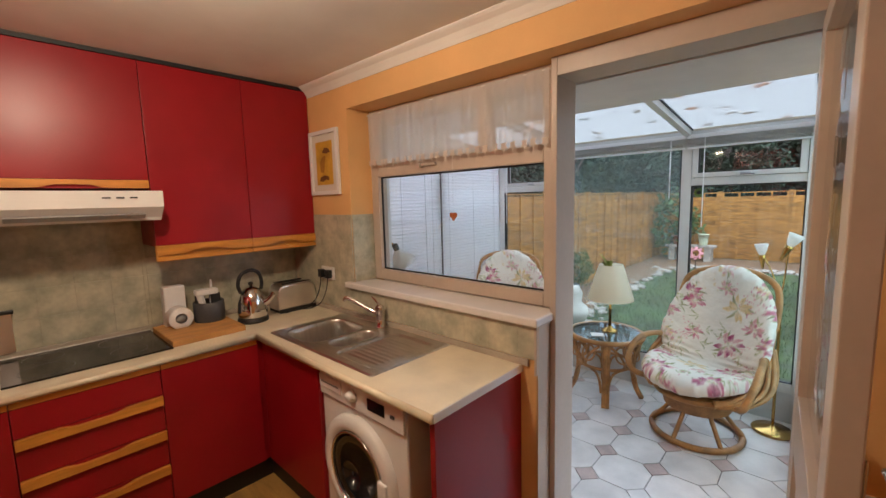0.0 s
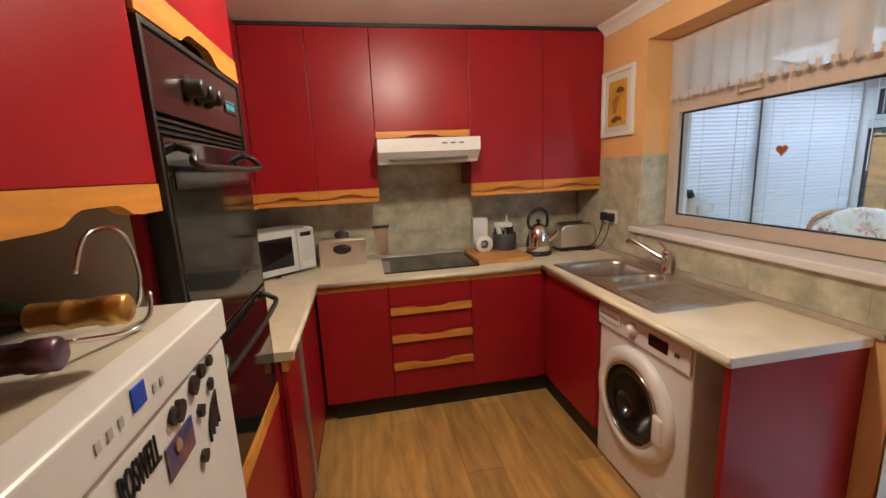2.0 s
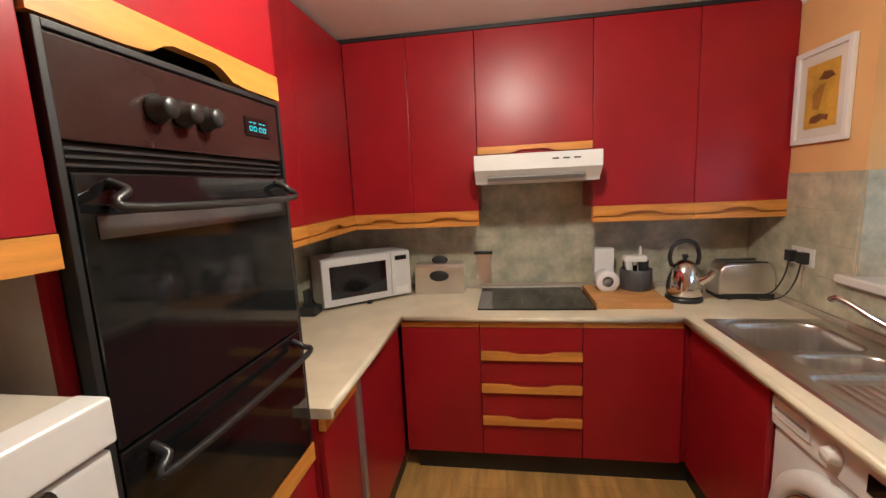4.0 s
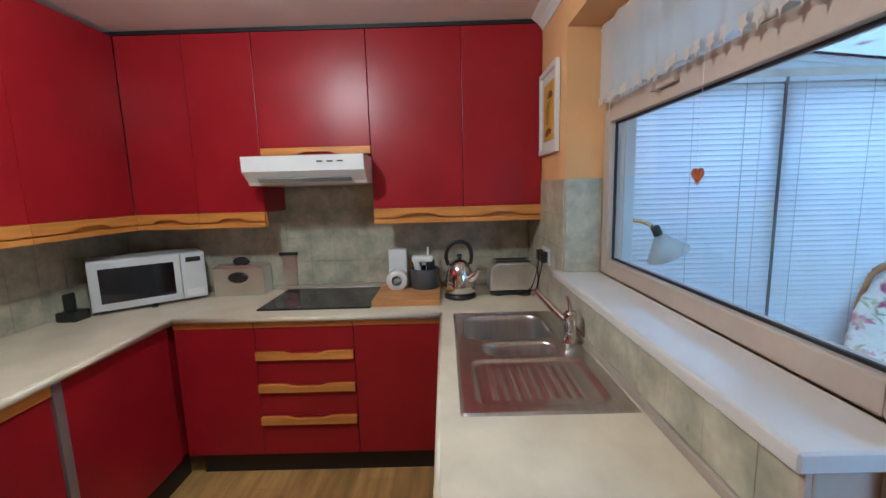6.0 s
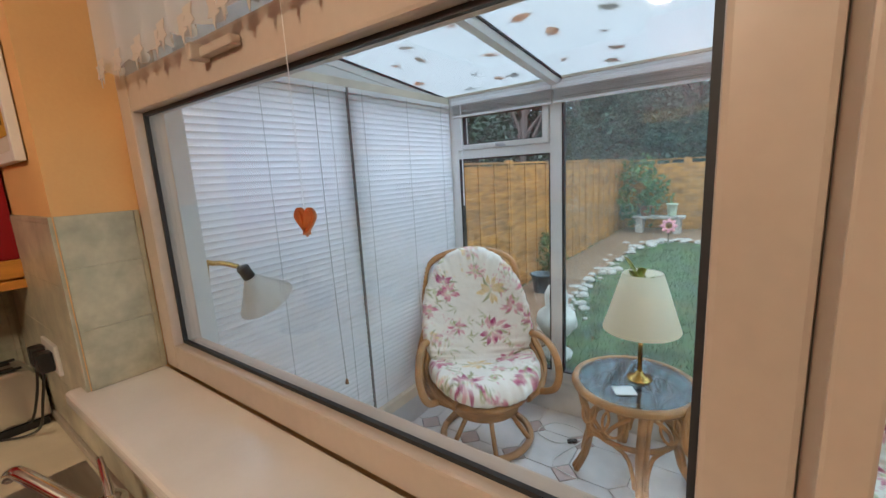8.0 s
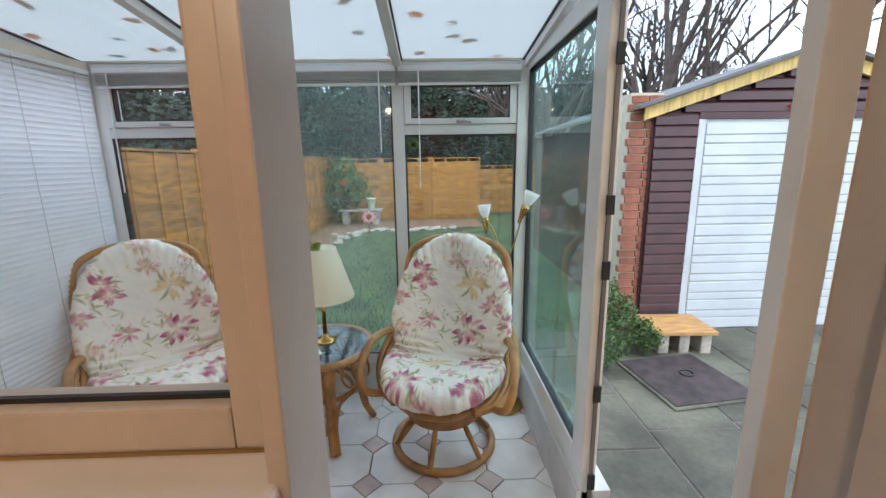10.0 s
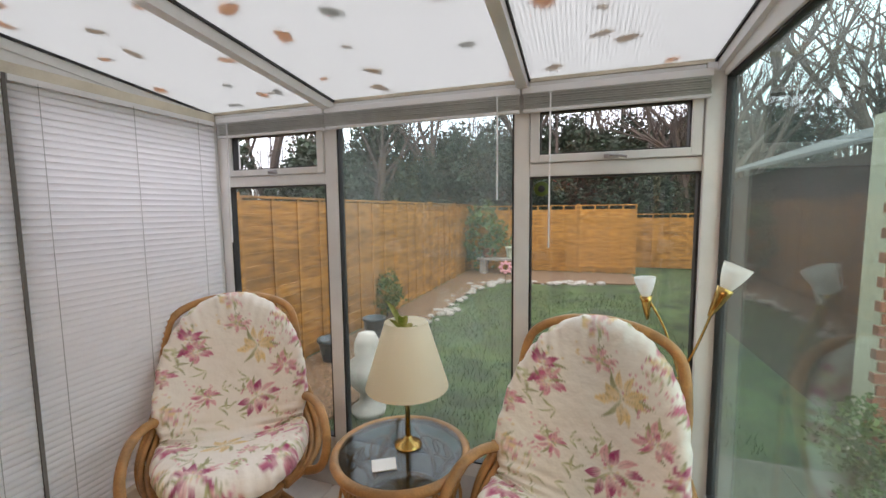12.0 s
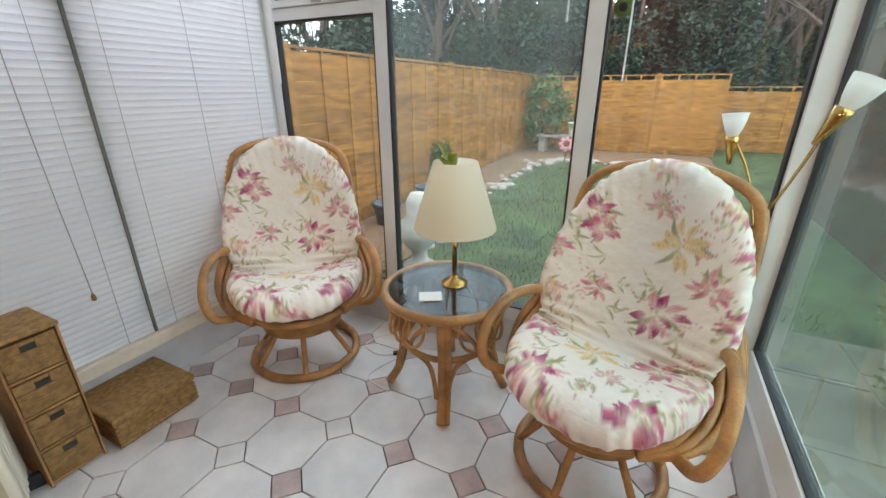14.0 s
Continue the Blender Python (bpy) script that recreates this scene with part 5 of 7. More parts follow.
tw = thing("drawer_tower", (0.36, 0.822, CF), "narrow seagrass tower with four woven drawers", "drawers")
TH = 0.62
part("carcass", boxes([(-0.145, 0.135, -0.092, -0.084, 0.0, TH), (-0.145, 0.135, 0.084, 0.092, 0.0, TH), (-0.145, -0.135, -0.084, 0.084, 0.0, TH)] + [(-0.135, 0.130, -0.084, 0.084, z, z + 0.008) for z in (0.012, 0.162, 0.312, 0.462)], 0.002), CANE, tw, "", True)
part("top", box(-0.15, 0.142, -0.096, 0.096, TH, TH + 0.016, 0.005), WICKER, tw, "woven top", True)
for k in range(4):
    z = 0.024 + 0.15 * k
    d = part("drawer", boxes([(-0.13, 0.128, -0.081, 0.081, z, z + 0.09), (-0.13, 0.128, -0.081, -0.022, z + 0.09, z + 0.130), (-0.13, 0.128, 0.022, 0.081, z + 0.09, z + 0.130), (-0.13, 0.128, -0.022, 0.022, z + 0.115, z + 0.130)], 0.003), WICKER, tw, "woven drawer", True)
    part("weave", boxes([(0.128, 0.131, -0.08, 0.08, z + 0.004 + 0.011 * j, z + 0.012 + 0.011 * j) for j in range(8)], 0.0015), WICKER, d, "", True)
    # black plate over the cut-out paints the shade inside it
    part("hand_hole", box(0.1285, 0.1292, -0.021, 0.021, z + 0.091, z + 0.114), PLASTICBLK, d, "black plate standing for the shade in the hand hole", True)

bk = thing("wicker_hamper", (0.385, 1.12, CF), "low brown woven hamper with a lid beside the blinds", "basket")
part("body", box(-0.155, 0.15, -0.17, 0.17, 0.0, 0.115, 0.012, seg=3), WICKER, bk, "", True)
part("lid", box(-0.16, 0.158, -0.176, 0.176, 0.117, 0.152, 0.012, seg=3), WICKER, bk, "woven lid", True)
part("woven_band", boxes([(-0.157, 0.155, -0.173, 0.173, 0.012 + 0.02 * i, 0.024 + 0.02 * i) for i in range(5)], 0.004), WICKER, bk, "", True)

cab = thing("extension_cable", (1.15, 1.9, CF), "black plug and white flex lying on the tiles", "cable")
part("flex", tube([(1.5, 2.2, CF + 0.005), (1.3, 2.12, CF + 0.005), (1.15, 1.98, CF + 0.005), (1.0, 2.02, CF + 0.005), (1.05, 2.16, CF + 0.005), (1.2, 2.18, CF + 0.005), (1.27, 2.09, CF + 0.005), (1.18, 1.80, CF + 0.005), (1.35, 1.74, CF + 0.005)], 0.003, 6), WHITE, cab, "white flex", smooth=True)
part("connector", moved(box(-0.03, 0.03, -0.012, 0.012, 0, 0.02, 0.006), pose(1.22, 2.03, CF + 0.001, 0, 0, 35)), PLASTICBLK, cab, "black in-line switch")

stk = thing("window_sticker", (2.14, CY + 0.022, 1.629), "round green sucker ornament with a black middle", "ornament")
part("disc", moved(lathe([(0.035, 0), (0.033, 0.004)], 24), pose(0, 0, 0, 90, 0, 0)), mat("green_rubber", (0.10, 0.16, 0.03), 0.5), stk, "", True, True)
part("middle", moved(lathe([(0.017, 0.0045), (0.014, 0.008)], 20), pose(0, 0, 0, 90, 0, 0)), GASKET, stk, "", True, True)
hrt = thing("hanging_heart", (1.43, 0.165, 1.535), "small copper heart hanging on a thread in the window", "ornament")
hp = []
for i in range(24):
    t = 2 * math.pi * i / 24
    hp.append((0.0019 * 16 * math.sin(t) ** 3 * 0.85, 0.0019 * (13 * math.cos(t) - 5 * math.cos(2 * t) - 2 * math.cos(3 * t) - math.cos(4 * t)) * 0.85))
hb = outline(hp, 0.012, "y")
bmesh.ops.bevel(hb, geom=[e for e in hb.edges if abs(e.verts[0].co.y - e.verts[1].co.y) < 1e-6], offset=0.004, segments=2, affect="EDGES")
part("heart", moved(hb, Matrix.Translation((0, -0.006, 0.0))), mat("copper", (0.62, 0.22, 0.08), 0.3, metal=0.55, var=0.2), hrt, "copper heart", True)
part("thread", tube([(0, 0, 0.02), (0, 0.0, 0.34)], 0.0008, 5, smooth_path=False), WHITE, hrt, "", True)

# ---- appliances ----
wmn = thing("washing_machine", (1.47, -0.28, 0.0), "white front-loading washing machine under the worktop", "washing machine")
WX0, WX1, WF = 1.172, 1.768, -0.515
part("cabinet", box(WX0, WX1, WF, -0.02, 0.02, 0.85, 0.012, seg=3), WHITE, wmn)
part("control_panel", box(WX0 + 0.004, WX1 - 0.004, WF - 0.014, WF - 0.001, 0.735, 0.846, 0.010, seg=3), WHITE, wmn)
part("soap_drawer", box(WX0 + 0.015, WX0 + 0.185, WF - 0.020, WF - 0.0145, 0.775, 0.835, 0.006), WHITE, wmn)
part("drawer_groove", box(WX0 + 0.03, WX0 + 0.17, WF - 0.0215, WF - 0.0202, 0.798, 0.806), mat("grey_groove", (0.25, 0.24, 0.23), 0.6), wmn)
part("programme_knob", moved(lathe([(0.027, 0), (0.027, 0.008), (0.022, 0.012), (0.020, 0.028), (0.017, 0.031)], 24), Matrix.Translation((1.445, WF - 0.0145, 0.80)) @ pose(0, 0, 0, 90, 0, 0)), WHITE, wmn, "white round knob", smooth=True)
part("display", box(1.545, 1.655, WF - 0.0175, WF - 0.0142, 0.772, 0.822, 0.002), GLOSSBLACK, wmn, "black display window")
part("button", box(1.69, 1.715, WF - 0.018, WF - 0.0142, 0.785, 0.80, 0.003), GREYPOT, wmn)
DC = Matrix.Translation((1.455, WF - 0.001, 0.455)) @ pose(0, 0, 0, 90, 0, 0)
dring = lathe([(0.252, 0.0), (0.250, 0.018), (0.236, 0.032), (0.205, 0.038), (0.188, 0.030), (0.182, 0.012)], 56, cap=False)
part("door_ring", moved(dring, DC), WHITE, wmn, "white door ring", smooth=True)
bowl = lathe([(0.186, 0.020), (0.170, 0.026), (0.13, 0.020), (0.10, 0.002), (0.06, -0.002)], 48)
part("door_glass", moved(bowl, DC), GLOSSBLACK, wmn, "dark glass porthole", smooth=True)
part("door_grip", moved(box(0.165, 0.225, -0.075, 0.055, 0.020, 0.046, 0.016, seg=3), DC), WHITE, wmn, "white door grip", smooth=True)
part("drum_trim", moved(ring(0, 0, 0.030, 0.178, 0.006, n=48), DC), CHROME, wmn, "chrome trim ring", smooth=True)
part("filter_flap", box(WX1 - 0.15, WX1 - 0.03, WF - 0.004, WF - 0.0005, 0.05, 0.13, 0.003), WHITE, wmn)

fr = thing("fridge", (2.45, -2.2, 0.0), "white fridge with a blue display and magnets on its door", "fridge")
RX0, RX1, RF = 2.155, 2.76, -1.925
part("cabinet", box(RX0, RX1, SOUTH + 0.03, RF - 0.035, 0.03, 1.262, 0.006), WHITE, fr)
part("top", box(RX0, RX1, SOUTH + 0.03, RF + 0.012, 1.264, 1.3015, 0.004), mat("fridge_top_cream", (0.56, 0.50, 0.40), 0.5, var=0.06), fr, "cream top board")
part("control_band", box(RX0 - 0.003, RX1 + 0.003, RF - 0.034, RF + 0.020, 1.238, 1.3025, 0.006, seg=3), WHITE, fr, "white control band")
part("display", box(2.444, 2.472, RF + 0.0202, RF + 0.022, 1.266, 1.293), mat("blue_display", (0.03, 0.10, 0.60), 0.3), fr, "blue display")
for i in range(2):
    part("button", box(2.402 + 0.018 * i, 2.409 + 0.018 * i, RF + 0.0202, RF + 0.0215, 1.264, 1.276), mat("button_grey", (0.5, 0.5, 0.5), 0.5) if i == 0 else MATS["button_grey"], fr)
for i in range(3):
    part("button", box(2.492 + 0.02 * i, 2.500 + 0.02 * i, RF + 0.0202, RF + 0.0215, 1.264, 1.276), MATS["button_grey"], fr)
part("door", box(RX0, RX1, RF - 0.034, RF + 0.012, 0.05, 1.230, 0.010, seg=3), WHITE, fr, "white door")
MAG = mat("dark_magnet", (0.035, 0.025, 0.022), 0.5, var=0.4, scale=60)
rm = random.Random(2)
for mx, mz, ms in ((2.362, 1.204, 0.016), (2.382, 1.207, 0.012), (2.308, 1.212, 0.014), (2.276, 1.219, 0.012), (2.242, 1.220, 0.010), (2.251, 1.184, 0.010), (2.299, 1.164, 0.012), (2.31, 1.093, 0.012)):
    ob = thing("fridge_magnet", (mx, RF + 0.0125, mz), "small dark novelty magnet on the fridge door", "magnet", "fridge magnets")
    pts = [(ms * (0.75 + 0.4 * rm.random()) * math.cos(2 * math.pi * k / 9), ms * (0.75 + 0.4 * rm.random()) * math.sin(2 * math.pi * k / 9)) for k in range(9)]
    part("plate", outline(pts, 0.006, "y"), MAG, ob, "", True)
ob = thing("fridge_magnet", (2.257, RF + 0.0125, 1.128), "tall black animal silhouette magnet", "magnet", "fridge magnets")
part("plate", outline([(-0.021, 0.038), (-0.016, 0.034), (0.004, 0.02), (0.018, 0.0), (0.022, -0.012), (0.021, -0.034), (0.016, -0.018), (0.006, -0.030), (0.003, -0.012), (-0.010, -0.026), (-0.014, -0.008), (-0.022, -0.024), (-0.019, 0.006)], 0.004, "y"), BLACK, ob, "", True)
ob = thing("fridge_photo", (2.372, RF + 0.0125, 1.153), "small blue photo card held on the fridge door", "photo")
part("card", box(-0.041, 0.041, 0, 0.002, -0.024, 0.024), mat("blue_photo", (0.03, 0.06, 0.22), 0.3, var=0.3, scale=20, col2=(0.25, 0.12, 0.10)), ob, "", True)
part("disc", moved(lathe([(0.009, 0), (0.009, 0.002)], 16), pose(0.010, 0.0025, 0.010, -90, 0, 0)), mat("tan_disc", (0.40, 0.25, 0.15), 0.5), ob, "", True)
ob = thing("fridge_magnet", (2.465, RF + 0.0125, 1.185), "black cut-out word magnet", "magnet", "fridge magnets")
word = bpy.data.curves.new("word", "FONT")
word.body, word.size, word.extrude, word.align_x, word.align_y = "ROSWELL", 0.05, 0.0012, "CENTER", "CENTER"
word_ob = new("word", word)
bm = bmesh.new()
word_me = bpy.data.meshes.new_from_object(word_ob)
bm.from_mesh(word_me)
bpy.data.objects.remove(word_ob)
wide = max(v.co.x for v in bm.verts) - min(v.co.x for v in bm.verts)
part("letters", moved(bm, pose(0.003, 0.0015, 0.006, 90, 0, 180) @ Matrix.Diagonal((0.085 / wide, 1.1, 1, 1))), BLACK, ob, "black cut-out letters", True)

rk = thing("wine_rack", (2.28, -2.05, 1.302), "chrome wire bottle rack standing on the fridge", "wine rack")
part("wire_loop", tube([(-0.02, -0.12, 0.006), (-0.05, 0.02, 0.008), (-0.058, 0.05, 0.05), (-0.052, 0.05, 0.12), (-0.03, 0.045, 0.15), (0.03, 0.04, 0.148), (0.05, 0.03, 0.10)], 0.0035, 6), CHROME, rk, "", True, True)
part("wire_loop", tube([(-0.05, 0.06, 0.006), (-0.02, 0.08, 0.05), (0.0, 0.085, 0.02), (0.03, 0.07, 0.006), (0.12, 0.05, 0.03)], 0.0035, 6), CHROME, rk, "", True, True)


def bottle(at, rz, glass_c, foil_c, label):
    ob = thing("wine_bottle", at, label, "bottle", "bottles on the fridge", rz=rz)
    lay = pose(0, 0, 0.036, 0, 90, 0)
    part("glass", moved(lathe([(0.03, -0.22), (0.036, -0.215), (0.036, -0.04), (0.030, -0.01), (0.017, 0.03), (0.0145, 0.09), (0.014, 0.10)], 24), lay), mat("bottle_glass_" + foil_c[0], glass_c, 0.08, spec=0.8), ob, "dark glass", True, True)
    part("foil", moved(lathe([(0.0165, 0.025), (0.0175, 0.03), (0.0165, 0.06), (0.018, 0.062), (0.018, 0.070), (0.0165, 0.072), (0.0165, 0.10), (0.019, 0.102), (0.019, 0.128), (0.014, 0.132)], 20), lay), mat("foil_" + foil_c[0], foil_c[1], 0.28, metal=0.6, var=0.15), ob, "capsule foil", True, True)
    return ob


bottle((2.40, -2.06, 1.330), 92, (0.01, 0.02, 0.012), ("gold", (0.55, 0.33, 0.08)), "dark wine bottle with gold foil lying in the rack")
bottle((2.47, -2.10, 1.304), 96, (0.015, 0.008, 0.02), ("purple", (0.12, 0.07, 0.10)), "dark wine bottle with plum foil on the fridge")

# ---- sink ----
def rrect(x, y, x0, x1, y0, y1, r):
    qx, qy = abs(x - (x0 + x1) / 2) - (x1 - x0) / 2 + r, abs(y - (y0 + y1) / 2) - (y1 - y0) / 2 + r
    return math.hypot(max(qx, 0), max(qy, 0)) + min(max(qx, qy), 0) - r


def step_down(d, wall):
    t = min(1, max(0, -d / wall))
    return t * t * (3 - 2 * t)


def sink_z(x, y):
    z = TOP + 0.006
    edge = -rrect(x, y, 0.625, 1.555, -0.510, -0.02, 0.02)
    z -= 0.006 * (1 - min(1, max(0, edge / 0.008)))
    d1 = rrect(x, y, 0.69, 1.005, -0.47, -0.10, 0.08)
    d2 = rrect(x, y, 1.03, 1.165, -0.41, -0.125, 0.06)
    d3 = rrect(x, y, 1.19, 1.515, -0.465, -0.07, 0.05)
    z -= 0.165 * step_down(d1, 0.032) + 0.10 * step_down(d2, 0.028)
    z -= 0.010 * step_down(d3, 0.02)
    if d3 < -0.045 and y > -0.41 and y < -0.125:
        z += 0.0045 * max(0, math.sin((y + 0.41) / 0.285 * math.pi * 2 * 9)) * min(1, (-d3 - 0.045) / 0.015)
    return z


snk = thing("sink", (1.09, -0.28, TOP), "stainless steel inset sink with one and a half bowls and drainer", "sink")
sb = bmesh.new()
nxs, nys = 190, 104
sv = [[None] * (nys + 1) for _ in range(nxs + 1)]
for i in range(nxs + 1):
    for j in range(nys + 1):
        x, y = 0.625 + 0.93 * i / nxs, -0.510 + 0.49 * j / nys
        sv[i][j] = sb.verts.new((x, y, sink_z(x, y)))
for i in range(nxs):
    for j in range(nys):
        sb.faces.new((sv[i][j], sv[i + 1][j], sv[i + 1][j + 1], sv[i][j + 1]))
part("basin", sb, STEEL, snk, smooth=True)
for cx, cy, cz in ((0.85, -0.295, TOP - 0.158), (1.10, -0.28, TOP - 0.093)):
    part("waste", moved(lathe([(0.04, 0), (0.038, 0.004), (0.02, 0.003), (0.012, 0.0005)], 24), Matrix.Translation((cx, cy, cz))), CHROME, snk, "chrome waste", smooth=True)
tap = thing("mixer_tap", (1.06, -0.065, TOP + 0.006), "chrome single-lever mixer tap behind the bowls", "tap")
part("body", lathe([(0.030, 0), (0.030, 0.008), (0.024, 0.014), (0.023, 0.085), (0.026, 0.09), (0.026, 0.118), (0.018, 0.128)], 24), CHROME, tap, "", True, True)
part("spout", tube([(0.0, 0, 0.075), (-0.06, -0.035, 0.105), (-0.16, -0.085, 0.158), (-0.185, -0.098, 0.160), (-0.197, -0.104, 0.148)], (0.015, 0.011), 12), CHROME, tap, "", True, True)
part("lever", tube([(0, 0, 0.122), (-0.03, 0.005, 0.142), (-0.085, 0.012, 0.162)], (0.010, 0.006), 10), CHROME, tap, "", True, True)

# ---- on the worktop ----
hb_ = thing("hob", (0.25, -1.25, TOP), "black ceramic glass hob set in the worktop", "hob")
part("glass_plate", box(0.03, 0.492, -1.545, -0.942, TOP + 0.0005, TOP + 0.009, 0.003), GLOSSBLACK, hb_)
for cx, cy, r in ((0.15, -1.40, 0.075), (0.15, -1.10, 0.095), (0.36, -1.40, 0.095), (0.36, -1.10, 0.075)):
    part("cooking_zone", moved(ring(0, 0, 0, r, 0.0012, 4, 36), Matrix.Translation((cx, cy, TOP + 0.0088))), mat("zone_grey", (0.10, 0.10, 0.10), 0.3) if "zone_grey" not in MATS else MATS["zone_grey"], hb_)
part("steel_trim", box(0.022, 0.0295, -1.545, -0.945, TOP + 0.0005, TOP + 0.012, 0.002), STEEL, hb_)
cb = thing("chopping_board", (0.27, -0.76, TOP), "thick wooden chopping board on the worktop", "chopping board")
part("board", box(-0.20, 0.20, -0.18, 0.185, 0.0, 0.032, 0.005), BOARD, cb, "", True)

ktl = thing("kettle", (0.30, -0.462, TOP), "polished steel kettle with a black handle on its base", "kettle")
part("power_base", lathe([(0.088, 0), (0.09, 0.006), (0.088, 0.022), (0.08, 0.026)], 32), PLASTICBLK, ktl, "", True, True)
part("body", lathe([(0.078, 0.028), (0.084, 0.034), (0.086, 0.07), (0.080, 0.12), (0.066, 0.165), (0.050, 0.195), (0.042, 0.203), (0.030, 0.212), (0.012, 0.218)], 40), CHROME, ktl, "", True, True)
part("lid_knob", lathe([(0.008, 0.216), (0.010, 0.226), (0.016, 0.234), (0.012, 0.246)], 16), PLASTICBLK, ktl, "", True, True)
part("spout", tube([(0.05, 0.055, 0.11), (0.075, 0.085, 0.14), (0.088, 0.10, 0.172)], (0.022, 0.013), 12), CHROME, ktl, "", True, True)
part("handle", tube([(0.0, -0.062, 0.185), (0.0, -0.075, 0.235), (0.0, -0.055, 0.295), (0.0, 0.0, 0.318), (0.0, 0.05, 0.298), (0.0, 0.068, 0.24), (0.0, 0.060, 0.19)], 0.011, 10), PLASTICBLK, ktl, "black arched handle", True, True)

tst = thing("toaster", (0.22, -0.155, TOP), "polished steel two-slot toaster with black ends", "toaster")
part("foot_base", box(-0.078, 0.078, -0.130, 0.130, 0.0, 0.024, 0.006), PLASTICBLK, tst, "", True)
side = [(-0.138, 0.024), (0.138, 0.024), (0.137, 0.11), (0.130, 0.152), (0.112, 0.178), (0.085, 0.188), (-0.085, 0.188), (-0.112, 0.178), (-0.130, 0.152), (-0.137, 0.11)]
shell = moved(outline(side, 0.15, "x"), Matrix.Translation((-0.075, 0, 0)))
bmesh.ops.bevel(shell, geom=[e for e in shell.edges if abs(e.verts[0].co.x - e.verts[1].co.x) < 1e-6], offset=0.012, segments=3, affect="EDGES", profile=0.5)
part("shell", shell, mat("polished_steel", (0.80, 0.78, 0.75), 0.30, metal=1.0, var=0.06), tst, "", True)
for sx in (-0.032, 0.032):
    part("slot", box(sx - 0.013, sx + 0.013, -0.085, 0.085, 0.1885, 0.190), PLASTICBLK, tst, "black slot", True)
part("top_trim", boxes([(-0.06, -0.047, -0.10, 0.10, 0.1882, 0.194), (0.047, 0.06, -0.10, 0.10, 0.1882, 0.194)], 0.002), PLASTICBLK, tst, "", True)
part("lever", box(-0.015, 0.015, 0.137, 0.158, 0.12, 0.135, 0.004), PLASTICBLK, tst, "", True)
part("dial", moved(lathe([(0.016, 0), (0.014, 0.01)], 16), Matrix.Translation((0.0, 0.138, 0.07)) @ pose(0, 0, 0, -90, 0, 0)), PLASTICBLK, tst, "", True, True)

cr = thing("utensil_crock", (0.17, -0.665, TOP), "slate grey crock holding white and black utensils", "crock")
part("crock", lathe([(0.078, 0), (0.082, 0.006), (0.084, 0.145), (0.080, 0.150), (0.072, 0.146), (0.070, 0.09)], 32), GREYPOT, cr, "", True, True)
part("utensil", tube([(0.0, 0.01, 0.08), (0.0, 0.02, 0.22), (0.0, 0.02, 0.275)], (0.010, 0.006)), WHITE, cr, "white handle", True, True)
part("utensil", merge(tube([(0.01, -0.03, 0.08), (0.02, -0.055, 0.225)], 0.02), box(-0.02, 0.04, -0.075, 0.05, 0.19, 0.225, 0.012)), WHITE, cr, "white brush head", True)
part("utensil", box(-0.03, 0.03, 0.01, 0.06, 0.10, 0.20, 0.01), PLASTICBLK, cr, "black scoop", True)
part("utensil", box(-0.04, 0.02, -0.065, -0.02, 0.10, 0.185, 0.01), PLASTICBLK, cr, "black scoop", True)

rh = thing("towel_roll", (0.12, -0.83, TOP), "white roll and block standing by the crock", "paper roll")
part("back_block", box(-0.05, 0.02, -0.055, 0.055, 0.0, 0.26, 0.008), WHITE, rh, "", True)
tr_ = lathe([(0.030, 0.0), (0.060, 0.0), (0.062, 0.004), (0.062, 0.085), (0.060, 0.09), (0.030, 0.09)], 36, cap=False)
part("roll", moved(tr_, pose(0.022, 0.0, 0.085, 0, 90, 0)), WHITE, rh, "", True, True)
part("core", moved(lathe([(0.0295, 0.002), (0.0295, 0.07)], 24), pose(0.022, 0.0, 0.085, 0, 90, 0)), mat("card_core", (0.40, 0.40, 0.38), 0.8), rh, "", True, True)

mwv = thing("microwave", (0.345, -2.185, TOP), "silver-white microwave standing diagonally in the corner", "microwave", rz=129.8)
# in its own axes the front faces -y
def mw(name, bm, m, label="", parent=None):
    return part(name, bm, m, parent or mwv, label, True)
SILVER = mat("silver_white_plastic", (0.62, 0.62, 0.62), 0.3, var=0.04)
mw("case", box(-0.268, 0.268, 0.012, 0.24, 0.015, 0.288, 0.006), SILVER)
mw("front_panel", box(0.145, 0.268, -0.012, 0.0115, 0.02, 0.285, 0.006), SILVER, "silver control side")
mwd = mw("door", box(-0.268, 0.143, -0.012, 0.0115, 0.02, 0.285, 0.006), SILVER, "silver framed door")
mw("door_window", box(-0.225, 0.110, -0.0135, -0.0122, 0.06, 0.245, 0.0), GLOSSBLACK, "black glass window", mwd)
mw("display", box(0.17, 0.245, -0.0135, -0.0122, 0.235, 0.262), GLOSSBLACK)
mw("open_button", box(0.165, 0.25, -0.0140, -0.0122, 0.035, 0.075, 0.0), UPVC)
for sx in (-0.22, 0.22):
    mw("foot", lathe([(0.016, 0), (0.016, 0.015)], 12), PLASTICBLK) if sx > 0 else part("foot", moved(lathe([(0.016, 0), (0.016, 0.015)], 12), Matrix.Translation((sx, 0.08, 0))), PLASTICBLK, mwv, "", True)

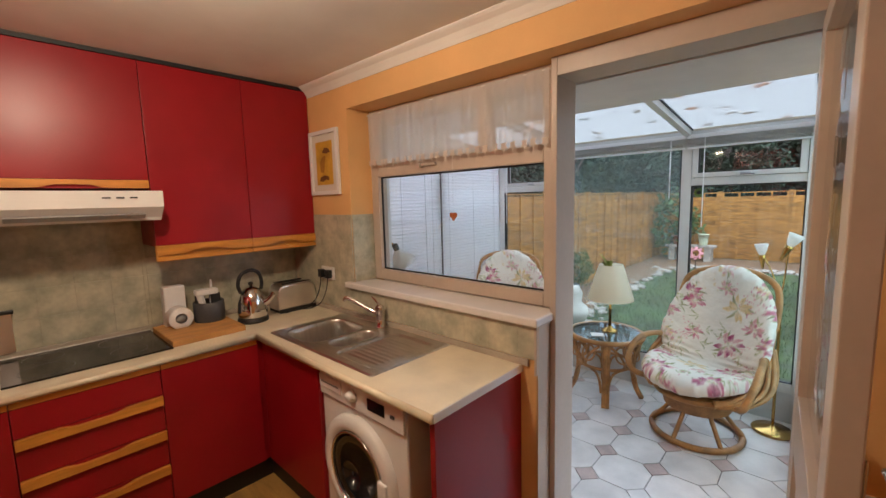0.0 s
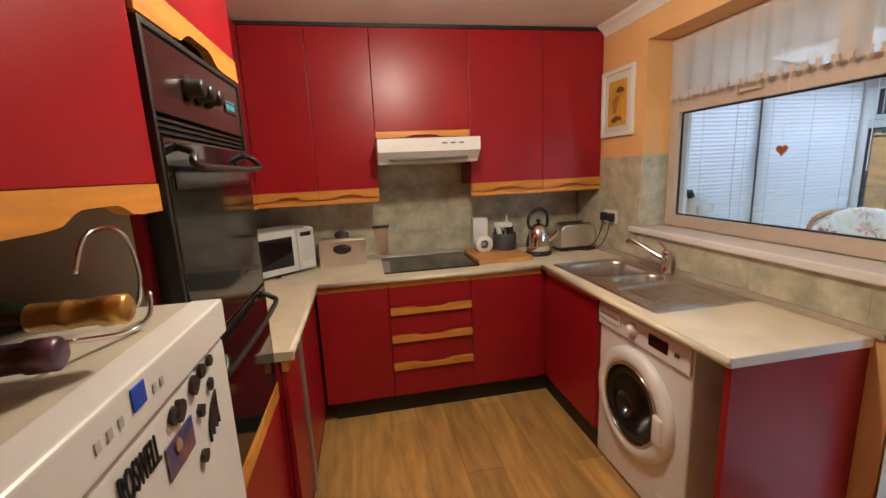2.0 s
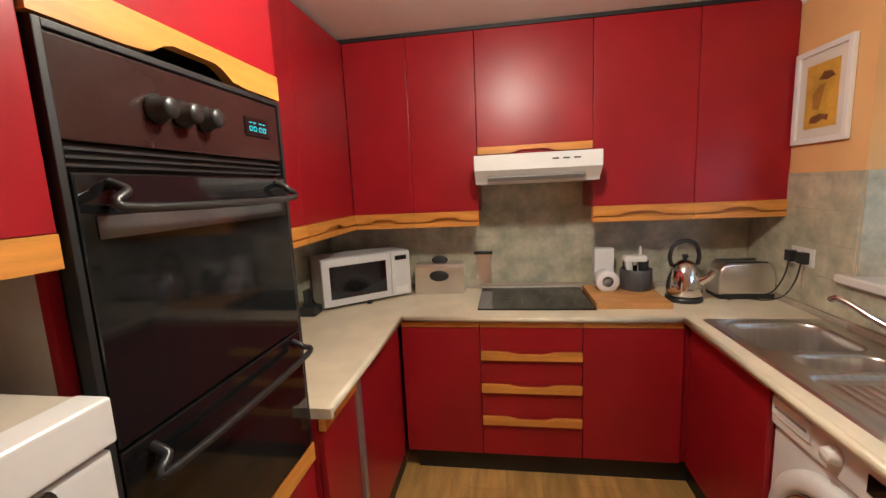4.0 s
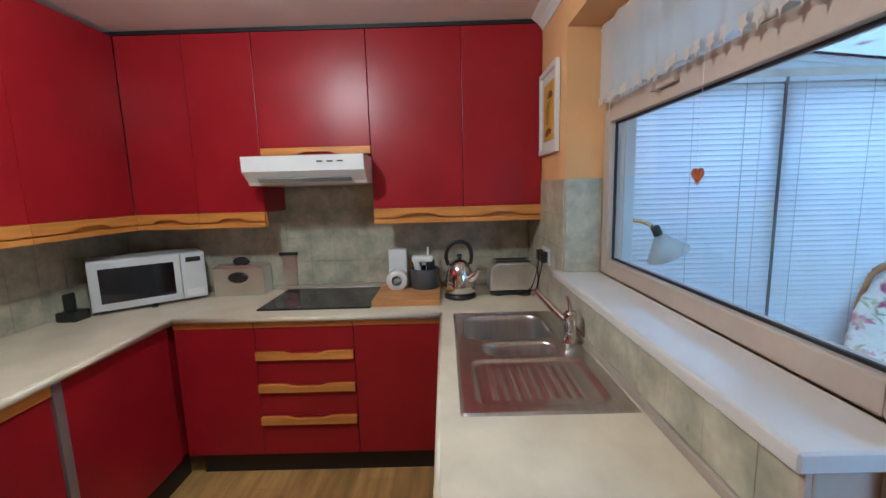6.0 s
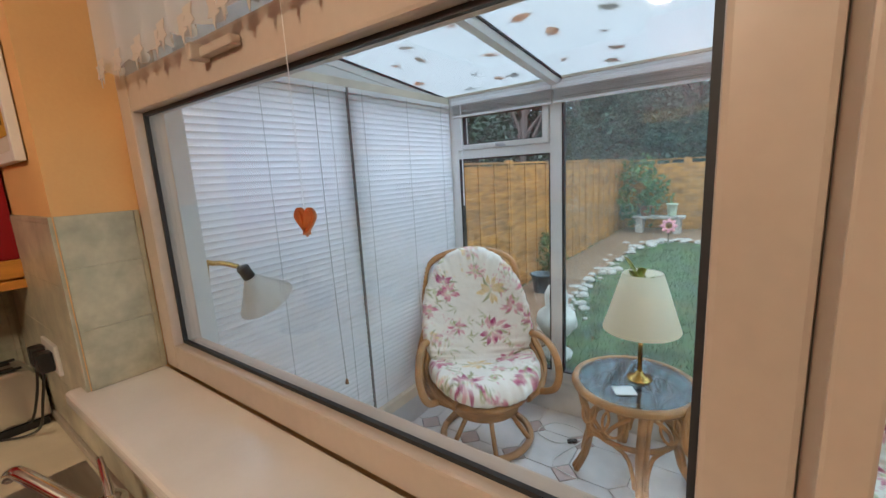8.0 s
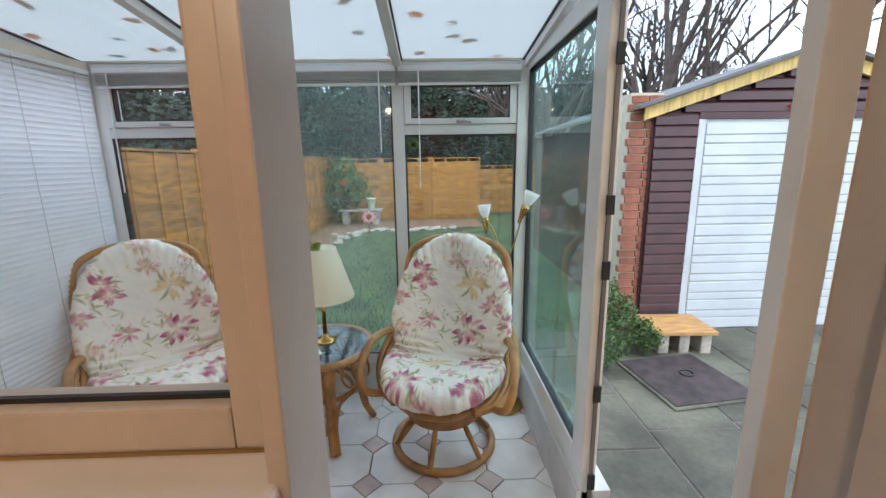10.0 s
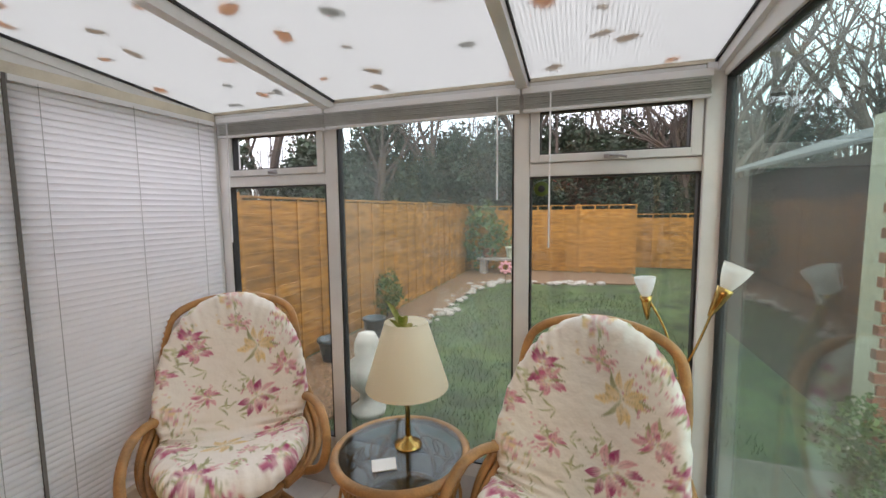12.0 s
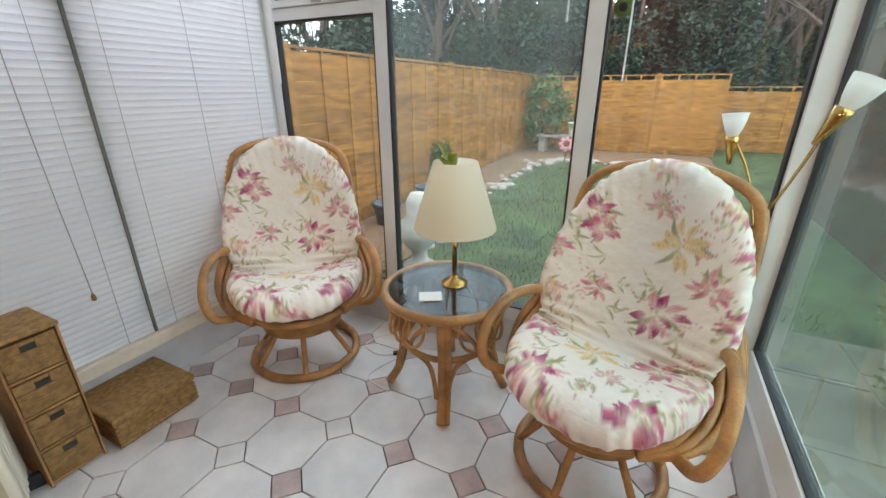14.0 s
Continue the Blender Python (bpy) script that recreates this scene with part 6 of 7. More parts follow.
bb_ = thing("bread_bin", (0.09, -1.80, TOP), "steel bread bin with black oval handles behind the worktop", "bread bin")
part("body", box(-0.06, 0.06, -0.155, 0.155, 0.0, 0.175, 0.006), MATS["polished_steel"], bb_, "", True)
for z, s in ((0.115, 0.045), (0.205, 0.038)):
    ov_ = lathe([(s * 1.35, 0), (s * 1.3, 0.010), (s, 0.014)], 28)
    part("handle", moved(ov_, pose(0.060 if z < 0.2 else 0.0, 0.0, z, 0, 90, 0) @ Matrix.Diagonal((0.55, 1.0, 1, 1))), PLASTICBLK, bb_, "black oval handle", True, True)
part("lid", box(-0.055, 0.05, -0.15, 0.15, 0.1755, 0.186, 0.004), MATS["polished_steel"], bb_, "", True)
kn = thing("pan_scraper", (0.02, -1.53, TOP + 0.032), "black-handled scraper leaning against the tiles", "scraper")
part("blade", moved(box(0.0, 0.004, -0.045, 0.045, 0.0, 0.19), pose(0.0, 0, 0, 0, -2, 0)), MATS["polished_steel"], kn, "steel blade", True)
part("grip", box(-0.004, 0.016, -0.06, 0.055, 0.192, 0.212, 0.005), PLASTICBLK, kn, "", True)
ph = thing("black_scales", (0.56, -2.45, TOP), "small black plastic gadget beside the microwave", "gadget")
part("base", box(-0.05, 0.05, -0.05, 0.05, 0.0, 0.05, 0.01), PLASTICBLK, ph, "", True)
part("stand", box(-0.03, 0.03, -0.02, 0.0, 0.05, 0.14, 0.008), PLASTICBLK, ph, "", True)

sk = thing("wall_socket", (0.455, -0.004, 1.157), "white double wall socket with two black plugs", "socket")
part("plate", box(-0.075, 0.075, -0.012, -0.003, -0.043, 0.043, 0.003), WHITE, sk, "", True)
for sx in (-0.05, 0.033):
    pg = part("plug", box(sx - 0.022, sx + 0.022, -0.045, -0.0125, -0.03, 0.025, 0.006), PLASTICBLK, sk, "black plug", True)
part("flex", tube([(-0.05, -0.035, -0.028), (-0.055, -0.045, -0.10), (-0.10, -0.06, -0.19), (-0.20, -0.07, -0.246), (-0.22, -0.10, -0.247)], 0.0035, 6), PLASTICBLK, sk, "black flex", True, True)
part("flex", tube([(0.033, -0.035, -0.028), (0.03, -0.05, -0.11), (-0.03, -0.06, -0.20), (-0.12, -0.09, -0.246), (-0.17, -0.16, -0.247), (-0.14, -0.25, -0.247)], 0.0035, 6), PLASTICBLK, sk, "black flex", True, True)

pic = thing("framed_picture", (0.487, -0.003, 1.675), "white framed picture in yellow ochre hung on the wall", "picture")
part("frame", boxes([(-0.165, -0.14, -0.02, 0, 0, 0.41), (0.14, 0.165, -0.02, 0, 0, 0.41), (-0.14, 0.14, -0.02, 0, 0, 0.025), (-0.14, 0.14, -0.02, 0, 0.385, 0.41)], 0.003), WHITE, pic, "white wooden frame", True)
part("mount", box(-0.14, 0.14, -0.008, 0, 0.025, 0.385), mat("ivory_card", (0.70, 0.66, 0.58), 0.8, var=0.03), pic, "ivory mount", True)
art = part("print", box(-0.095, 0.095, -0.010, -0.0085, 0.065, 0.34), mat("ochre_print", (0.62, 0.36, 0.04), 0.6, var=0.25, scale=6), pic, "ochre yellow print", True)
INK = mat("umber_ink", (0.17, 0.07, 0.02), 0.7, var=0.2)
part("drawn_shape", moved(outline([(-0.02, 0.27), (0.01, 0.30), (0.05, 0.295), (0.075, 0.27), (0.03, 0.262)], 0.0012, "y"), Matrix.Translation((0, -0.0115, 0))), INK, art, "", True)
part("drawn_shape", moved(outline([(-0.06, 0.09), (-0.02, 0.085), (0.02, 0.10), (0.045, 0.09), (0.05, 0.115), (0.0, 0.125), (-0.05, 0.115)], 0.0012, "y"), Matrix.Translation((0, -0.0115, 0))), INK, art, "", True)
part("drawn_shape", moved(outline([(-0.045, 0.15), (-0.01, 0.14), (0.005, 0.19), (0.02, 0.25), (-0.015, 0.245), (-0.05, 0.21)], 0.0012, "y"), Matrix.Translation((0, -0.0115, 0))), mat("tan_ink", (0.42, 0.20, 0.03), 0.7, var=0.2), art, "", True)

# ---- wall tiles and floor planks ----
def tiled(name, parent_at, label, rows, axis, face, size=0.149):
    """Square tiles set flat on a wall; rows are (u0, u1, z0, z1) patches."""
    ob = thing(name, parent_at, label, "tiles", kind="structure")
    cache = {}
    for u0, u1, z0, z1 in rows:
        if axis != "x":
            lo, hi = (face - 0.004, face) if axis == "-y" else (face, face + 0.004)
            part("grout_bed", box(u0, u1, lo, hi, z0, z1), GROUT, ob)
        elif face > 0.5:
            part("grout_bed", box(face, face + 0.004, u0, u1, z0, z1), GROUT, ob)
    for u0, u1, z0, z1 in rows:
        u = u0
        while u < u1 - 0.01:
            w = min(size, u1 - u)
            z = z0
            while z < z1 - 0.01:
                h = min(size, z1 - z)
                key = (round(w, 3), round(h, 3))
                if key not in cache:
                    b = box(-0.007 if axis != "x" else 0.0, 0.0 if axis != "x" else 0.007, 0.0004, w - 0.0004, 0.0004, h - 0.0004, 0.0006, seg=1)
                    me = bpy.data.meshes.new("tile")
                    b.to_mesh(me)
                    b.free()
                    me.materials.append(TILE)
                    cache[key] = me
                s = new("tile", cache[key])
                s.parent = ob
                if axis == "x":
                    m = Matrix.Translation((face, u, z))
                elif axis == "-y":
                    m = Matrix.Translation((u, face, z)) @ Matrix(((0, 1, 0, 0), (1, 0, 0, 0), (0, 0, 1, 0), (0, 0, 0, 1)))
                elif axis == "+y":
                    m = Matrix.Translation((u, face, z)) @ Matrix(((0, 1, 0, 0), (-1, 0, 0, 0), (0, 0, 1, 0), (0, 0, 0, 1)))
                s.matrix_basis = W[ob].inverted() @ m
                z += size
            u += size
    return ob


tiled("wall_tiles_west", (0.0, -1.2, 0.935), "sage grey stone-effect tiles behind the hob", [(-2.55, -1.54, 0.936, 1.334), (-1.54, -0.925, 0.936, 1.555), (-0.925, -0.018, 0.936, 1.334)], "x", 0.0003)
tiled("wall_tiles_north", (0.4, 0.0, 0.935), "sage grey stone-effect tiles beside and below the window", [(0.008, 0.74, 0.936, 1.546), (0.74, 2.018, 0.936, 1.085)], "-y", -0.0003)
tiled("wall_tiles_south", (0.7, SOUTH, 0.905), "sage grey stone-effect tiles along the worktop", [(0.01, 1.49, 0.906, 1.334)], "+y", SOUTH + 0.0003)
ob_ = tiled("wall_tiles_reveal", (0.74, 0.08, 1.14), "sage grey stone-effect tiles lining the window reveal", [(0.002, 0.163, 1.126, 1.546)], "x", 0.7403)
structure("tile_edge_trim", boxes([(2.0185, 2.0305, -0.012, -0.001, 0.87, 1.085)], 0.002), CREAMPAINT, "cream corner trim at the end of the tiles", "trim")

fl_ = thing("floor_planks", (1.5, -1.2, -0.012), "warm oak laminate floor planks", "floor", kind="structure")
ME_P = {}
rpl = random.Random(9)
y = SOUTH + 0.002
row = 0
while y < 0.0:
    h = min(0.19, 0.0 - y)
    x = 0.0 - rpl.uniform(0, 1.2)
    while x < EAST:
        x0, x1 = max(0.0, x), min(EAST, x + 1.26)
        if x1 - x0 > 0.02:
            key = (round(x1 - x0, 3), round(h, 3))
            if key not in ME_P:
                b = box(0.0006, x1 - x0 - 0.0006, 0.0006, h - 0.0006, 0, 0.012, 0.0008, seg=1)
                me = bpy.data.meshes.new("plank")
                b.to_mesh(me)
                b.free()
                me.materials.append(PLANK)
                ME_P[key] = me
            s = new("plank", ME_P[key])
            s.parent = fl_
            s.matrix_basis = W[fl_].inverted() @ Matrix.Translation((x0, y, -0.012))
        x += 1.26
    y += 0.19
    row += 1

# ---- garden ----
GZ = -0.19
gb = bmesh.new()
gn = 40
def ground_z(x, y):
    d = max(abs(x - 1.5) - 8, abs(y - 5) - 8, 0)
    return GZ + 0.02 * noise.noise(Vector((x * 0.6, y * 0.6, 0))) * (1 if y > 2.7 else 0) - 0.002 * d
steps = [-400, -120, -50, -25, -16, -12, -9, -7] + [-6 + 0.5 * i for i in range(45)] + [18, 22, 30, 50, 120, 400]
gv = [[gb.verts.new((1.5 + x, y, ground_z(1.5 + x, y))) for y in steps] for x in steps]
for i in range(len(steps) - 1):
    for j in range(len(steps) - 1):
        gb.faces.new((gv[i][j], gv[i + 1][j], gv[i + 1][j + 1], gv[i][j + 1]))
structure("ground", gb, GRASS, "damp green lawn with worn patches", "ground", True)

# blades of grass where the lawn is seen nearest
rg = random.Random(3)
gv2, gf2 = [], []
for i in range(14000):
    x, y = rg.uniform(-0.75, 3.6), 2.55 + 6.6 * rg.random() ** 1.3
    if x > 2.9 and y < 3.6:
        continue
    h, a, w = rg.uniform(0.025, 0.07), rg.uniform(0, 6.28), rg.uniform(0.003, 0.006)
    z = ground_z(x, y)
    dx, dy = w * math.cos(a), w * math.sin(a)
    lx, ly = rg.uniform(-0.03, 0.03), rg.uniform(-0.03, 0.03)
    k = len(gv2)
    gv2 += [(x - dx, y - dy, z - 0.005), (x + dx, y + dy, z - 0.005), (x + lx, y + ly, z + h)]
    gf2.append((k, k + 1, k + 2))
gme = bpy.data.meshes.new("grass_blades")
gme.from_pydata(gv2, [], gf2)
gme.materials.append(mat("grass_blade", (0.045, 0.09, 0.02), 0.7, var=0.5, scale=2))
tagged(new("grass", gme), "short damp grass blades of the lawn", "grass", kind="stuff")


def fence_run(p0, p1, n, h0, label, drop=0.0):
    """Fence panels of upright boards with a capping rail, between posts."""
    d = (Vector(p1) - Vector(p0))
    L = d.length / n
    d.normalize()
    az = math.degrees(math.atan2(d.y, d.x))
    me = None
    for k in range(n):
        q = Vector(p0) + d * (L * k)
        ob = thing("fence_panel", (q.x, q.y, GZ - 0.01), label, "fence", "garden fence panels", rz=az)
        hh = h0 - drop * k
        part("post", box(-0.045, 0.045, -0.045, 0.045, 0, hh + 0.05, 0.005), FENCE, ob, "", True)
        part("capping", box(0.045, L - 0.045, -0.035, 0.035, hh, hh + 0.025, 0.003), FENCE, ob, "", True)
        if me is None:
            b = box(0.046, L - 0.046, -0.006, 0.006, 0.0, 0.15, 0.002, seg=1)
            me = bpy.data.meshes.new("board")
            b.to_mesh(me)
            b.free()
            me.materials.append(FENCE)
        z, i = 0.04, 0
        while z < hh - 0.14:
            s = new("board", me)
            s.parent = ob
            s.matrix_basis = Matrix.Translation((0, 0.004, z)) @ pose(0, 0, 0, 5, 0, 0.15 * (i % 3 - 1))
            z += 0.128
            i += 1
        for fx in (0.045, L * 0.27, L * 0.5, L * 0.73, L - 0.085):
            part("batten", box(fx, fx + 0.04, -0.032, -0.012, 0.03, hh - 0.001, 0.002), FENCE, ob, "", True)


FL = "orange-stained overlap timber fence panel with capping rail"
fence_run((-0.70, -1.9), (-0.70, 12.0), 8, 1.87, FL, 0.0)
fence_run((-0.70, 12.0), (3.75, 12.0), 3, 1.82, "orange-stained timber fence panel across the garden end")
fence_run((3.75, 13.3), (9.4, 13.3), 3, 1.56, "weathered brown timber fence panel in shade")

# gravel bed, stones and pots along the fence
rs = random.Random(11)
STONEME = []
for k in range(5):
    b = bmesh.new()
    bmesh.ops.create_icosphere(b, subdivisions=2, radius=1)
    for v in b.verts:
        v.co *= 1 + 0.28 * noise.noise(v.co * 1.3 + Vector((k * 5, 0, 0)))
        v.co.z *= 0.55
    m = bpy.data.meshes.new("stone")
    b.to_mesh(m)
    b.free()
    m.materials.append(STONE)
    STONEME.append(m)
EDGE = spline([(x, y, 0) for x, y in ((0.5, 3.6), (0.35, 4.4), (0.14, 5.6), (0.13, 6.6), (0.12, 7.9), (0.28, 9.4), (0.75, 10.2), (1.5, 9.95), (2.8, 10.3))], 12)
for i in range(110):
    c = EDGE[int(rs.random() ** 0.8 * (len(EDGE) - 1))]
    x, y = c.x + rs.gauss(0, 0.10), c.y + rs.gauss(0, 0.10)
    s = rs.uniform(0.03, 0.10)
    o = new("border_stone", rs.choice(STONEME))
    o.matrix_basis = pose(x, y, ground_z(x, y) + s * 0.25, 0, 0, rs.uniform(0, 360)) @ Matrix.Diagonal((s, s * 1.2, s, 1))
    tagged(o, "pale rough stone edging the flower bed", "stone", "border stones")
bed = bmesh.new()
bpts = [(-0.66, 2.6), (0.3, 2.6), (0.45, 3.6), (0.30, 4.4), (0.10, 5.6), (0.10, 7.9), (0.26, 9.4), (0.75, 10.15), (1.5, 9.95), (2.8, 10.3), (3.6, 10.4), (3.6, 11.9), (-0.66, 11.9)]
structure("flower_bed", moved(outline(bpts, 0.03, "z"), Matrix.Translation((0, 0, GZ + 0.0))), mat("bark_mulch", (0.17, 0.10, 0.055), 0.95, var=0.5, scale=30, bump=0.8, bscale=60), "bare gravel and bark bed along the fence", "flower bed")


def pot(at, r, h, m, label):
    ob = thing("plant_pot", at, label, "plant pot", "garden pots")
    part("pot", lathe([(r * 0.7, 0), (r * 0.78, h * 0.3), (r * 0.95, h * 0.9), (r * 1.06, h * 0.9), (r * 1.06, h), (r * 0.92, h), (r * 0.85, h * 0.85)], 20), m, ob, "", True, True)
    return ob


TERRA = mat("terracotta", (0.30, 0.12, 0.07), 0.8, var=0.2)
DARKP = mat("dark_blue_glaze", (0.03, 0.05, 0.06), 0.3, var=0.2)
pot((-0.02, 11.2, GZ + 0.45), 0.16, 0.25, TERRA, "brown clay pot on the garden bench")
pot((0.57, 11.2, GZ + 0.45), 0.13, 0.30, mat("pale_green_glaze", (0.50, 0.55, 0.40), 0.4), "pale green glazed pot on the garden bench")
pot((-0.35, 4.3, GZ), 0.17, 0.28, DARKP, "dark blue glazed pot in the bed")
pot((-0.30, 5.2, GZ), 0.15, 0.30, DARKP, "dark blue glazed pot by the fence")
bench0 = thing("garden_bench", (0.28, 11.2, GZ), "low stone bench carrying pots at the garden end", "bench")
part("slab", box(-0.58, 0.58, -0.2, 0.2, 0.39, 0.45, 0.01), STONE, bench0, "", True)
for sx in (-0.42, 0.42):
    part("support", box(sx - 0.08, sx + 0.08, -0.17, 0.17, 0, 0.39, 0.01), STONE, bench0, "", True)
fp = thing("flower_ornament", (0.72, 9.6, GZ), "pink flower-shaped bird dish on a stake", "ornament")
part("dish", moved(ring(0, 0, 0, 0.09, 0.025, n=20), pose(0, 0, 0.42, 70, 0, 0)), PINK, fp, "", True, True)
for k in range(8):
    a = 2 * math.pi * k / 8
    b = bmesh.new()
    bmesh.ops.create_icosphere(b, subdivisions=2, radius=0.04)
    part("petal", moved(b, pose(0, 0, 0.42, 70, 0, 0) @ Matrix.Translation((0.125 * math.cos(a), 0.125 * math.sin(a), 0)) @ Matrix.Diagonal((1, 1, 0.4, 1))), PINK, fp, "", True, True)
part("stake", tube([(0, 0, 0), (0, 0.02, 0.42)], 0.01), BARK, fp, "", True)
urn = thing("stone_urn", (0.62, 3.35, GZ), "pale weathered stone ornament behind the misted pane", "ornament")
part("body", lathe([(0.14, 0), (0.15, 0.05), (0.08, 0.1), (0.07, 0.18), (0.14, 0.26), (0.19, 0.36), (0.17, 0.44), (0.10, 0.50), (0.11, 0.62), (0.07, 0.70)], 20), mat("pale_stone", (0.52, 0.49, 0.43), 0.8, var=0.2), urn, "", True, True)

# ---- trees and woods ----
def bare_tree(seed, height, spread):
    """Tapered trunk and forking limbs; returns trunk and twig meshes."""
    r = random.Random(seed)
    trunk, twigs = bmesh.new(), bmesh.new()
    def grow(p, d, length, rad, depth):
        pts = [p]
        for k in range(3):
            d = (d + Vector((r.gauss(0, 0.12), r.gauss(0, 0.12), r.gauss(0.03, 0.06)))).normalized()
            pts.append(pts[-1] + d * length / 3)
        tube(pts, (rad, rad * 0.62), 6 if depth < 2 else 4, 2 if depth < 2 else 1, False, trunk if depth < 2 else twigs)
        if depth >= 4:
            return
        for k in range(r.choice((3, 3, 4)) if depth else 5):
            t = r.uniform(0.45, 1.0)
            i = min(2, int(t * 3))
            q = pts[i].lerp(pts[i + 1], t * 3 - i)
            nd = (d + spread * Vector((r.gauss(0, 0.6), r.gauss(0, 0.6), r.uniform(-0.1, 0.6)))).normalized()
            grow(q, nd, length * r.uniform(0.55, 0.75), rad * 0.5 * r.uniform(0.7, 1), depth + 1)
    grow(Vector((0, 0, 0)), Vector((0, 0, 1)), height * 0.5, height * 0.018, 0)
    out = []
    for nm, b in (("trunk", trunk), ("branchwork", twigs)):
        m = bpy.data.meshes.new(nm)
        b.to_mesh(m)
        b.free()
        m.materials.append(BARK)
        out.append(m)
    return out


rt = random.Random(21)
KINDS = [bare_tree(s, 7.5, 0.9) for s in (2, 5, 9)]
def tree_at(x, y, s, k):
    ob = thing("bare_tree", (x, y, GZ - 0.02), "leafless winter tree with fine dark twigs beyond the fence", "tree", "bare winter trees")
    for m in KINDS[k]:
        c = new(m.name, m)
        c.parent = ob
        c.matrix_basis = Matrix.Scale(s, 4)
    ob.rotation_euler = (0, 0, rt.uniform(0, 6.28))
for i in range(20):
    tree_at(-9 + i * 1.05 + rt.uniform(-0.4, 0.4), 14.6 + rt.uniform(0, 5), rt.uniform(0.75, 1.25), i % 3)
for x, y, s, k in ((8.2, 13.0, 1.1, 0), (9.6, 12.2, 1.2, 1), (6.6, 14.0, 1.2, 2), (11.5, 14, 1.2, 0), (13.5, 12, 1.1, 1), (5.2, 9.4, 0.95, 1), (6.9, 9.9, 1.15, 0), (8.6, 9.2, 1.05, 2), (10.4, 9.8, 1.1, 1), (4.8, 15.2, 0.9, 2), (-4.5, 8.0, 1.0, 2), (-5.5, 5.0, 1.1, 1), (-5.0, 2.0, 1.0, 0)):
    tree_at(x, y, s, k)


def clump(seed, rx, rz, count, leaf):
    """A mass of many small leaves with an uneven outline and gaps."""
    r = random.Random(seed)
    vs, fs = [], []
    for i in range(count):
        a, b = r.uniform(0, 6.28), math.acos(r.uniform(-1, 1))
        d = Vector((math.sin(b) * math.cos(a), math.sin(b) * math.sin(a), math.cos(b)))
        rad = (0.55 + 0.45 * r.random() ** 0.5) * (0.8 + 0.45 * noise.noise(d * 2.2 + Vector((seed, 0, 0))))
        c = Vector((d.x * rx, d.y * rx, d.z * rz + rz)) * 1.0
        c = Vector((c.x * rad, c.y * rad, (c.z - rz) * rad + rz))
        u = Vector((r.gauss(0, 1), r.gauss(0, 1), r.gauss(0, 1))).normalized() * leaf
        w = u.cross(Vector((r.gauss(0, 1), r.gauss(0, 1), r.gauss(0, 1)))).normalized() * leaf * 0.5
        k = len(vs)
        vs += [c - u, c + w, c + u, c - w]
        fs.append((k, k + 1, k + 2, k + 3))
    me = bpy.data.meshes.new("crown")
    me.from_pydata([tuple(v) for v in vs], [], fs)
    return me


EVERGREEN = mat("evergreen_leaf", (0.022, 0.042, 0.022), 0.7, var=0.5, scale=3)
CROWN = [clump(k, 1.2, 2.3, 5200, 0.085) for k in (1, 2)]
for m in CROWN:
    m.materials.append(EVERGREEN)
for i, (x, y, s) in enumerate(((-3.0, 11.2, 1.0), (-0.6, 11.6, 1.15), (1.2, 12.4, 1.0), (3.4, 13.0, 1.05), (-5.4, 10.0, 1.1), (5.0, 14.4, 1.0), (-7.5, 12.5, 1.3), (-2.0, 13.5, 1.3), (2.4, 15.0, 1.35), (7.3, 15.5, 1.2), (-3.6, 3.2, 0.75), (-3.8, 5.6, 0.9), (-3.2, 8.0, 0.95), (0.3, 14.0, 1.2), (4.2, 12.3, 0.95), (-6.2, 15.2, 1.7), (-3.4, 16.0, 1.55), (-0.8, 15.4, 1.5), (1.5, 16.6, 1.7), (3.8, 15.6, 1.45), (6.1, 16.4, 1.6), (8.8, 15.0, 1.5))):
    ob = thing("evergreen_tree", (x, y + (2.4 if y > 9.5 else 0), GZ - 0.02), "dark evergreen shrub rising behind the fence", "tree", "dark evergreens", rz=i * 67)
    part("trunk", tube([(0, 0, 0), (0.02, 0, 1.2 * s), (0, 0.03, 2.8 * s)], (0.09, 0.03)), BARK, ob, "", True)
    c = new("crown", CROWN[i % 2])
    c.parent = ob
    c.matrix_basis = Matrix.Translation((0, 0, 0.15)) @ Matrix.Diagonal((s, s, s * 0.8, 1))
SHRUBL = clump(8, 0.42, 0.5, 900, 0.04)
SHRUBL.materials.append(LEAF)
for x, y, s, lab in ((-0.55, 3.2, 0.9, "bushy green shrub against the fence"), (-0.25, 11.4, 2.0, "tall thin shrub in the bed corner"), (-0.6, 6.2, 0.8, "low green shrub in the gravel bed"), (4.0, 3.05, 0.45, "low weeds beside the plank seat"), (4.12, 2.98, 0.35, "low weeds by the manhole"), (3.66, 2.75, 0.4, "low weeds at the paving edge"), (3.95, 3.4, 0.6, "leafy weeds by the garage wall")):
    ob = thing("shrub", (x, y, GZ + (0.02 if x < 1 else 0.0)), lab, "shrub", "garden shrubs")
    part("stem", tube([(0, 0, 0), (0.02, 0.01, 0.4 * s)], (0.02 * s, 0.008)), BARK, ob, "", True)
    c = new("leaves", SHRUBL)
    c.parent = ob
    c.matrix_basis = Matrix.Scale(s, 4)
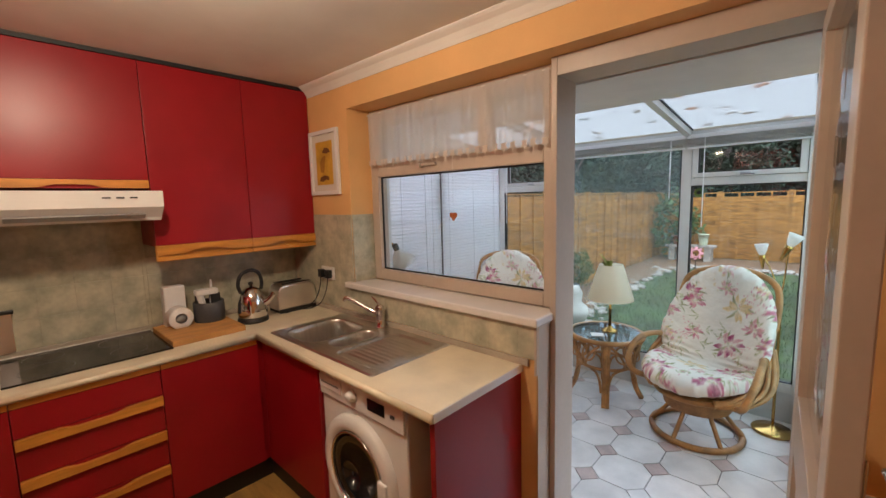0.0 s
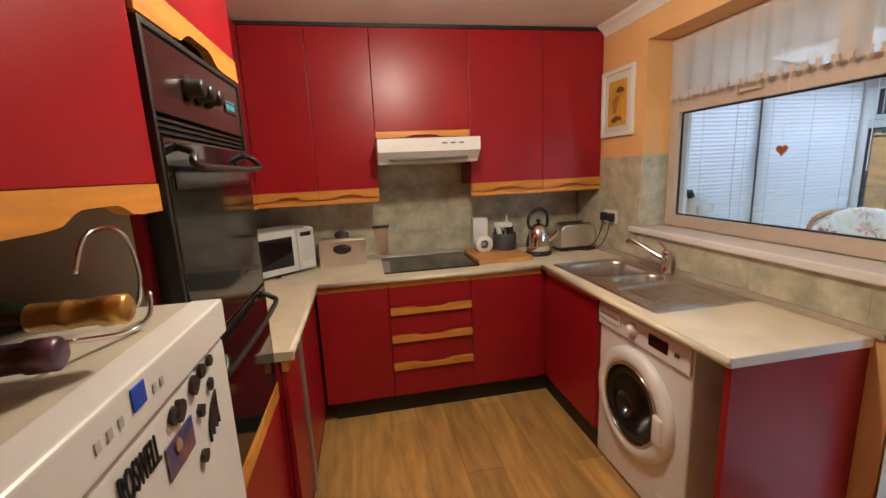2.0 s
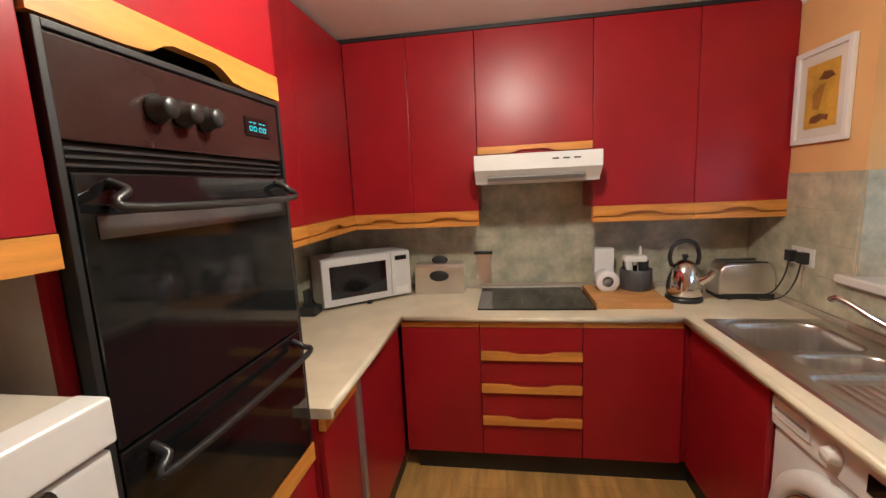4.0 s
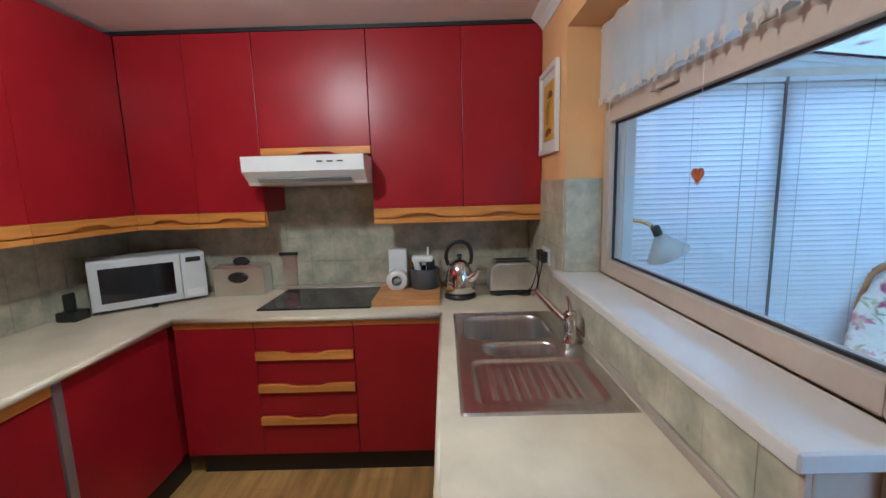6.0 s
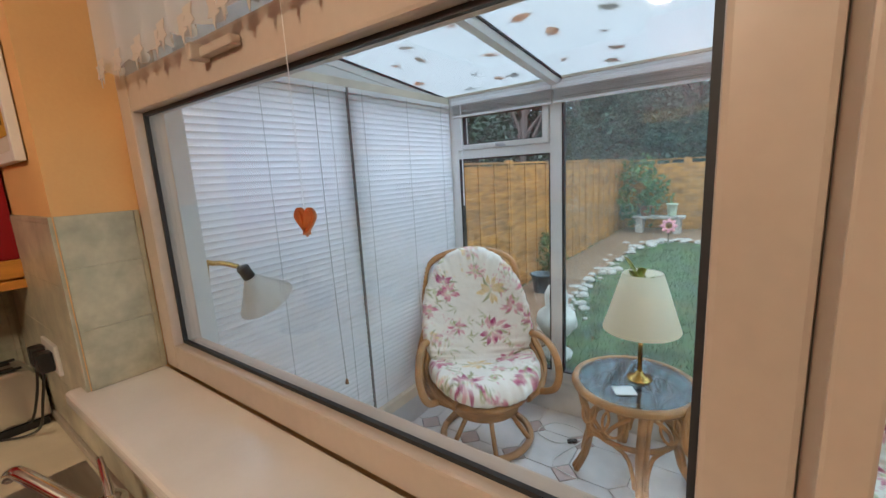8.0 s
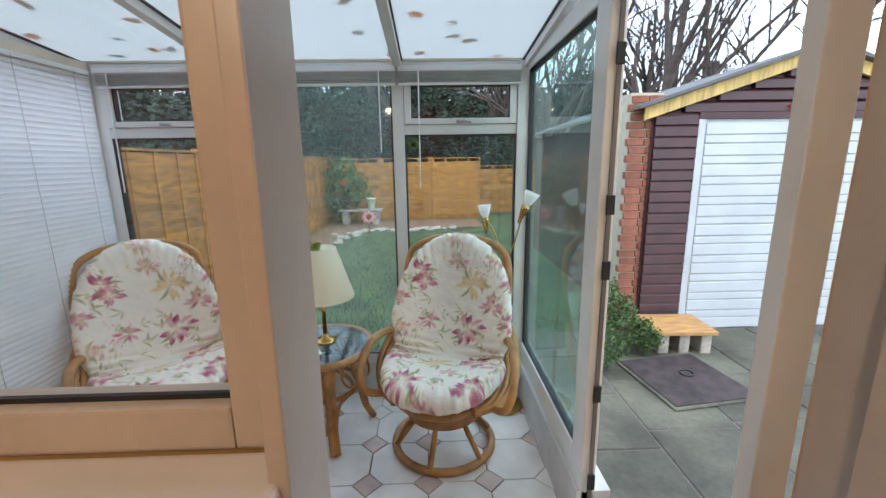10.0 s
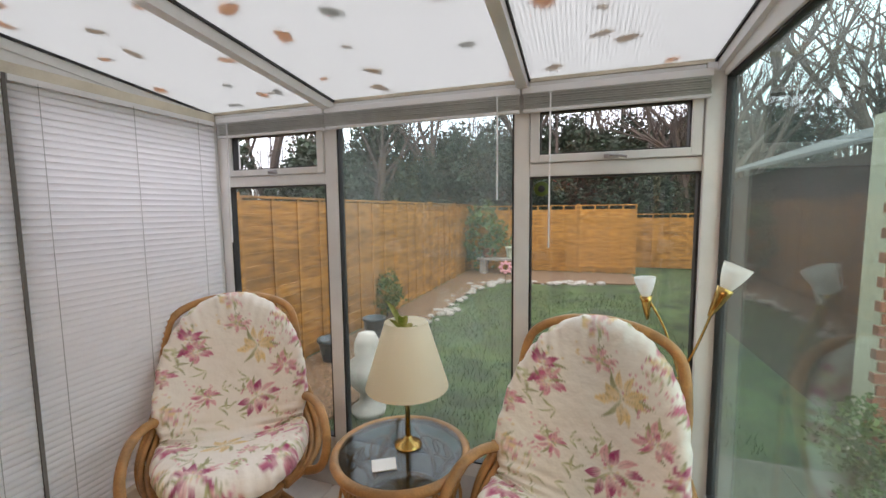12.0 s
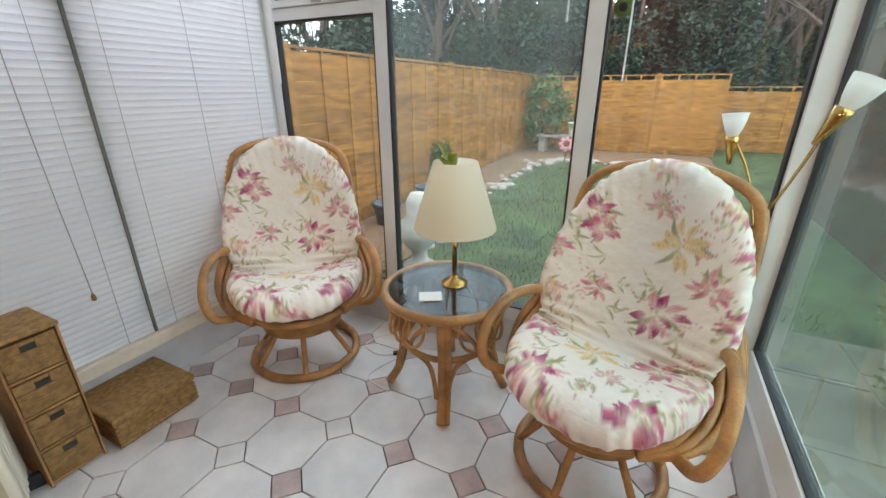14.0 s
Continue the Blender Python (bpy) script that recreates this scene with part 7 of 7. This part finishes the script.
# deep woods
wv, wf = [], []
rw = random.Random(5)
for i in range(1700):
    x, y = rw.uniform(-32, 32), rw.uniform(20, 44)
    h, w = rw.uniform(3.5, 8.5), rw.uniform(0.03, 0.11)
    l1, k = rw.gauss(0, 0.5), len(wv)
    wv += [(x - w, y, GZ - 0.3), (x + w, y, GZ - 0.3), (x + l1 + w * 0.2, y, h), (x + l1 - w * 0.2, y, h), (x, y + w, GZ - 0.3), (x + l1, y + w * 0.2, h)]
    wf += [(k, k + 1, k + 2, k + 3), (k + 1, k + 4, k + 5, k + 2), (k + 4, k, k + 3, k + 5)]
    for j in range(11):
        z = h * rw.uniform(0.35, 0.97)
        a, b = rw.gauss(0, 1.0), rw.uniform(0.4, 1.6)
        q = len(wv)
        cx = x + l1 * z / h
        wv += [(cx, y, z), (cx, y + 0.03, z + 0.05), (cx + a, y + rw.gauss(0, 0.5), z + b)]
        wf.append((q, q + 1, q + 2))
wm_ = bpy.data.meshes.new("far_woods")
wm_.from_pydata(wv, [], wf)
wm_.materials.append(BARK)
tagged(new("far_woods", wm_), "distant leafless woodland behind the gardens", "woods", kind="stuff")
uv_ = clump(30, 1.0, 1.0, 9000, 0.02)
uv_.materials.append(EVERGREEN)
und = new("undergrowth", uv_)
und.matrix_basis = Matrix.Translation((1, 19.5, GZ - 0.8)) @ Matrix.Diagonal((24, 3.0, 1.7, 1))
tagged(und, "dark undergrowth of the distant woodland", "undergrowth", kind="stuff")

# ---- garage and paving ----
ga = thing("garage", (5.98, 4.3, -0.28), "garage with oxblood plank cladding and a white ribbed up-and-over door", "garage")
GX0, GX1, GYF = 4.38, 7.58, 4.3
part("wall", boxes([(GX0, GX0 + 0.1, GYF + 0.03, 9.0, -0.28, 2.05), (GX1 - 0.1, GX1, GYF + 0.03, 9.0, -0.28, 2.05), (GX0, GX1, 8.9, 9.0, -0.28, 2.05)]), CLAD, ga)
part("gable_board", moved(outline([(GX0 + 0.02, 2.0), (GX1 - 0.02, 2.0), (5.98, 2.52)], 0.05, "y"), Matrix.Translation((0, GYF + 0.05, 0))), CLAD, ga)
for x0, x1 in ((GX0 + 0.02, 4.84), (7.12, GX1 - 0.02)):
    z = -0.28
    while z < 2.02:
        pl = outline([(GYF + 0.03, z), (GYF - 0.012, z), (GYF - 0.004, z + 0.08), (GYF + 0.012, z + 0.108), (GYF + 0.03, z + 0.11)], x1 - x0, "x")
        part("cladding_plank", moved(pl, Matrix.Translation((x0, 0, 0))), CLAD, ga)
        z += 0.111
z = 2.06
while z < 2.45:
    hw = (2.54 - z - 0.06) / (2.54 - 2.02) * 1.6
    if hw > 0.1:
        part("cladding_plank", moved(outline([(GYF + 0.05, z), (GYF - 0.012, z), (GYF - 0.004, z + 0.08), (GYF + 0.03, z + 0.108)], 2 * hw, "x"), Matrix.Translation((5.98 - hw, 0, 0))), CLAD, ga)
    z += 0.111
part("door_lintel", box(4.84, 7.12, GYF - 0.014, GYF + 0.04, 1.99, 2.055, 0.003), CLAD, ga)
gd = part("garage_door", box(4.91, 7.05, GYF + 0.02, GYF + 0.05, -0.27, 1.99), GDOOR, ga, "white ribbed up-and-over door")
z = -0.26
k = 0
while z < 1.96:
    hh = 0.125 if k % 2 == 0 else 0.085
    part("door_rib", box(4.93, 7.03, GYF + 0.004, GYF + 0.021, z, z + hh - 0.012, 0.006, seg=1), GDOOR, gd)
    z += hh
    k += 1
for jx in (4.84, 7.05):
    part("door_jamb", box(jx, jx + 0.07, GYF - 0.01, GYF + 0.05, -0.28, 1.99, 0.003), GDOOR, ga)
part("door_lock", boxes([(5.92, 6.03, GYF - 0.01, GYF + 0.004, 1.02, 1.10)], 0.006), GASKET, gd, "black lock handle")
for sg in (-1, 1):
    bar = outline([(5.98, 2.54), (5.98, 2.66), (5.98 + sg * 1.72, 2.10), (5.98 + sg * 1.72, 1.98)], 0.03, "y")
    part("barge_board", moved(bar, Matrix.Translation((0, GYF - 0.05, 0))), BARGE, ga, "new yellow pine barge board")
    rfm = outline([(5.98, 2.665), (5.98, 2.70), (5.98 + sg * 1.80, 2.12), (5.98 + sg * 1.80, 2.085)], 4.9, "y")
    part("roof", moved(rfm, Matrix.Translation((0, GYF - 0.12, 0))), mat("grey_roof_felt", (0.12, 0.12, 0.12), 0.9) if "grey_roof_felt" not in MATS else MATS["grey_roof_felt"], ga)
part("alarm_box", box(5.74, 5.80, GYF - 0.03, GYF - 0.012, 2.08, 2.12, 0.004), mat("red_plastic", (0.45, 0.03, 0.02), 0.4), ga)
ga.matrix_basis = pose(5.74, 3.5, GZ) @ Matrix.Scale(0.907, 4)
pier = thing("brick_pier", (4.24, 3.66, GZ), "red brick pier at the garage corner", "brick pier")
part("mortar_core", box(-0.155, 0.155, -0.105, 0.10, 0, 2.3), GROUT, pier, "", True)
bme = bpy.data.meshes.new("brick")
bb = box(-0.075, 0.075, -0.055, 0.0, 0, 0.065, 0.004, seg=1)
bb.to_mesh(bme)
bb.free()
bme.materials.append(BRICK)
for r in range(30):
    for c in (-0.08, 0.08):
        s = new("brick", bme)
        s.parent = pier
        s.matrix_basis = Matrix.Translation((c + (0.03 if r % 2 else -0.03) * 0.3, -0.065, 0.006 + 0.076 * r))
bn = thing("low_bench", (4.47, 3.16, GZ), "small plank seat on concrete blocks beside the garage", "bench")
part("plank", moved(box(-0.27, 0.27, -0.22, 0.22, 0.19, 0.225, 0.006), pose(0, 0, 0, 0, 0, -3)), mat("bench_ply", (0.46, 0.25, 0.09), 0.6, var=0.25, stretch=(1, 6, 1)), bn, "", True)
for sx in (-0.18, 0.0, 0.19):
    part("concrete_block", moved(box(sx - 0.045, sx + 0.045, -0.19, 0.19, 0, 0.189, 0.008), pose(0, 0, 0, 0, 0, -3)), STONE, bn, "", True)
mh = thing("manhole_cover", (4.20, 2.54, GZ + 0.012), "dark iron manhole cover set in a concrete collar", "manhole cover")
part("collar", moved(boxes([(-0.37, 0.37, -0.37, -0.34, 0, 0.016), (-0.37, 0.37, 0.34, 0.37, 0, 0.016), (-0.37, -0.34, -0.34, 0.34, 0, 0.016), (0.34, 0.37, -0.34, 0.34, 0, 0.016)], 0.008), pose(0, 0, 0, 0, 0, 8)), CONCRETE, mh, "", True)
part("cover", moved(box(-0.338, 0.338, -0.338, 0.338, 0, 0.020, 0.004), pose(0, 0, 0, 0, 0, 8)), mat("rusty_iron", (0.045, 0.032, 0.03), 0.7, var=0.4, scale=10, bump=0.5, bscale=60), mh, "rusty dark iron cover", True)
part("lifting_ring", ring(0.05, 0.05, 0.024, 0.05, 0.006, n=16), BLACK, mh, "", True, True)

# paving slabs
pav = thing("pavement", (5.5, 2.0, GZ), "mossy concrete paving slabs in front of the garage", "paving", kind="structure")
part("bed", box(2.98, 11, -4, 3.52, -0.6, GZ + 0.004), FGROUT, pav)
rp = random.Random(4)
x = 3.0
while x < 9.6:
    w = 0.60
    y = -2.5 + rp.uniform(0, 0.3)
    while y < 3.48:
        h = rp.choice((0.60, 0.60, 0.90))
        h = min(h, 3.49 - y)
        if h > 0.1:
            part("slab", moved(box(x + 0.006, x + w - 0.006, y + 0.006, y + h - 0.006, GZ - 0.03, GZ + 0.012 + rp.uniform(-0.003, 0.004), 0.006, seg=1), Matrix.Identity(4)), CONCRETE, pav)
        y += h
    x += w

# ---- conservatory floor tiles ----
cfl = thing("floor_conservatory", (1.345, 1.487, CF), "pale octagonal floor tiles with small rose insert squares", "floor", kind="structure")
PITCH, TURNT, HD = 0.3105, 0.4, 0.076
R0 = (0.2255, 2.825, 0.301, CY + 0.01)


def clip(poly):
    for ax, lim, sg in ((0, R0[0], 1), (0, R0[1], -1), (1, R0[2], 1), (1, R0[3], -1)):
        out = []
        for i, p in enumerate(poly):
            q = poly[(i + 1) % len(poly)]
            a, b = sg * (p[ax] - lim), sg * (q[ax] - lim)
            if a >= 0:
                out.append(p)
            if (a >= 0) != (b >= 0):
                t = a / (a - b)
                out.append((p[0] + (q[0] - p[0]) * t, p[1] + (q[1] - p[1]) * t))
        poly = out
        if len(poly) < 3:
            return []
    return poly


def tile(poly, m, name):
    poly = clip(poly)
    if len(poly) < 3:
        return
    b = moved(outline(poly, 0.011, "z"), Matrix.Translation((0, 0, CF - 0.011)))
    part(name, b, m, cfl)


ca, sa = math.cos(radians(TURNT)), math.sin(radians(TURNT))
def tw_(u, v):
    return (1.27 + u * ca - v * sa, 1.447 + u * sa + v * ca)
for i in range(-6, 7):
    for j in range(-6, 6):
        u, v, g = i * PITCH, j * PITCH, 0.003
        h = HD - g
        tile([tw_(u - h, v), tw_(u, v - h), tw_(u + h, v), tw_(u, v + h)], FTILE2 if (i * 7 + j * 3) % 5 else FTILE, "insert_tile")
        e, P = HD + g, PITCH
        c = g
        oct_ = [(e, c), (P - e, c), (P - c, e), (P - c, P - e), (P - e, P - c), (e, P - c), (c, P - e), (c, e)]
        tile([tw_(u + a, v + b) for a, b in oct_], FTILE, "octagon_tile")
